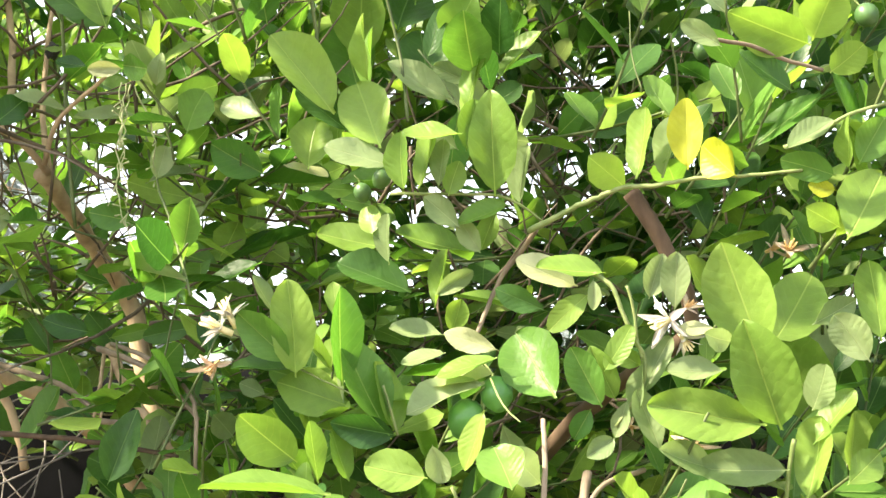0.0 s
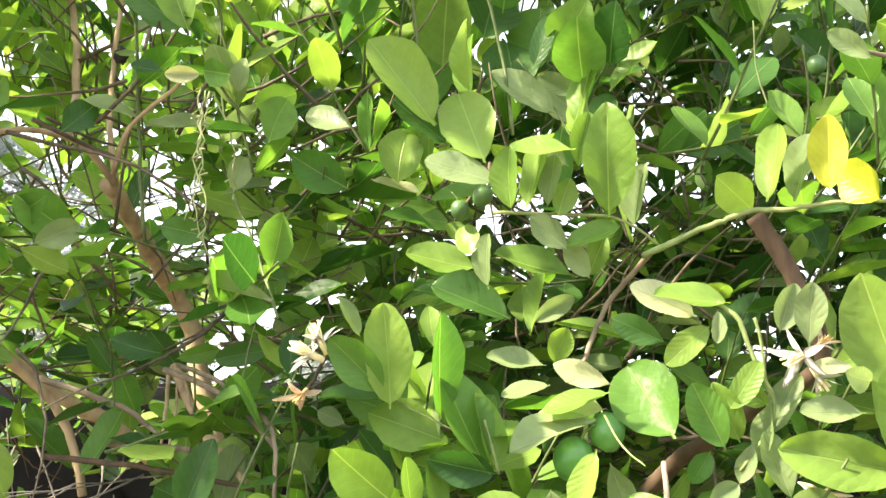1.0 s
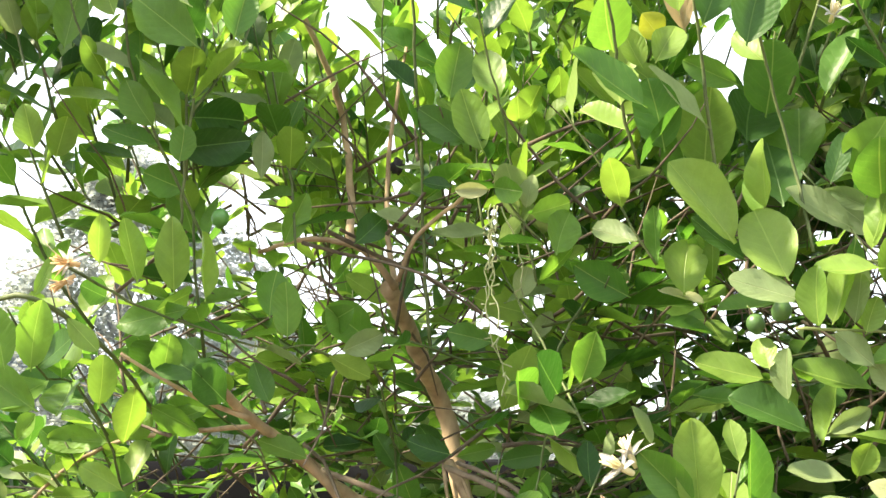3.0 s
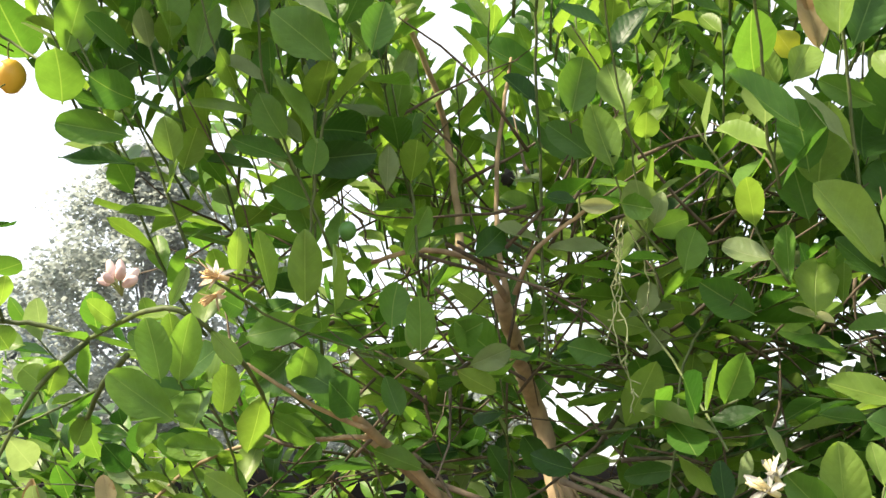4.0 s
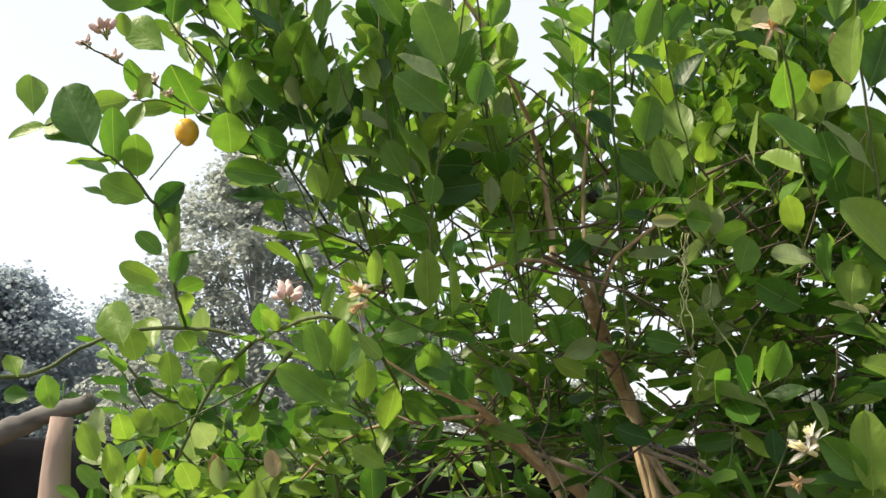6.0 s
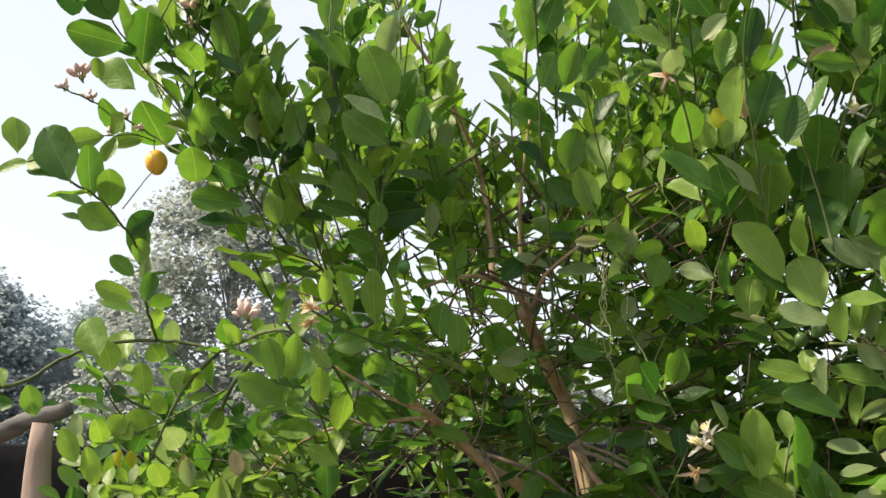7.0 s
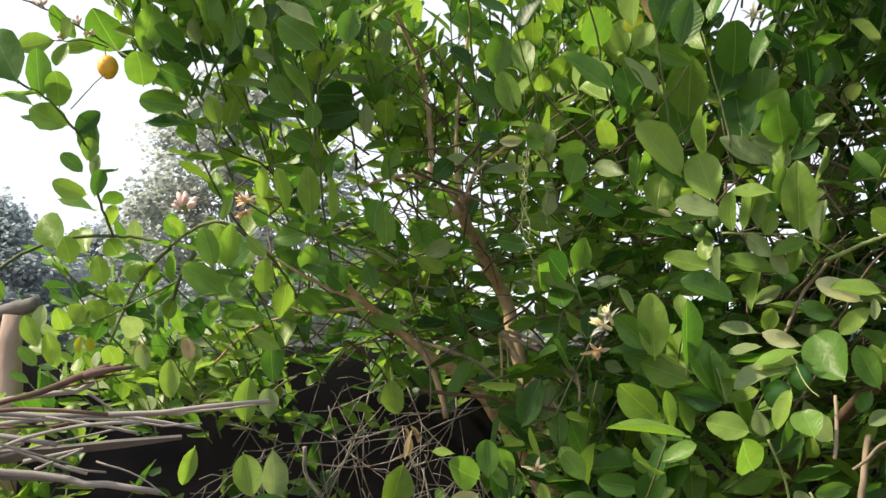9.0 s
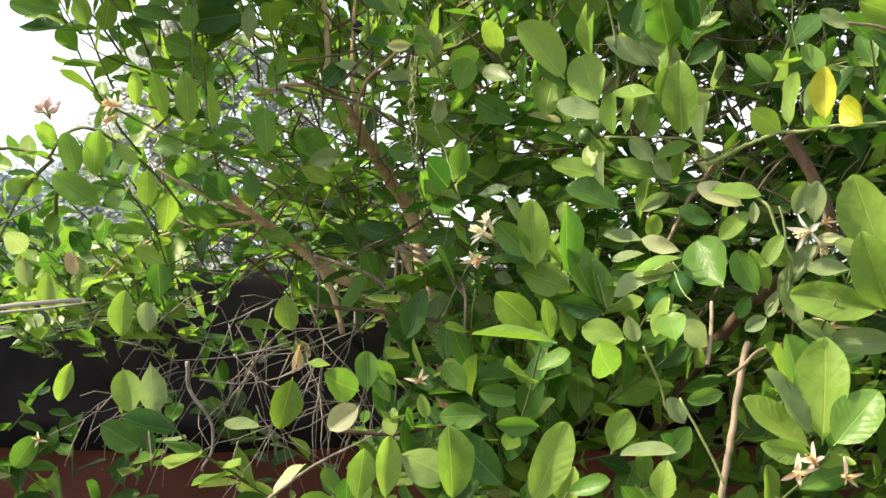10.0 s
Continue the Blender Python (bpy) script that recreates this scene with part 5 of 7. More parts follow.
leaf(tree, (0.135, 1.254, 1.723), (0.132, 1.242, 1.776), 0.029, (-0.00, -0.99, -0.13), "green", 2)
leaf(tree, (0.107, 1.357, 1.759), (0.111, 1.372, 1.812), 0.036, (0.23, -0.94, 0.24), "green", 3)
leaf(tree, (0.217, 1.320, 1.729), (0.174, 1.279, 1.757), 0.041, (0.52, -0.78, -0.34), "green", 4)
leaf(tree, (0.079, 1.278, 1.664), (0.052, 1.236, 1.692), 0.037, (0.62, -0.68, -0.40), "deep", 5)
leaf(tree, (0.119, 1.276, 1.664), (0.104, 1.267, 1.702), 0.024, (0.18, -0.98, -0.02), "deep", 6)
leaf(tree, (0.266, 1.498, 1.564), (0.245, 1.486, 1.615), 0.031, (0.03, -1.00, 0.02), "green", 0)
leaf(tree, (0.308, 1.570, 1.617), (0.272, 1.559, 1.662), 0.033, (-0.24, -0.95, -0.18), "deep", 1)
leaf(tree, (0.013, 1.786, 1.656), (-0.025, 1.793, 1.616), 0.033, (0.01, -1.00, 0.04), "deep", 2)
leaf(tree, (0.501, 0.985, 1.468), (0.408, 0.984, 1.472), 0.047, (0.02, -0.30, 0.95), "fresh", 3)
leaf(tree, (0.321, 0.874, 1.317), (0.327, 0.870, 1.378), 0.026, (0.29, -0.95, 0.10), "fresh", 4)
leaf(tree, (0.295, 0.854, 1.318), (0.303, 0.850, 1.370), 0.028, (0.18, -0.98, 0.12), "fresh", 5)
leaf(tree, (0.381, 0.908, 1.337), (0.342, 0.870, 1.359), 0.038, (0.54, -0.77, -0.33), "pale", 6)
leaf(tree, (0.387, 0.855, 1.320), (0.381, 0.849, 1.392), 0.038, (0.53, -0.83, 0.15), "fresh", 0)
leaf(tree, (0.439, 0.915, 1.324), (0.387, 0.910, 1.379), 0.036, (0.01, -0.99, 0.16), "deep", 1)
leaf(tree, (0.464, 0.875, 1.313), (0.498, 0.870, 1.392), 0.038, (0.05, -1.00, 0.06), "fresh", 2)
leaf(tree, (0.266, 1.203, 1.405), (0.223, 1.165, 1.429), 0.042, (0.63, -0.77, -0.10), "green", 3)
leaf(tree, (0.277, 1.199, 1.405), (0.274, 1.195, 1.456), 0.032, (-0.10, -0.99, 0.03), "green", 4)
leaf(tree, (0.234, 1.166, 1.440), (0.204, 1.165, 1.443), 0.016, (0.17, -0.77, 0.61), "fresh", 5)
leaf(tree, (0.265, 1.216, 1.386), (0.222, 1.218, 1.357), 0.035, (-0.02, -0.97, 0.25), "cream", 6)
leaf(tree, (0.151, 1.388, 1.416), (0.129, 1.393, 1.341), 0.049, (0.32, -0.95, 0.02), "fresh", 0)
leaf(tree, (0.218, 1.053, 1.331), (0.179, 1.056, 1.299), 0.026, (-0.42, -0.56, 0.71), "cream", 1)
leaf(tree, (0.107, 1.377, 1.345), (0.053, 1.376, 1.352), 0.028, (0.20, -0.47, 0.86), "pale", 2)
leaf(tree, (0.135, 1.494, 1.482), (0.122, 1.490, 1.540), 0.037, (-0.01, -1.00, -0.05), "fresh", 3)
leaf(tree, (0.093, 1.583, 1.487), (0.028, 1.581, 1.506), 0.036, (0.33, -0.37, 0.87), "fresh", 4)
leaf(tree, (-0.021, 1.255, 1.443), (-0.014, 1.260, 1.374), 0.037, (0.48, -0.88, 0.08), "pale", 5)
leaf(tree, (-0.071, 1.295, 1.434), (-0.053, 1.274, 1.377), 0.042, (0.12, -0.91, 0.38), "fresh", 6)
leaf(tree, (-0.134, 1.273, 1.444), (-0.151, 1.277, 1.390), 0.024, (0.23, -0.97, 0.08), "fresh", 0)
leaf(tree, (-0.094, 1.272, 1.359), (-0.041, 1.275, 1.328), 0.042, (0.35, -0.92, 0.19), "deep", 1)
leaf(tree, (-0.189, 1.298, 1.342), (-0.221, 1.302, 1.296), 0.033, (0.34, -0.93, 0.12), "green", 2)
leaf(tree, (-0.058, 1.250, 1.474), (-0.053, 1.245, 1.539), 0.033, (0.11, -0.99, -0.00), "fresh", 3)
leaf(tree, (-0.033, 1.282, 1.481), (-0.034, 1.279, 1.524), 0.029, (0.23, -0.97, -0.01), "pale", 4)
leaf(tree, (-0.055, 1.418, 1.531), (-0.059, 1.414, 1.591), 0.037, (0.33, -0.94, -0.04), "green", 5)
leaf(tree, (-0.188, 1.329, 1.507), (-0.191, 1.325, 1.567), 0.030, (0.13, -0.99, -0.05), "fresh", 6)
leaf(tree, (0.323, 1.264, 1.469), (0.351, 1.259, 1.538), 0.037, (-0.16, -0.99, 0.06), "deep", 0)
leaf(tree, (0.343, 1.375, 1.468), (0.294, 1.373, 1.493), 0.036, (0.08, -0.99, 0.09), "deep", 1)
leaf(tree, (0.356, 1.334, 1.476), (0.369, 1.330, 1.532), 0.030, (0.01, -1.00, -0.01), "pale", 2)
leaf(tree, (0.199, 1.562, 1.504), (0.135, 1.558, 1.561), 0.045, (0.56, -0.64, 0.53), "deep", 3)
leaf(tree, (0.216, 1.447, 1.503), (0.247, 1.442, 1.572), 0.039, (-0.64, -0.71, 0.29), "green", 4)
leaf(tree, (0.689, 0.711, 1.386), (0.690, 0.704, 1.474), 0.046, (-0.72, -0.70, 0.07), "fresh", 5)
leaf(tree, (0.694, 0.730, 1.396), (0.674, 0.724, 1.477), 0.044, (0.30, -0.94, 0.17), "green", 6)
leaf(tree, (0.691, 0.691, 1.388), (0.728, 0.688, 1.431), 0.038, (-0.43, -0.89, 0.15), "green", 0)
leaf(tree, (0.680, 0.710, 1.393), (0.646, 0.706, 1.449), 0.034, (0.45, -0.78, 0.43), "pale", 1)
leaf(tree, (0.680, 0.711, 1.384), (0.627, 0.707, 1.426), 0.035, (0.33, -0.66, 0.68), "fresh", 2)
leaf(tree, (0.673, 0.691, 1.382), (0.632, 0.690, 1.389), 0.019, (-0.32, -0.95, 0.01), "fresh", 3)
leaf(tree, (0.612, 0.901, 1.470), (0.608, 0.933, 1.502), 0.034, (-0.34, -0.68, 0.65), "green", 4)
leaf(tree, (0.552, 0.953, 1.352), (0.570, 0.950, 1.399), 0.031, (-0.28, -0.95, 0.15), "fresh", 5)
leaf(tree, (0.619, 0.933, 1.356), (0.560, 0.933, 1.360), 0.030, (-0.05, -0.44, 0.90), "pale", 6)
leaf(tree, (0.595, 0.906, 1.309), (0.601, 0.903, 1.352), 0.027, (-0.32, -0.93, 0.16), "fresh", 0)
leaf(tree, (0.652, 1.052, 1.374), (0.633, 1.050, 1.404), 0.022, (-0.07, -0.98, 0.16), "pale", 1)
leaf(tree, (0.695, 1.040, 1.410), (0.653, 1.040, 1.401), 0.020, (-0.21, -0.98, -0.04), "green", 2)
leaf(tree, (0.548, 0.901, 1.437), (0.527, 0.863, 1.472), 0.035, (0.35, -0.74, -0.58), "green", 3)
leaf(tree, (0.405, 1.199, 1.404), (0.377, 1.197, 1.440), 0.030, (0.13, -0.98, 0.16), "green", 4)
leaf(tree, (0.434, 1.201, 1.374), (0.368, 1.201, 1.371), 0.035, (-0.01, -1.00, 0.06), "green", 5)
leaf(tree, (0.478, 1.190, 1.396), (0.420, 1.189, 1.404), 0.030, (-0.06, -1.00, 0.01), "green", 6)
leaf(tree, (0.495, 1.147, 1.364), (0.439, 1.146, 1.368), 0.026, (-0.08, -0.99, -0.09), "green", 0)
leaf(tree, (0.153, 1.398, 1.469), (0.160, 1.403, 1.425), 0.014, (0.96, -0.23, 0.16), "dry", 1)
leaf(tree, (0.167, 1.358, 1.467), (0.153, 1.362, 1.422), 0.011, (-0.84, -0.47, 0.28), "dry", 2)
leaf(tree, (0.158, 1.404, 1.471), (0.171, 1.407, 1.443), 0.012, (0.86, -0.32, 0.41), "dry", 3)
leaf(tree, (0.865, 0.990, 1.498), (0.829, 0.973, 1.587), 0.052, (-0.43, -0.84, 0.34), "fresh", 0)
leaf(tree, (0.897, 0.995, 1.512), (0.898, 0.972, 1.548), 0.027, (-0.71, -0.69, 0.10), "pale", 2)
leaf(tree, (0.910, 1.003, 1.583), (0.944, 0.988, 1.602), 0.023, (-0.47, -0.87, -0.12), "pale", 5)
leaf(tree, (0.855, 0.984, 1.553), (0.837, 0.981, 1.585), 0.023, (-0.54, -0.83, 0.13), "green", 3)
leaf(tree, (0.935, 0.966, 1.549), (0.907, 0.964, 1.586), 0.031, (-0.66, -0.71, 0.26), "pale", 4)
leaf(tree, (0.923, 0.996, 1.451), (0.957, 0.996, 1.476), 0.027, (-0.52, -0.85, 0.03), "fresh", 5)
leaf(tree, (0.781, 1.065, 1.531), (0.812, 1.066, 1.579), 0.023, (-0.62, -0.74, 0.25), "pale", 3)
leaf(tree, (0.786, 1.048, 1.483), (0.769, 1.047, 1.535), 0.024, (-0.26, -0.90, 0.35), "pale", 4)
leaf(tree, (0.681, 1.052, 1.461), (0.647, 1.028, 1.490), 0.029, (-0.35, -0.90, 0.27), "pale", 5)
leaf(tree, (0.831, 1.048, 1.467), (0.781, 1.025, 1.488), 0.029, (-0.40, -0.83, 0.40), "pale", 6)
leaf(tree, (-0.106, 1.266, 1.762), (-0.091, 1.262, 1.802), 0.014, (-0.01, -0.98, -0.17), "fresh", 2)
leaf(tree, (-0.098, 1.236, 1.714), (-0.135, 1.239, 1.733), 0.024, (-0.02, -0.99, 0.11), "green", 3)
leaf(tree, (-0.091, 1.230, 1.722), (-0.095, 1.215, 1.748), 0.020, (-0.02, -1.00, -0.06), "fresh", 1)
leaf(tree, (-0.312, 1.433, 1.737), (-0.328, 1.423, 1.761), 0.035, (0.14, -0.99, 0.04), "fresh", 0)
leaf(tree, (-0.264, 1.428, 1.694), (-0.296, 1.431, 1.717), 0.032, (0.40, -0.90, -0.14), "fresh", 1)
leaf(tree, (-0.300, 1.430, 1.658), (-0.316, 1.410, 1.689), 0.024, (-0.03, -0.96, 0.27), "fresh", 3)
leaf(tree, (-0.328, 1.415, 1.633), (-0.348, 1.402, 1.658), 0.035, (-0.00, -1.00, -0.09), "fresh", 4)
leaf(tree, (-0.372, 1.407, 1.625), (-0.351, 1.384, 1.654), 0.034, (0.12, -0.95, 0.28), "fresh", 5)
leaf(tree, (-0.231, 1.437, 1.634), (-0.216, 1.414, 1.664), 0.025, (0.07, -1.00, 0.07), "fresh", 6)
leaf(tree, (-0.205, 1.421, 1.649), (-0.167, 1.403, 1.644), 0.019, (-0.08, -0.96, 0.26), "green", 0)
leaf(tree, (-0.164, 1.432, 1.635), (-0.143, 1.411, 1.661), 0.025, (-0.14, -0.93, 0.34), "green", 1)
leaf(tree, (-0.377, 1.404, 1.718), (-0.391, 1.398, 1.763), 0.039, (0.33, -0.91, 0.26), "fresh", 2)
leaf(tree, (0.464, 1.134, 2.140), (0.425, 1.111, 2.179), 0.041, (-0.27, -0.89, -0.36), "deep", 5)
leaf(tree, (0.366, 1.133, 2.118), (0.338, 1.132, 2.175), 0.041, (-0.40, -0.83, -0.40), "deep", 6)
leaf(tree, (-0.260, 1.420, 1.562), (-0.264, 1.410, 1.600), 0.023, (-0.20, -0.95, 0.20), "dry", 0)
leaf(tree, (-0.344, 1.420, 1.578), (-0.342, 1.410, 1.604), 0.018, (-0.20, -0.95, 0.20), "yellow", 1)
leaf(tree, (-0.186, 1.420, 1.568), (-0.193, 1.410, 1.604), 0.025, (-0.20, -0.95, 0.20), "dry", 2)
leaf(tree, (-0.362, 1.420, 1.578), (-0.357, 1.410, 1.606), 0.014, (-0.20, -0.95, 0.20), "yellow", 3)
leaf(tree, (0.619, 1.250, 2.129), (0.654, 1.240, 2.149), 0.022, (-0.20, -0.95, 0.20), "dry", 4)
leaf(tree, (0.494, 1.200, 2.012), (0.471, 1.190, 2.038), 0.032, (-0.20, -0.95, 0.20), "yellow", 5)
leaf(tree, (0.472, 1.200, 1.985), (0.453, 1.190, 2.022), 0.027, (-0.20, -0.95, 0.20), "fresh", 6)
leaf(tree, (0.516, 1.200, 2.024), (0.497, 1.190, 2.086), 0.027, (-0.20, -0.95, 0.20), "dry", 0)
leaf(tree, (0.400, 1.150, 2.076), (0.407, 1.140, 2.098), 0.023, (-0.20, -0.95, 0.20), "cream", 1)
leaf(tree, (0.462, 1.150, 2.115), (0.477, 1.140, 2.143), 0.014, (-0.20, -0.95, 0.20), "cream", 2)

# limbs, stalks and twigs
branch("limb", tree, [(0.240, 1.453, 1.812), (0.212, 1.435, 1.844), (0.183, 1.431, 1.859), (0.131, 1.438, 1.864), (0.081, 1.459, 1.853)], 0.0044, 0.0026, BARK)
branch("limb", tree, [(0.240, 1.453, 1.812), (0.230, 1.469, 1.880), (0.229, 1.491, 1.968), (0.239, 1.510, 2.070), (0.251, 1.534, 2.147)], 0.0038, 0.0021, BARK)
branch("limb", tree, [(0.242, 1.402, 1.810), (0.259, 1.374, 1.853), (0.301, 1.349, 1.886), (0.324, 1.326, 1.902)], 0.0031, 0.0018, BARK)
branch("limb", tree, [(0.185, 1.470, 1.867), (0.183, 1.534, 1.950), (0.172, 1.574, 2.045), (0.149, 1.556, 2.121), (0.102, 1.515, 2.209), (0.052, 1.477, 2.282), (0.031, 1.445, 2.329)], 0.0052, 0.0027, BARK)
branch("twig", tree, [(-0.561, 1.339, 1.689), (-0.498, 1.376, 1.700), (-0.453, 1.397, 1.735), (-0.390, 1.411, 1.760), (-0.314, 1.421, 1.766), (-0.262, 1.421, 1.761), (-0.222, 1.413, 1.747)], 0.0033, 0.0026, TWIG)
branch("twig", tree, [(-0.214, 1.379, 1.743), (-0.139, 1.231, 1.743), (-0.088, 1.166, 1.745), (-0.055, 1.187, 1.733), (-0.025, 1.296, 1.698), (-0.016, 1.493, 1.644)], 0.0026, 0.0022, TWIG)
branch("twig", tree, [(-0.226, 1.427, 1.749), (-0.270, 1.427, 1.703), (-0.299, 1.431, 1.648), (-0.323, 1.435, 1.589)], 0.0035, 0.0017, TWIG)
branch("twig", tree, [(-0.310, 1.450, 1.672), (-0.338, 1.441, 1.669), (-0.374, 1.426, 1.691), (-0.392, 1.412, 1.714)], 0.0026, 0.0017, TWIG)
branch("twig", tree, [(-0.141, 1.260, 1.715), (-0.186, 1.342, 1.687), (-0.219, 1.424, 1.664), (-0.261, 1.497, 1.682)], 0.0031, 0.0027, TWIG)
branch("twig", tree, [(-0.203, 1.408, 1.695), (-0.263, 1.410, 1.664), (-0.331, 1.412, 1.631), (-0.394, 1.412, 1.610)], 0.0016, 0.0011, TWIG)
branch("twig", tree, [(-0.317, 1.420, 1.766), (-0.310, 1.338, 1.804), (-0.298, 1.268, 1.842), (-0.287, 1.214, 1.859), (-0.293, 1.171, 1.881), (-0.317, 1.136, 1.911), (-0.344, 1.116, 1.926), (-0.371, 1.105, 1.953), (-0.400, 1.113, 1.950)], 0.0022, 0.0014, TWIG)
branch("twig", tree, [(-0.296, 1.174, 1.905), (-0.297, 1.239, 1.954), (-0.301, 1.305, 1.997)], 0.0009, 0.0008, TWIG)
branch("twig", tree, [(-0.256, 1.298, 2.016), (-0.307, 1.321, 2.051), (-0.343, 1.297, 2.070), (-0.369, 1.228, 2.073), (-0.367, 1.114, 2.049)], 0.0017, 0.0011, TWIG)
branch("twig", tree, [(-0.325, 1.377, 2.064), (-0.337, 1.319, 2.055), (-0.342, 1.264, 2.035), (-0.342, 1.209, 2.016)], 0.0011, 0.0007, TWIG)
branch("twig", tree, [(-0.189, 1.290, 1.974), (-0.269, 1.274, 2.091), (-0.305, 1.262, 2.127), (-0.328, 1.237, 2.162), (-0.341, 1.199, 2.185), (-0.363, 1.141, 2.231)], 0.0015, 0.0010, TWIG)
branch("twig", tree, [(-0.128, 1.255, 1.976), (-0.156, 1.262, 2.055), (-0.180, 1.261, 2.133), (-0.201, 1.251, 2.209), (-0.216, 1.234, 2.281)], 0.0015, 0.0010, TWIG)
branch("twig", tree, [(-0.183, 1.277, 2.121), (-0.215, 1.265, 2.157), (-0.251, 1.254, 2.189)], 0.0010, 0.0008, TWIG)
branch("twig", tree, [(0.021, 1.294, 1.833), (0.028, 1.264, 1.917), (0.038, 1.249, 2.004), (0.041, 1.255, 2.069), (0.047, 1.273, 2.158), (0.052, 1.307, 2.245)], 0.0015, 0.0011, TWIG)
branch("twig", tree, [(0.032, 1.259, 1.949), (0.056, 1.275, 1.995), (0.072, 1.293, 2.032), (0.087, 1.304, 2.099)], 0.0015, 0.0010, TWIG)
branch("twig", tree, [(0.006, 1.292, 1.908), (-0.033, 1.270, 1.961), (-0.067, 1.253, 1.999), (-0.086, 1.236, 2.044), (-0.100, 1.217, 2.105)], 0.0015, 0.0010, TWIG)
branch("twig", tree, [(0.133, 1.343, 1.832), (0.125, 1.350, 1.902), (0.109, 1.355, 1.982), (0.092, 1.359, 2.063)], 0.0015, 0.0011, TWIG)
branch("twig", tree, [(0.046, 1.302, 1.826), (-0.022, 1.252, 1.973), (-0.037, 1.229, 2.074), (-0.041, 1.222, 2.170), (-0.040, 1.235, 2.250)], 0.0015, 0.0010, TWIG)
branch("twig", tree, [(0.278, 1.384, 1.735), (0.268, 1.377, 1.853), (0.265, 1.361, 1.937), (0.254, 1.323, 2.057), (0.250, 1.275, 2.154), (0.242, 1.215, 2.233)], 0.0021, 0.0015, TWIG)
branch("twig", tree, [(0.384, 1.317, 1.791), (0.361, 1.302, 1.879), (0.346, 1.281, 1.957), (0.322, 1.250, 2.032), (0.305, 1.211, 2.102), (0.296, 1.166, 2.158)], 0.0015, 0.0010, TWIG)
branch("twig", tree, [(0.452, 1.154, 1.868), (0.430, 1.128, 1.929), (0.419, 1.094, 1.979), (0.394, 1.046, 2.036), (0.381, 0.988, 2.091)], 0.0018, 0.0012, TWIG)
branch("twig", tree, [(0.518, 1.140, 1.835), (0.506, 1.119, 1.925), (0.490, 1.089, 2.013), (0.480, 1.052, 2.080), (0.487, 1.010, 2.128)], 0.0018, 0.0013, TWIG)
branch("twig", tree, [(0.690, 1.134, 1.956), (0.650, 1.109, 2.005), (0.619, 1.084, 2.060), (0.588, 1.066, 2.091), (0.558, 1.051, 2.122)], 0.0013, 0.0009, TWIG)
branch("twig", tree, [(0.595, 1.126, 1.788), (0.593, 1.145, 1.864), (0.575, 1.137, 1.937), (0.550, 1.106, 1.995), (0.525, 1.052, 2.042)], 0.0017, 0.0013, TWIG)
branch("limb", tree, [(0.052, 1.332, 1.692), (0.083, 1.417, 1.661), (0.127, 1.477, 1.629), (0.170, 1.513, 1.586), (0.196, 1.523, 1.538), (0.212, 1.509, 1.479)], 0.0058, 0.0050, BARK)
branch("limb", tree, [(0.084, 1.397, 1.659), (0.039, 1.378, 1.675), (-0.000, 1.359, 1.695), (-0.039, 1.339, 1.718)], 0.0030, 0.0018, BARK)
branch("limb", tree, [(0.094, 1.448, 1.654), (0.004, 1.478, 1.647), (-0.060, 1.489, 1.640), (-0.121, 1.488, 1.610), (-0.161, 1.471, 1.567)], 0.0031, 0.0019, BARK)
branch("twig", tree, [(-0.051, 1.437, 1.583), (-0.056, 1.390, 1.632), (-0.077, 1.323, 1.685), (-0.087, 1.249, 1.687), (-0.088, 1.148, 1.729)], 0.0016, 0.0009, TWIG)
branch("twig", tree, [(-0.049, 1.173, 1.772), (-0.005, 1.261, 1.753), (0.053, 1.309, 1.738), (0.101, 1.318, 1.724), (0.158, 1.284, 1.722)], 0.0014, 0.0010, TWIG)
branch("limb", tree, [(0.298, 1.429, 1.609), (0.342, 1.374, 1.589), (0.374, 1.320, 1.565), (0.406, 1.270, 1.527)], 0.0036, 0.0022, BARK_GREY)
branch("twig", tree, [(0.158, 1.278, 1.718), (0.206, 1.363, 1.701), (0.235, 1.423, 1.655), (0.244, 1.453, 1.606), (0.247, 1.454, 1.556)], 0.0015, 0.0011, TWIG)
branch("twig", tree, [(0.448, 1.340, 1.794), (0.403, 1.310, 1.726), (0.390, 1.291, 1.662), (0.378, 1.279, 1.608), (0.368, 1.278, 1.556)], 0.0015, 0.0009, TWIG)
branch("twig", tree, [(0.698, 1.103, 1.681), (0.711, 1.087, 1.687), (0.729, 1.070, 1.696), (0.747, 1.054, 1.702), (0.764, 1.040, 1.708), (0.791, 1.025, 1.707), (0.817, 1.011, 1.709), (0.852, 0.997, 1.709), (0.900, 0.979, 1.710)], 0.0030, 0.0014, STALK)
branch("limb", tree, [(0.786, 1.075, 1.712), (0.799, 1.070, 1.687), (0.812, 1.066, 1.658), (0.825, 1.062, 1.625), (0.832, 1.063, 1.579)], 0.0080, 0.0068, BARK_SHADED)
branch("twig", tree, [(0.579, 1.136, 1.722), (0.620, 1.118, 1.718), (0.664, 1.102, 1.714), (0.684, 1.097, 1.707), (0.710, 1.096, 1.689)], 0.0015, 0.0011, STALK)
branch("twig", tree, [(0.625, 1.207, 1.887), (0.644, 1.184, 1.845), (0.656, 1.166, 1.810), (0.669, 1.153, 1.778), (0.696, 1.142, 1.745)], 0.0010, 0.0006, TWIG)
branch("twig", tree, [(0.743, 1.066, 1.637), (0.755, 1.058, 1.625), (0.762, 1.056, 1.604), (0.772, 1.055, 1.578), (0.780, 1.054, 1.560), (0.776, 1.059, 1.536), (0.756, 1.071, 1.505)], 0.0022, 0.0014, STALK)
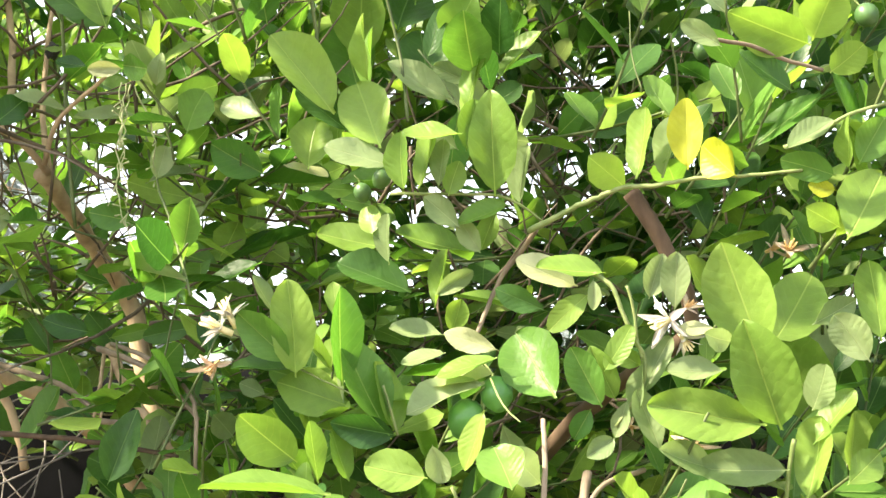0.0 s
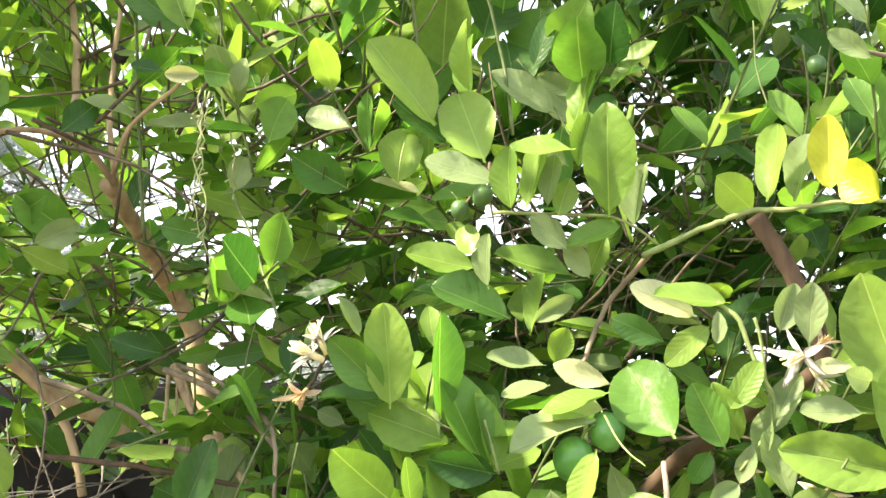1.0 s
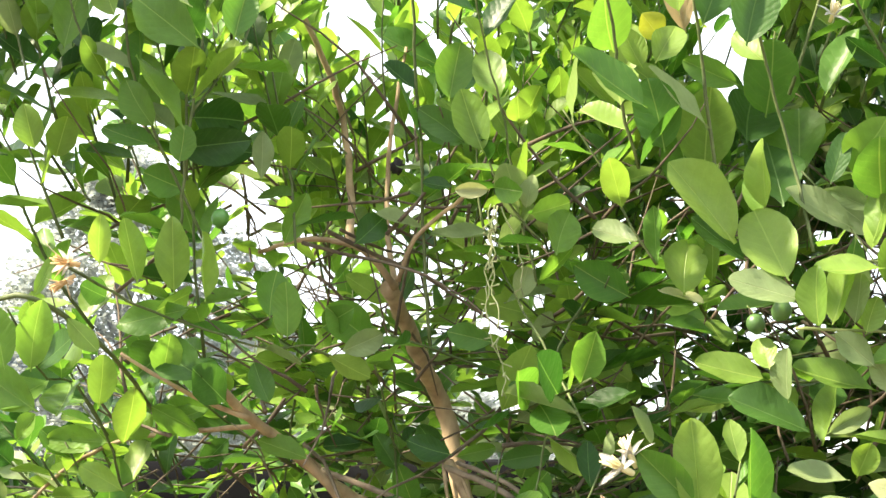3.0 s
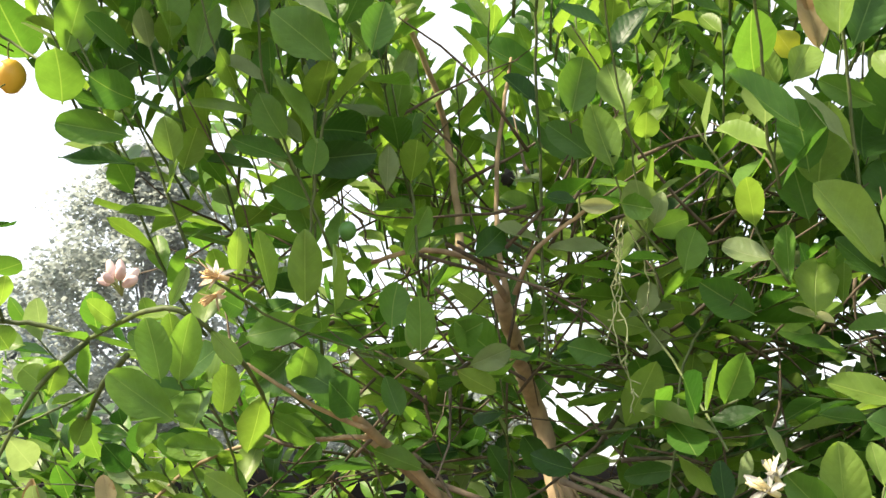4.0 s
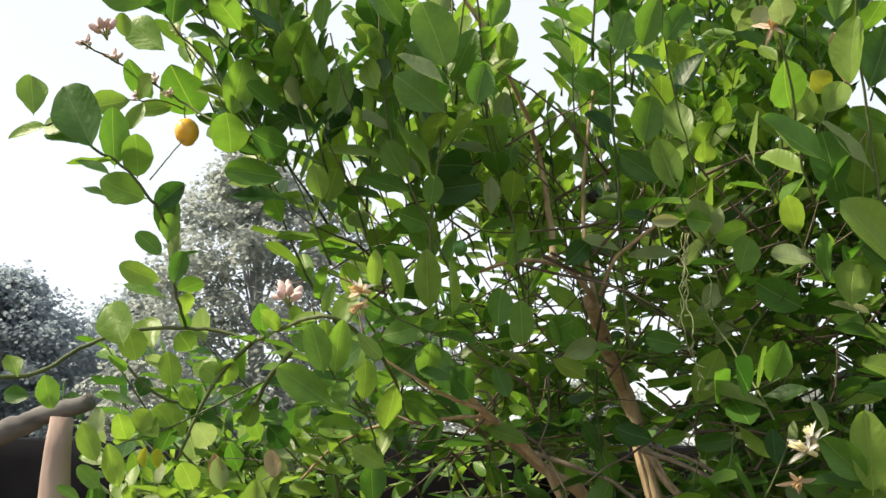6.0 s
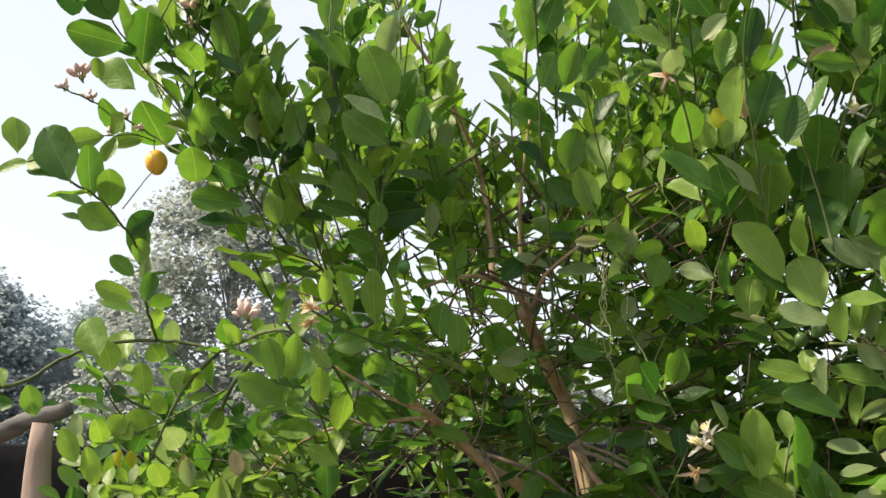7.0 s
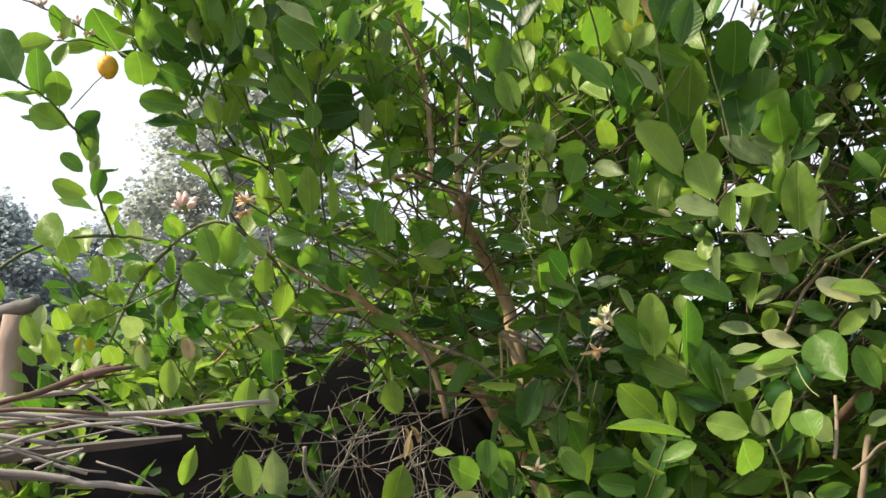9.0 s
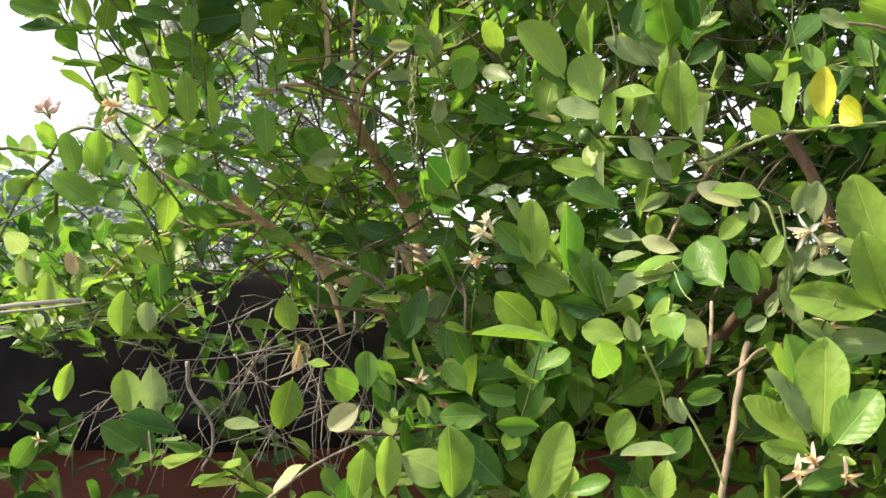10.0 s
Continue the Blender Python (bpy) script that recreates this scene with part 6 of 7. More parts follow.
branch("twig", tree, [(0.766, 1.050, 1.624), (0.771, 1.051, 1.604), (0.774, 1.054, 1.578), (0.778, 1.055, 1.560)], 0.0014, 0.0011, STALK)
branch("limb", tree, [(0.710, 1.120, 1.685), (0.705, 1.150, 1.671), (0.689, 1.166, 1.649), (0.672, 1.163, 1.618), (0.649, 1.145, 1.577)], 0.0027, 0.0020, BARK_GREY)
branch("twig", tree, [(0.466, 1.186, 1.581), (0.492, 1.172, 1.570), (0.518, 1.159, 1.555), (0.543, 1.146, 1.541)], 0.0011, 0.0007, STALK)
branch("twig", tree, [(0.506, 1.173, 1.516), (0.547, 1.167, 1.533), (0.578, 1.164, 1.551), (0.604, 1.161, 1.579)], 0.0011, 0.0009, TWIG)
branch("twig", tree, [(0.579, 1.143, 1.505), (0.572, 1.140, 1.531), (0.567, 1.139, 1.549)], 0.0014, 0.0011, STALK)
branch("twig", tree, [(0.651, 1.085, 1.550), (0.652, 1.054, 1.527), (0.656, 1.021, 1.513)], 0.0010, 0.0006, STALK)
branch("limb", tree, [(0.675, 1.034, 1.442), (0.683, 1.047, 1.481), (0.688, 1.062, 1.514)], 0.0026, 0.0021, BARK_GREY)
branch("twig", tree, [(0.893, 1.019, 1.489), (0.890, 1.025, 1.468), (0.887, 1.034, 1.430)], 0.0021, 0.0017, STALK)
branch("twig", tree, [(0.833, 1.080, 1.715), (0.823, 1.066, 1.750), (0.826, 1.046, 1.797), (0.815, 1.030, 1.845)], 0.0012, 0.0009, TWIG)
branch("twig", tree, [(0.879, 1.038, 1.749), (0.869, 1.020, 1.791), (0.857, 1.003, 1.832), (0.847, 0.987, 1.863)], 0.0014, 0.0011, TWIG)
branch("twig", tree, [(0.800, 1.064, 1.802), (0.795, 1.070, 1.839), (0.797, 1.073, 1.882)], 0.0009, 0.0006, TWIG)
branch("limb", tree, [(0.811, 0.948, 1.809), (0.845, 0.949, 1.805), (0.875, 0.952, 1.796), (0.910, 0.953, 1.788)], 0.0018, 0.0016, BARK_GREY)
branch("twig", tree, [(0.885, 0.981, 1.729), (0.908, 0.973, 1.737), (0.935, 0.962, 1.753), (0.966, 0.951, 1.761)], 0.0023, 0.0015, STALK)
branch("limb", tree, [(0.311, 1.443, 1.615), (0.348, 1.366, 1.596), (0.384, 1.308, 1.569), (0.402, 1.272, 1.542), (0.404, 1.259, 1.501), (0.402, 1.267, 1.443)], 0.0027, 0.0019, BARK_GREY)
branch("limb", tree, [(0.299, 1.496, 1.615), (0.300, 1.431, 1.572), (0.299, 1.367, 1.528)], 0.0024, 0.0017, BARK)
branch("limb", tree, [(0.309, 1.485, 1.608), (0.310, 1.421, 1.565), (0.308, 1.354, 1.533)], 0.0019, 0.0012, BARK)
branch("limb", tree, [(0.316, 1.469, 1.606), (0.327, 1.400, 1.564), (0.337, 1.330, 1.531)], 0.0019, 0.0012, BARK)
branch("limb", tree, [(0.305, 1.492, 1.615), (0.325, 1.437, 1.572), (0.352, 1.379, 1.532), (0.379, 1.320, 1.496)], 0.0066, 0.0037, BARK)
branch("limb", tree, [(0.228, 1.488, 1.536), (0.275, 1.445, 1.531), (0.319, 1.403, 1.527), (0.390, 1.356, 1.513)], 0.0041, 0.0030, BARK_GREY)
branch("limb", tree, [(0.158, 1.534, 1.607), (0.212, 1.504, 1.588), (0.259, 1.475, 1.569), (0.292, 1.452, 1.542)], 0.0038, 0.0027, BARK_GREY)
branch("twig", tree, [(0.218, 1.317, 1.707), (0.229, 1.359, 1.673), (0.236, 1.400, 1.643), (0.249, 1.438, 1.623)], 0.0010, 0.0008, TWIG)
branch("twig", tree, [(0.386, 1.292, 1.830), (0.352, 1.290, 1.870), (0.334, 1.285, 1.904), (0.317, 1.276, 1.954)], 0.0015, 0.0011, TWIG)
branch("twig", tree, [(0.485, 1.228, 1.796), (0.457, 1.225, 1.841), (0.429, 1.220, 1.896), (0.396, 1.218, 1.947)], 0.0014, 0.0010, TWIG)
branch("twig", tree, [(0.401, 1.171, 1.635), (0.382, 1.246, 1.712), (0.364, 1.323, 1.776), (0.348, 1.398, 1.847)], 0.0013, 0.0012, TWIG)
branch("limb", tree, [(0.741, 1.108, 1.466), (0.722, 1.080, 1.414), (0.706, 1.061, 1.357), (0.693, 1.049, 1.307), (0.682, 1.046, 1.238)], 0.0042, 0.0038, BARK_GREY)
branch("twig", tree, [(0.674, 1.196, 1.543), (0.660, 1.159, 1.509), (0.645, 1.120, 1.488)], 0.0023, 0.0017, STALK)
branch("twig", tree, [(0.610, 1.073, 1.462), (0.623, 1.082, 1.435), (0.633, 1.091, 1.414), (0.640, 1.100, 1.387)], 0.0016, 0.0016, STALK)
branch("twig", tree, [(0.638, 1.013, 1.406), (0.659, 1.015, 1.368), (0.676, 1.017, 1.334), (0.686, 1.018, 1.312)], 0.0015, 0.0015, STALK)
branch("limb", tree, [(0.790, 1.095, 1.466), (0.749, 1.086, 1.457), (0.728, 1.078, 1.440), (0.707, 1.069, 1.428)], 0.0024, 0.0019, BARK_GREY)
branch("limb", tree, [(0.231, 1.251, 1.350), (0.308, 1.235, 1.347), (0.368, 1.218, 1.359), (0.427, 1.201, 1.363)], 0.0030, 0.0022, BARK_SHADED)
branch("limb", tree, [(0.171, 1.491, 1.522), (0.248, 1.423, 1.515), (0.320, 1.354, 1.505), (0.385, 1.286, 1.492)], 0.0036, 0.0023, BARK_SHADED)
branch("twig", tree, [(0.128, 1.325, 1.250), (0.196, 1.291, 1.300), (0.261, 1.259, 1.334), (0.301, 1.228, 1.355)], 0.0024, 0.0011, TWIG_DRY)
branch("twig", tree, [(0.014, 1.316, 1.441), (0.014, 1.332, 1.400), (0.040, 1.344, 1.359), (0.042, 1.353, 1.318), (0.025, 1.359, 1.285)], 0.0032, 0.0016, TWIG_DRY)

# leaves along the stems
LEAFY = ["green", "green", "deep", "fresh", "pale"]
LEAFY_LEFT = ["green", "fresh", "fresh", "deep"]
dress(bulk, rng, [(-0.214, 1.379, 1.743), (-0.139, 1.231, 1.743), (-0.088, 1.166, 1.745), (-0.055, 1.187, 1.733), (-0.025, 1.296, 1.698), (-0.016, 1.493, 1.644)], 0.028, 0.060, LEAFY_LEFT)
dress(bulk, rng, [(-0.203, 1.408, 1.695), (-0.263, 1.410, 1.664), (-0.331, 1.412, 1.631), (-0.394, 1.412, 1.610)], 0.028, 0.060, LEAFY_LEFT)
dress(bulk, rng, [(-0.317, 1.420, 1.766), (-0.310, 1.338, 1.804), (-0.298, 1.268, 1.842), (-0.287, 1.214, 1.859), (-0.293, 1.171, 1.881), (-0.317, 1.136, 1.911), (-0.344, 1.116, 1.926), (-0.371, 1.105, 1.953), (-0.400, 1.113, 1.950)], 0.028, 0.060, LEAFY_LEFT)
dress(bulk, rng, [(-0.325, 1.377, 2.064), (-0.337, 1.319, 2.055), (-0.342, 1.264, 2.035), (-0.342, 1.209, 2.016)], 0.028, 0.060, LEAFY_LEFT)
dress(bulk, rng, [(-0.189, 1.290, 1.974), (-0.269, 1.274, 2.091), (-0.305, 1.262, 2.127), (-0.328, 1.237, 2.162), (-0.341, 1.199, 2.185), (-0.363, 1.141, 2.231)], 0.028, 0.060, LEAFY_LEFT)
dress(bulk, rng, [(-0.128, 1.255, 1.976), (-0.156, 1.262, 2.055), (-0.180, 1.261, 2.133), (-0.201, 1.251, 2.209), (-0.216, 1.234, 2.281)], 0.028, 0.060, LEAFY)
dress(bulk, rng, [(0.021, 1.294, 1.833), (0.028, 1.264, 1.917), (0.038, 1.249, 2.004), (0.041, 1.255, 2.069), (0.047, 1.273, 2.158), (0.052, 1.307, 2.245)], 0.030, 0.066, LEAFY)
dress(bulk, rng, [(0.032, 1.259, 1.949), (0.056, 1.275, 1.995), (0.072, 1.293, 2.032), (0.087, 1.304, 2.099)], 0.030, 0.066, LEAFY)
dress(bulk, rng, [(0.006, 1.292, 1.908), (-0.033, 1.270, 1.961), (-0.067, 1.253, 1.999), (-0.086, 1.236, 2.044), (-0.100, 1.217, 2.105)], 0.030, 0.066, LEAFY)
dress(bulk, rng, [(0.133, 1.343, 1.832), (0.125, 1.350, 1.902), (0.109, 1.355, 1.982), (0.092, 1.359, 2.063)], 0.030, 0.066, LEAFY)
dress(bulk, rng, [(0.046, 1.302, 1.826), (-0.022, 1.252, 1.973), (-0.037, 1.229, 2.074), (-0.041, 1.222, 2.170), (-0.040, 1.235, 2.250)], 0.030, 0.066, LEAFY)
dress(bulk, rng, [(0.278, 1.384, 1.735), (0.268, 1.377, 1.853), (0.265, 1.361, 1.937), (0.254, 1.323, 2.057), (0.250, 1.275, 2.154), (0.242, 1.215, 2.233)], 0.030, 0.066, LEAFY)
dress(bulk, rng, [(0.384, 1.317, 1.791), (0.361, 1.302, 1.879), (0.346, 1.281, 1.957), (0.322, 1.250, 2.032), (0.305, 1.211, 2.102), (0.296, 1.166, 2.158)], 0.030, 0.066, LEAFY)
dress(bulk, rng, [(0.452, 1.154, 1.868), (0.430, 1.128, 1.929), (0.419, 1.094, 1.979), (0.394, 1.046, 2.036), (0.381, 0.988, 2.091)], 0.030, 0.066, LEAFY)
dress(bulk, rng, [(0.518, 1.140, 1.835), (0.506, 1.119, 1.925), (0.490, 1.089, 2.013), (0.480, 1.052, 2.080), (0.487, 1.010, 2.128)], 0.030, 0.066, LEAFY)
dress(bulk, rng, [(0.690, 1.134, 1.956), (0.650, 1.109, 2.005), (0.619, 1.084, 2.060), (0.588, 1.066, 2.091), (0.558, 1.051, 2.122)], 0.030, 0.066, LEAFY)
dress(bulk, rng, [(0.595, 1.126, 1.788), (0.593, 1.145, 1.864), (0.575, 1.137, 1.937), (0.550, 1.106, 1.995), (0.525, 1.052, 2.042)], 0.030, 0.066, LEAFY)
dress(bulk, rng, [(-0.051, 1.437, 1.583), (-0.056, 1.390, 1.632), (-0.077, 1.323, 1.685), (-0.087, 1.249, 1.687), (-0.088, 1.148, 1.729)], 0.030, 0.066, LEAFY)
dress(bulk, rng, [(-0.049, 1.173, 1.772), (-0.005, 1.261, 1.753), (0.053, 1.309, 1.738), (0.101, 1.318, 1.724), (0.158, 1.284, 1.722)], 0.030, 0.066, LEAFY)
dress(bulk, rng, [(0.158, 1.278, 1.718), (0.206, 1.363, 1.701), (0.235, 1.423, 1.655), (0.244, 1.453, 1.606), (0.247, 1.454, 1.556)], 0.030, 0.066, LEAFY)
dress(bulk, rng, [(0.448, 1.340, 1.794), (0.403, 1.310, 1.726), (0.390, 1.291, 1.662), (0.378, 1.279, 1.608), (0.368, 1.278, 1.556)], 0.030, 0.066, LEAFY)
dress(bulk, rng, [(0.625, 1.207, 1.887), (0.644, 1.184, 1.845), (0.656, 1.166, 1.810), (0.669, 1.153, 1.778), (0.696, 1.142, 1.745)], 0.030, 0.066, LEAFY)
dress(bulk, rng, [(0.506, 1.173, 1.516), (0.547, 1.167, 1.533), (0.578, 1.164, 1.551), (0.604, 1.161, 1.579)], 0.030, 0.066, LEAFY)
dress(bulk, rng, [(0.833, 1.080, 1.715), (0.823, 1.066, 1.750), (0.826, 1.046, 1.797), (0.815, 1.030, 1.845)], 0.030, 0.066, LEAFY)
dress(bulk, rng, [(0.879, 1.038, 1.749), (0.869, 1.020, 1.791), (0.857, 1.003, 1.832), (0.847, 0.987, 1.863)], 0.030, 0.066, LEAFY)
dress(bulk, rng, [(0.218, 1.317, 1.707), (0.229, 1.359, 1.673), (0.236, 1.400, 1.643), (0.249, 1.438, 1.623)], 0.030, 0.066, LEAFY)
dress(bulk, rng, [(0.386, 1.292, 1.830), (0.352, 1.290, 1.870), (0.334, 1.285, 1.904), (0.317, 1.276, 1.954)], 0.030, 0.066, LEAFY)
dress(bulk, rng, [(0.485, 1.228, 1.796), (0.457, 1.225, 1.841), (0.429, 1.220, 1.896), (0.396, 1.218, 1.947)], 0.030, 0.066, LEAFY)
dress(bulk, rng, [(0.401, 1.171, 1.635), (0.382, 1.246, 1.712), (0.364, 1.323, 1.776), (0.348, 1.398, 1.847)], 0.030, 0.066, LEAFY)

# flowers and fruit
flower(tree, (0.428, 1.149, 1.603), 0.0569, (-0.8, -0.25, 0.35), "fresh")
flower(tree, (0.436, 1.152, 1.612), 0.0506, (-0.45, -0.2, 0.85), "fresh")
flower(tree, (0.422, 1.166, 1.573), 0.0391, (-0.4, -0.7, -0.5), "faded")
flower(tree, (-0.040, 1.147, 1.770), 0.0447, (-0.9, -0.3, 0.1), "faded")
flower(tree, (-0.042, 1.150, 1.756), 0.0400, (-0.7, -0.3, -0.6), "faded")
flower(tree, (-0.047, 1.170, 1.775), 0.0294, (0.1, -0.9, 0.3), "fresh")
buds(tree, (-0.120, 1.135, 1.756), 0.0358, (-0.2, -0.5, 0.8))
flower(tree, (0.794, 1.030, 1.593), 0.0520, (-0.8, -0.3, -0.3), "fresh")
flower(tree, (0.806, 1.034, 1.578), 0.0400, (0.2, -0.5, -0.8), "fresh")
flower(tree, (0.811, 1.034, 1.602), 0.0307, (0.3, -0.9, 0.4), "faded")
flower(tree, (0.831, 1.085, 1.486), 0.0409, (0.0, -0.8, -0.2), "faded")
flower(tree, (0.970, 1.126, 1.664), 0.0463, (-0.3, -0.8, 0.4), "faded")
flower(tree, (0.963, 1.148, 1.670), 0.0368, (0.3, -0.8, 0.2), "faded")
flower(tree, (0.783, 1.104, 1.505), 0.0184, (0.0, -0.8, -0.4), "faded")
buds(tree, (-0.359, 1.162, 2.080), 0.0347, (-0.3, -0.3, 0.9))
for p, d in (((-0.369, 1.228, 2.076), 0.021), ((-0.343, 1.297, 2.074), 0.019), ((-0.342, 1.240, 2.030), 0.017), ((-0.325, 1.310, 2.058), 0.018), ((-0.372, 1.150, 2.060), 0.020)):
    buds(tree, p, d, (-0.6, -0.3, 0.7))
buds(tree, (-0.250, 1.286, 2.236), 0.0427, (-0.3, -0.3, 0.9))
flower(tree, (-0.254, 1.292, 2.214), 0.0256, (0.0, -0.8, 0.3), "faded")
flower(tree, (0.376, 1.003, 2.009), 0.0366, (-0.1, -0.8, 0.1), "faded")
flower(tree, (0.622, 1.109, 2.002), 0.0357, (0.0, -0.8, 0.5), "fresh")
flower(tree, (-0.321, 1.309, 2.146), 0.0214, (0.0, -0.8, 0.5), "faded")
flower(tree, (0.342, 1.240, 1.415), 0.0339, (0.0, -0.8, 0.3), "faded")
flower(tree, (0.648, 0.651, 1.372), 0.0303, (0.0, -0.8, 0.0), "faded")
flower(tree, (0.668, 0.668, 1.378), 0.0300, (-0.5, -0.6, 0.4), "faded")
flower(tree, (0.685, 0.652, 1.369), 0.0260, (0.2, -0.8, 0.0), "faded")
flower(tree, (-0.178, 1.280, 1.336), 0.0232, (0.0, -0.8, 0.3), "faded")
fruit(tree, (0.665, 1.119, 1.538), 0.0291, 0, "green")
fruit(tree, (0.639, 1.130, 1.517), 0.0327, 1, "green")
fruit(tree, (0.574, 1.152, 1.740), 0.0173, 2, "dark")
fruit(tree, (0.559, 1.176, 1.732), 0.0167, 3, "dark")
fruit(tree, (0.059, 1.301, 1.852), 0.0182, 4, "green")
fruit(tree, (-0.307, 1.332, 2.017), 0.0324, 5, "ripe")
fruit(tree, (1.010, 1.025, 1.869), 0.0212, 6, "dark")
fruit(tree, (0.931, 1.194, 1.893), 0.0193, 7, "dark")

# ---- the inner crown: shoots and leaves that nobody could count ----


def top(x, y):
    """The crown's uneven upper edge, with gaps between its leaders that run through it."""
    deep = y + 0.17
    z = 2.20 + 0.16 * deep + 0.08 * math.sin(9 * x + 1)
    for c, slope, w in ((-0.10, -0.18, 0.055), (0.15, -0.02, 0.06), (0.62, 0.28, 0.03)):
        away = (x - c - slope * (y - 1.4)) / (w * deep / 1.57)
        z -= max(0.0, z - (1.57 + 0.33 * deep)) * math.exp(-away ** 4)
    return z


def crown(x, y, z):
    if z > top(x, y):
        return 0.0
    if z < 1.42:
        left = 0.05
    elif z < 1.66:
        left = -0.52
    elif z < 1.93:
        left = -0.13
    else:
        left = -0.20 if y > 1.5 else -0.42
    if x < left:
        return 0.0
    # open, twiggy heart low in the middle, and loose foliage round it
    heart = math.exp(-((x - 0.10) / 0.26) ** 2 - ((z - 1.36) / 0.17) ** 2)
    loose = 0.9 if 1.5 < z < 1.95 and 0.15 < x < 0.85 else 1.0
    return loose * (1 - 0.97 * heart)


def fill(count, x0, x1, y0, y1, z0, z1, size, gap, tones, span=(0.14, 0.32)):
    made = 0
    while made < count:
        x, y, z = rng.uniform(x0, x1), rng.uniform(y0, y1), rng.uniform(z0, z1)
        made += 1
        if rng.random() > crown(x, y, z):
            continue
        way = Vector((x - 0.36, y - 1.75, z - 1.15)).normalized() * 0.9 + Vector((rng.gauss(0, 0.28), rng.gauss(-0.1, 0.28), rng.uniform(0.2, 0.9)))
        if 1.40 < z < 1.85 and 0.05 < x < 1.0 and y > 1.3:
            # shaded inner shoots lie flat
            way.z = rng.uniform(-0.25, 0.45)
            way.x += rng.gauss(0, 0.5)
        grow(bulk, rng, Vector((x, y, z)), way, rng.uniform(*span), gap, size, tones, rng.uniform(0.0016, 0.0024))


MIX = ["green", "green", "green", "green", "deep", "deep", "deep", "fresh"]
# darker mix for the back of the crown: deepens its inner shade by colour
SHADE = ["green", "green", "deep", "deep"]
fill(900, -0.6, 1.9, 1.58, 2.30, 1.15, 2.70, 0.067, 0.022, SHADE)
fill(200, 0.05, 1.8, 1.32, 1.58, 1.15, 2.50, 0.070, 0.024, MIX)
fill(75, 0.42, 1.8, 1.16, 1.32, 1.15, 2.35, 0.069, 0.025, MIX + ["fresh"])
fill(55, 0.98, 1.8, 0.95, 1.25, 1.15, 2.2, 0.070, 0.025, MIX + ["fresh"])
fill(70, 0.35, 1.3, 1.05, 1.45, 1.02, 1.38, 0.066, 0.025, MIX + ["fresh", "fresh"])
fill(75, -0.62, -0.05, 1.45, 1.85, 1.42, 1.58, 0.060, 0.024, ["green", "fresh", "fresh", "fresh", "pale", "deep"], (0.06, 0.13))
fill(26, -0.13, 0.10, 1.30, 1.50, 1.70, 2.10, 0.066, 0.025, ["green", "green", "fresh", "deep"])
# mostly deep tones, so that leaf colour adds to the shade on the right
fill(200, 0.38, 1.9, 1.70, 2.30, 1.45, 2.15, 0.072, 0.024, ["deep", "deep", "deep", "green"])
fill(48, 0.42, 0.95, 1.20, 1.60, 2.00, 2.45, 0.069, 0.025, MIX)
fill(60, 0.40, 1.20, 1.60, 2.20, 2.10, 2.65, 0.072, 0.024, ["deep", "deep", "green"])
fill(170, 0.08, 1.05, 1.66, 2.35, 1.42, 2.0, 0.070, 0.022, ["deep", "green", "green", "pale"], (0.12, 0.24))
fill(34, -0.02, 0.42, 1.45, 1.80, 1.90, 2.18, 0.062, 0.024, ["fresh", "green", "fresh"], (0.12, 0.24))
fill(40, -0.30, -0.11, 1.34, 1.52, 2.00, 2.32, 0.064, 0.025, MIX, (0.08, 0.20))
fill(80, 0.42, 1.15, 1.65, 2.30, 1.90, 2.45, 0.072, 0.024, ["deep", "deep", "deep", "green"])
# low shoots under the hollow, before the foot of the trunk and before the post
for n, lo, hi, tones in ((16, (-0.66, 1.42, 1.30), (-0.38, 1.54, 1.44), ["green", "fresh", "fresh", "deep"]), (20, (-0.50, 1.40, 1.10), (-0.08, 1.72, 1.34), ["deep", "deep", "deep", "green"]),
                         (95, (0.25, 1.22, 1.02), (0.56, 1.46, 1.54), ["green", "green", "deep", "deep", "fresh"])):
    for i in range(n):
        p = Vector([rng.uniform(a, b) for a, b in zip(lo, hi)])
        grow(bulk, rng, p, Vector((rng.uniform(-0.8, 0.8), rng.uniform(-0.8, 0.2), rng.uniform(0.1, 0.9))), rng.uniform(0.07, 0.15), 0.024, 0.062, tones, 0.0018)
# the leaders that lean out over the wall
for i in range(34):
    f = rng.uniform(0, 1)
    p = Vector((-0.19, 1.29, 1.97)).lerp(Vector((-0.37, 1.14, 2.26)), f) + Vector((rng.uniform(-0.03, 0.05), rng.uniform(-0.04, 0.08), rng.uniform(-0.03, 0.03)))
    grow(bulk, rng, p, Vector((rng.uniform(-0.9, 0.5), rng.uniform(-0.5, 0.4), rng.uniform(0.2, 1.0))), rng.uniform(0.05, 0.10), 0.026, 0.062, MIX, 0.0016)
for i in range(30):
    f = rng.uniform(0, 1)
    p = Vector((-0.10, 1.36, 1.86)).lerp(Vector((-0.30, 1.24, 2.42)), f) + Vector((rng.uniform(-0.07, 0.07), rng.uniform(-0.06, 0.12), rng.uniform(-0.05, 0.05)))
    grow(bulk, rng, p, Vector((rng.uniform(-0.8, 0.25), rng.uniform(-0.5, 0.4), rng.uniform(0.4, 1.0))), rng.uniform(0.06, 0.14), 0.026, 0.062, MIX, 0.0016)
bulk.thin_out()
bulk.close(tree)

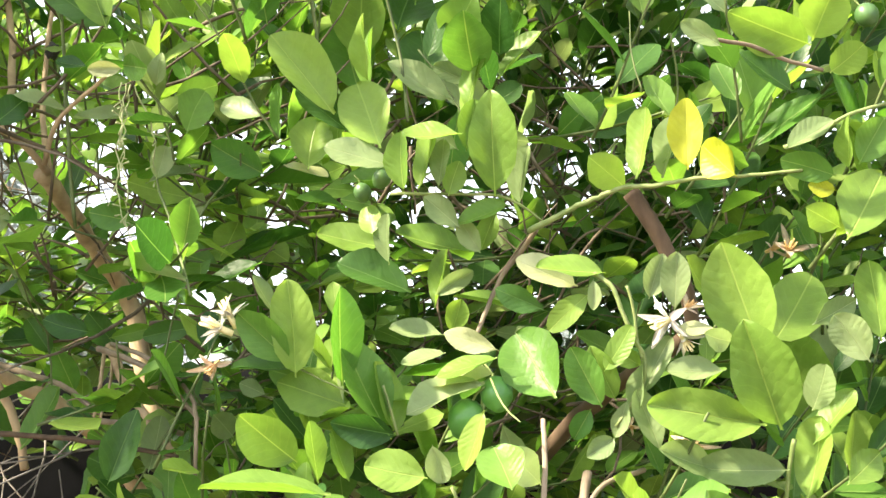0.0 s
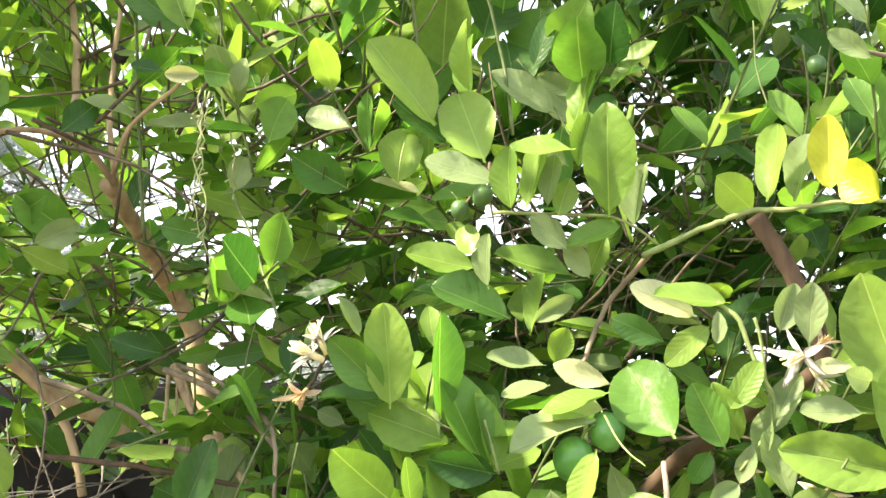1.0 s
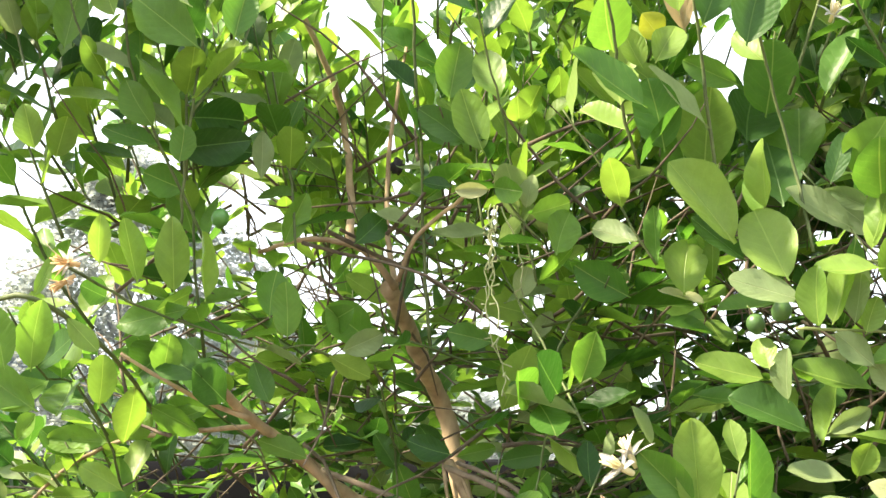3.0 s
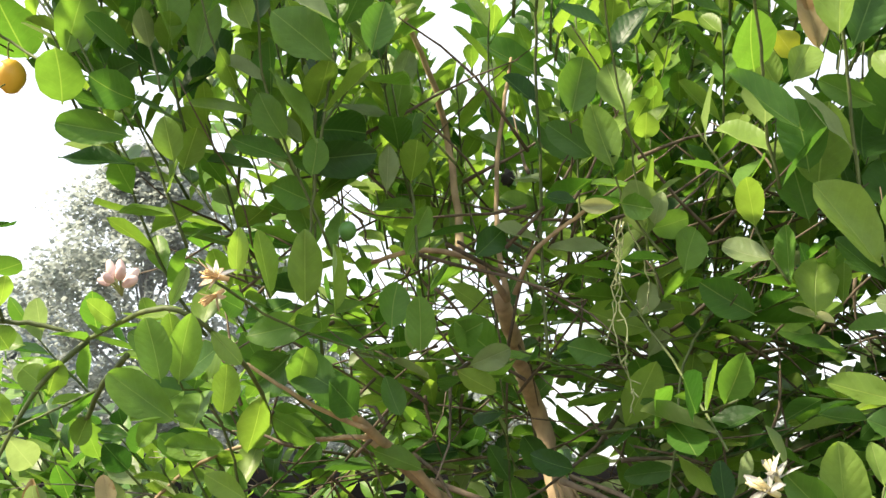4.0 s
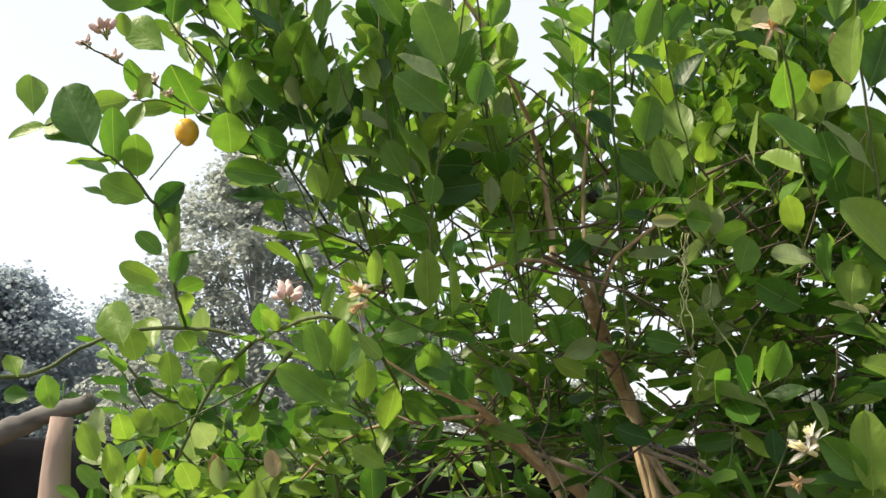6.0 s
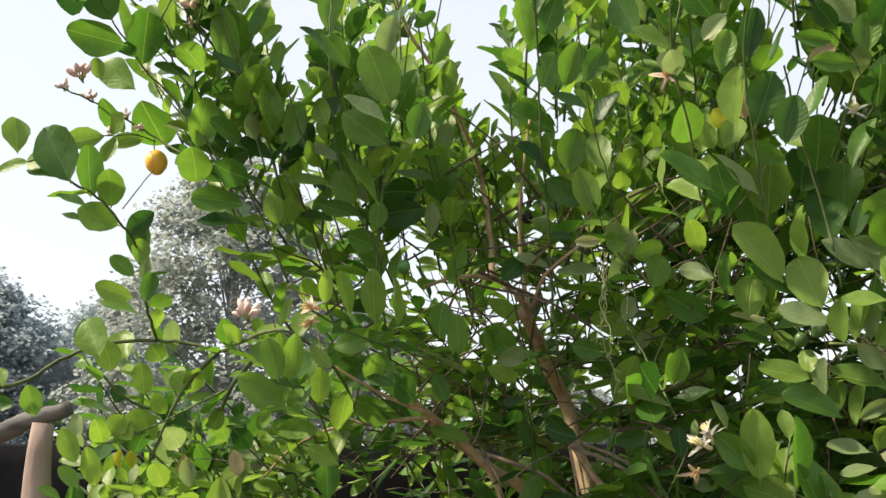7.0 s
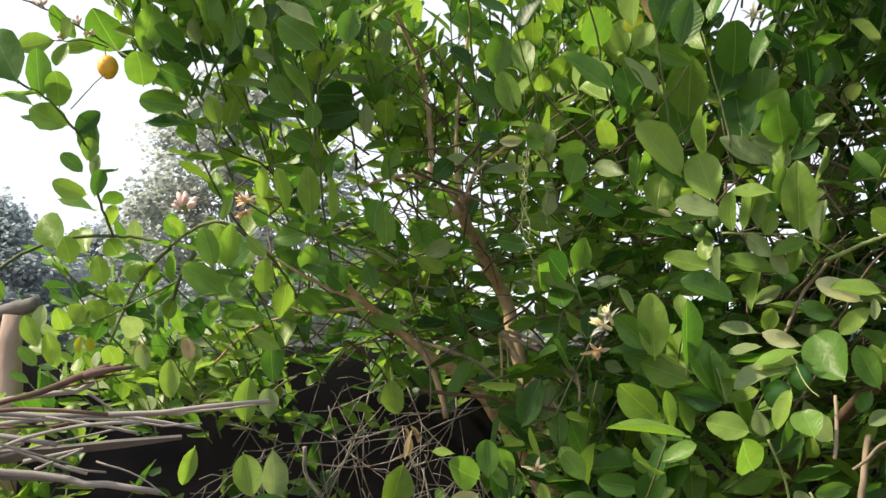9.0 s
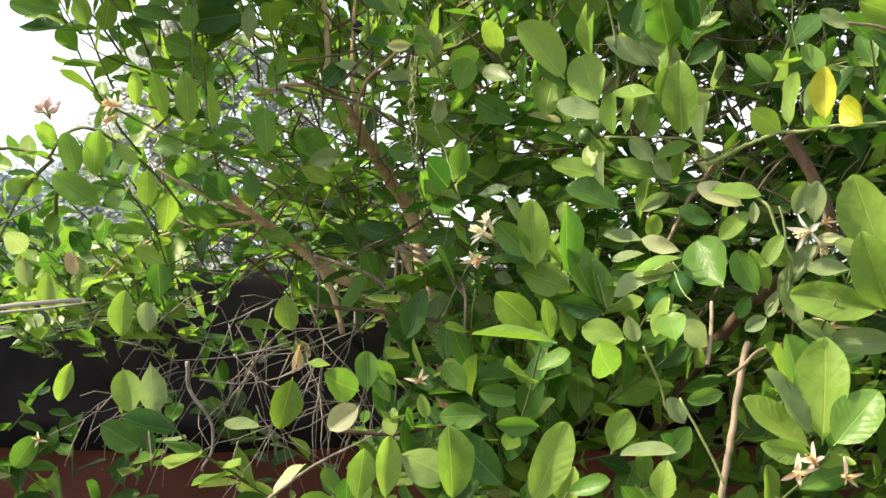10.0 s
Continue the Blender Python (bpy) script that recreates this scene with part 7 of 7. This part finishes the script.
# fine twigs through the crown
web = Bulk()
for i in range(620):
    x, y, z = rng.uniform(-0.10, 1.2), rng.uniform(1.36, 2.0), rng.uniform(1.42, 2.0)
    if x < 0.40 and z < 1.60:
        continue
    d = Vector((rng.uniform(-1, 1), rng.uniform(-0.6, 0.6), rng.uniform(-0.5, 1.0))).normalized()
    p = Vector((x, y, z))
    n, ln = 5, rng.uniform(0.08, 0.30)
    line = [p.copy()]
    for k in range(n):
        d = (d + Vector((rng.uniform(-1, 1), rng.uniform(-1, 1), rng.uniform(-1, 1))) * 0.22).normalized()
        p = p + d * ln / n
        line.append(p.copy())
    web.twig(line, rng.uniform(0.0012, 0.003), 0.0007, 5)
web.close(tree, mat=TWIG_BROWN)

# dry leafless twigs hanging in the hollow under the crown
dry = Bulk()
for i in range(60):
    p = Vector((rng.uniform(-0.10, 0.30), rng.uniform(1.42, 1.75), rng.uniform(1.36, 1.60)))
    d = Vector((rng.uniform(-1.0, 0.5), rng.uniform(-0.6, 0.2), rng.uniform(-0.9, 0.25))).normalized()
    n, ln = 6, rng.uniform(0.12, 0.34)
    line = [p.copy()]
    for k in range(n):
        d = (d + Vector((rng.uniform(-1, 1), rng.uniform(-1, 1), rng.uniform(-1, 0.8))) * 0.34).normalized()
        p = p + d * ln / n
        line.append(p.copy())
        if k in (1, 3) and rng.random() < 0.7:
            e = (d + Vector((rng.uniform(-1, 1), rng.uniform(-1, 1), rng.uniform(-1, 1))) * 0.8).normalized()
            dry.twig([p.copy(), p + e * ln * 0.2, p + e * ln * 0.35 + Vector((0, 0, -0.01))], 0.001, 0.0006, 4)
    dry.twig(line, rng.uniform(0.0007, 0.0016), 0.0005, 5)
dry.close(tree, mat=TWIG_DRY)


# a withered string of old flower stalks caught on a leaf
def withered_string():
    rng = random.Random(21)
    vs, fs = [], []
    for k in range(4):
        p, line = Vector((0.332 + 0.004 * k, 1.283 + 0.003 * k, 1.868)), []
        for i in range(24 - 4 * k):
            line.append(p.copy())
            p = p + Vector((rng.uniform(-1, 1) * 0.0045 + 0.0004, rng.uniform(-1, 1) * 0.003, -0.0085))
            if rng.random() < 0.55:
                e = Vector((rng.uniform(-1, 1), rng.uniform(-1, 1), rng.uniform(-1.2, 0.2))).normalized() * rng.uniform(0.005, 0.013)
                tube_into(vs, fs, [p, p + e * 0.6, p + e], 0.0005, 0.0011, 4)
        tube_into(vs, fs, line, 0.0009, 0.0005, 5, 0.3, rng)
    ob = attach(new("withered_string", mesh_of("withered_string", vs, fs, STRING)), tree)
    return tagged(ob, "pale withered string of old flower stalks")


withered_string()


def shrivelled_fruit(place, size):
    bm = bmesh.new()
    bmesh.ops.create_icosphere(bm, subdivisions=3, radius=size * 0.5)
    for v in bm.verts:
        v.co.z *= 1.25
        v.co *= 1 + 0.5 * noise.noise(v.co * (4 / size))
        v.co += Vector(place)
    ob = attach(part("fruit", bm, SHRIVEL), tree)
    return tagged(ob, "small black shrivelled fruit")


shrivelled_fruit((0.240, 1.462, 1.962), 0.016)


# ---- wooden post and log by the wall ----
def post():
    t = thing("wooden_post", (-0.56, 1.61, 0.0), "weathered pinkish wooden post with a cut top", "post")
    branch("post_stem", t, [(-0.62, 1.68, -0.1), (-0.590, 1.64, 0.75), (-0.565, 1.61, 1.40), (-0.553, 1.60, 1.652)], 0.050, 0.0175, POST, 15, 14, 0.015)
    return t


def log():
    t = thing("log", (-0.9, 1.72, 0.0), "grey weathered pole leaning across the post", "log")
    branch("pole", t, [(-1.65, 1.85, -0.05), (-1.10, 1.74, 1.05), (-0.80, 1.68, 1.555), (-0.663, 1.65, 1.632), (-0.60, 1.645, 1.658), (-0.525, 1.64, 1.681)], 0.028, 0.0125, LOGWOOD, 30, 12, 0.04)
    return t


post()
log()

# ---- heap of cut sticks ----
heap = thing("stick_heap", (-0.9, 0.55, 0.0), "heap of dry cut sticks and splintered branches on a timber trestle", "firewood")
for x in (-1.05, -0.62):
    for y in (0.42, 0.72):
        branch("leg", heap, [(x, y, -0.05), (x, y, 1.27)], 0.03, 0.028, LOGWOOD, 8, 8)
for y in (0.42, 0.72):
    branch("rail", heap, [(-1.25, y, 1.30), (-0.45, y, 1.30)], 0.03, 0.03, LOGWOOD, 8, 8)


def stick(a, b, r0, r1, seed, mat=None, sag=0.01):
    rng = random.Random(seed)
    a, b = Vector(a), Vector(b)
    m1 = a.lerp(b, 0.35) + Vector((0, rng.uniform(-1, 1) * 0.012, rng.uniform(-1, 1) * sag))
    m2 = a.lerp(b, 0.7) + Vector((0, rng.uniform(-1, 1) * 0.012, rng.uniform(-1, 1) * sag))
    return branch("stick", heap, [tuple(a), tuple(m1), tuple(m2), tuple(b)], r0, r1, mat or STICK, 8, 6, 0.05)


branch("stick", heap, [(-0.630, 0.504, 1.507), (-0.187, 0.646, 1.499), (-0.107, 0.661, 1.497), (-0.039, 0.673, 1.496), (0.022, 0.683, 1.503), (0.084, 0.693, 1.510)], 0.0034, 0.0019, STICK, 7, 6, 0.05)
branch("stick", heap, [(-0.058, 0.702, 1.495), (0.014, 0.714, 1.498), (0.086, 0.725, 1.507)], 0.0020, 0.0008, STICK, 7, 6, 0.05)
branch("stick", heap, [(-0.599, 0.465, 1.415), (-0.162, 0.597, 1.496), (-0.095, 0.608, 1.508), (-0.061, 0.614, 1.513), (-0.036, 0.617, 1.522)], 0.0028, 0.0023, STICK, 7, 6, 0.05)
branch("stick", heap, [(-0.108, 0.596, 1.505), (-0.070, 0.601, 1.516), (-0.042, 0.605, 1.528), (-0.022, 0.608, 1.533)], 0.0019, 0.0038, BARKY, 7, 6, 0.05)
branch("stick", heap, [(-0.040, 0.600, 1.527), (-0.020, 0.603, 1.532), (-0.004, 0.606, 1.534)], 0.0035, 0.0013, BARKY, 7, 6, 0.05)
branch("stick", heap, [(-0.609, 0.469, 1.454), (-0.167, 0.608, 1.487), (-0.117, 0.617, 1.490), (-0.080, 0.624, 1.493)], 0.0023, 0.0019, STICK, 7, 6, 0.05)
branch("stick", heap, [(-0.596, 0.438, 1.523), (-0.157, 0.589, 1.485), (-0.108, 0.599, 1.481), (-0.062, 0.609, 1.475)], 0.0027, 0.0023, STICK, 7, 6, 0.05)
branch("stick", heap, [(-0.124, 0.588, 1.456), (-0.091, 0.592, 1.476), (-0.045, 0.599, 1.488), (0.005, 0.608, 1.492)], 0.0018, 0.0013, STICK, 7, 6, 0.05)
branch("stick", heap, [(-0.117, 0.621, 1.463), (-0.074, 0.628, 1.474), (-0.004, 0.638, 1.490)], 0.0014, 0.0009, STICK, 7, 6, 0.05)
branch("stick", heap, [(-0.605, 0.458, 1.457), (-0.162, 0.601, 1.468), (-0.121, 0.609, 1.469), (-0.091, 0.614, 1.473)], 0.0018, 0.0014, STICK, 7, 6, 0.05)
branch("stick", heap, [(-0.085, 0.583, 1.472), (-0.059, 0.590, 1.461), (-0.032, 0.596, 1.453)], 0.0018, 0.0013, STICK, 7, 6, 0.05)
branch("stick", heap, [(-0.065, 0.578, 1.457), (-0.034, 0.582, 1.471)], 0.0013, 0.0009, STICK, 7, 6, 0.05)
branch("stick", heap, [(-0.040, 0.694, 1.494), (-0.012, 0.700, 1.490), (0.024, 0.707, 1.484)], 0.0025, 0.0010, STICK, 7, 6, 0.05)
branch("stick", heap, [(-0.047, 0.627, 1.515), (-0.028, 0.632, 1.501)], 0.0014, 0.0009, STICK, 7, 6, 0.05)
branch("stick", heap, [(-0.614, 0.478, 1.465), (-0.172, 0.617, 1.496), (-0.112, 0.627, 1.501), (-0.033, 0.643, 1.497)], 0.0020, 0.0017, BARKY, 7, 6, 0.05)
branch("stick", heap, [(-0.070, 0.604, 1.495), (-0.032, 0.612, 1.489), (-0.002, 0.619, 1.483)], 0.0014, 0.0014, STICK, 7, 6, 0.05)
branch("stick", heap, [(-0.533, 0.419, 1.497), (-0.094, 0.566, 1.455), (-0.039, 0.576, 1.449), (-0.007, 0.583, 1.444), (0.025, 0.589, 1.441)], 0.0030, 0.0026, STICK, 7, 6, 0.05)
branch("stick", heap, [(-0.079, 0.589, 1.462), (-0.043, 0.595, 1.470), (-0.036, 0.596, 1.472)], 0.0018, 0.0009, STICK, 7, 6, 0.05)
branch("stick", heap, [(-0.518, 0.439, 1.559), (-0.096, 0.589, 1.431), (-0.064, 0.596, 1.421), (-0.027, 0.604, 1.410)], 0.0018, 0.0013, STICK, 7, 6, 0.05)
branch("stick", heap, [(-0.547, 0.461, 1.520), (-0.105, 0.602, 1.496), (-0.055, 0.612, 1.494), (-0.005, 0.621, 1.491), (0.045, 0.629, 1.489)], 0.0014, 0.0009, STICK, 7, 6, 0.05)
branch("stick", heap, [(-0.556, 0.465, 1.469), (-0.113, 0.602, 1.487), (-0.072, 0.609, 1.489), (-0.047, 0.613, 1.491)], 0.0013, 0.0013, BARKY, 7, 6, 0.05)
branch("stick", heap, [(-0.500, 0.415, 1.599), (-0.078, 0.567, 1.473), (-0.043, 0.574, 1.462), (-0.011, 0.581, 1.455)], 0.0013, 0.0009, STICK, 7, 6, 0.05)
branch("stick", heap, [(-0.038, 0.629, 1.460), (-0.008, 0.635, 1.450), (0.017, 0.641, 1.432)], 0.0009, 0.0005, STICK, 7, 6, 0.05)
branch("stick", heap, [(-0.512, 0.444, 1.297), (-0.082, 0.572, 1.412), (-0.047, 0.578, 1.422), (-0.031, 0.580, 1.430)], 0.0013, 0.0009, STICK, 7, 6, 0.05)
for i in range(26):
    r = random.Random(300 + i)
    y, z = r.uniform(0.46, 0.66), r.uniform(1.335, 1.435)
    stick((r.uniform(-1.2, -0.7), y + r.uniform(-0.08, 0.08), z + r.uniform(-0.04, 0.03)), (r.uniform(-0.16, -0.01), y, z), r.uniform(0.002, 0.004), r.uniform(0.001, 0.0025), 400 + i, r.choice((STICK, BARKY, LOGWOOD, LOGWOOD)))


for i in range(16):
    r = random.Random(700 + i)
    y, z = r.uniform(0.50, 0.70), r.uniform(1.36, 1.47)
    stick((r.uniform(-1.1, -0.6), y + r.uniform(-0.15, 0.10), z + r.uniform(-0.08, 0.06)), (r.uniform(-0.22, -0.04), y, z), r.uniform(0.0035, 0.006), r.uniform(0.002, 0.004), 800 + i, r.choice((BARKY, LOGWOOD, STICK)), 0.022)


for a, b in (((-0.039, 0.609, 1.528), (0.002, 0.605, 1.535)), ((-0.039, 0.614, 1.530), (-0.010, 0.609, 1.538)), ((-0.035, 0.610, 1.526), (-0.002, 0.601, 1.529)), ((-0.046, 0.609, 1.528), (-0.024, 0.613, 1.538)), ((-0.066, 0.614, 1.518), (-0.027, 0.600, 1.523))):
    branch("splinter", heap, [a, b], 0.0016, 0.0004, BARKY, 4, 5, 0.1)


def plank(name, a, b, width, thick, mat):
    """A split board between two points, ragged at its end."""
    a, b = Vector(a), Vector(b)
    y = (b - a).normalized()
    x = y.cross(Vector((0, 0.75, 0.65))).normalized()
    z = x.cross(y)
    rng = random.Random(77)
    bm = bmesh.new()
    n = 14
    rows = []
    for i in range(n + 1):
        w = width * 0.5 * (1 - 0.8 * max(0, i / n - 0.75) / 0.25) * rng.uniform(0.75, 1.1)
        c = a.lerp(b, i / n)
        rows.append([bm.verts.new(c + x * s * w + z * t * thick * 0.5) for s, t in ((-1, -1), (1, -1), (1, 1), (-1, 1))])
    for p, q in zip(rows, rows[1:]):
        for k in range(4):
            bm.faces.new((p[k], p[(k + 1) % 4], q[(k + 1) % 4], q[k]))
    bm.faces.new(rows[0][::-1])
    bm.faces.new(rows[-1])
    ob = part(name, bm, mat, None, "", smooth=False)
    return attach(ob, heap)


plank("board", (-0.70, 0.52, 1.40), (0.018, 0.672, 1.478), 0.017, 0.003, LOGWOOD)
branch("cane", heap, [(-0.091, 0.327, 1.531), (-0.065, 0.348, 1.535), (-0.051, 0.360, 1.533), (-0.041, 0.372, 1.524), (-0.033, 0.374, 1.511), (-0.032, 0.378, 1.484), (-0.032, 0.382, 1.458)], 0.0026, 0.0022, CANE, 30, 10, 0.02, "pale bent cane")
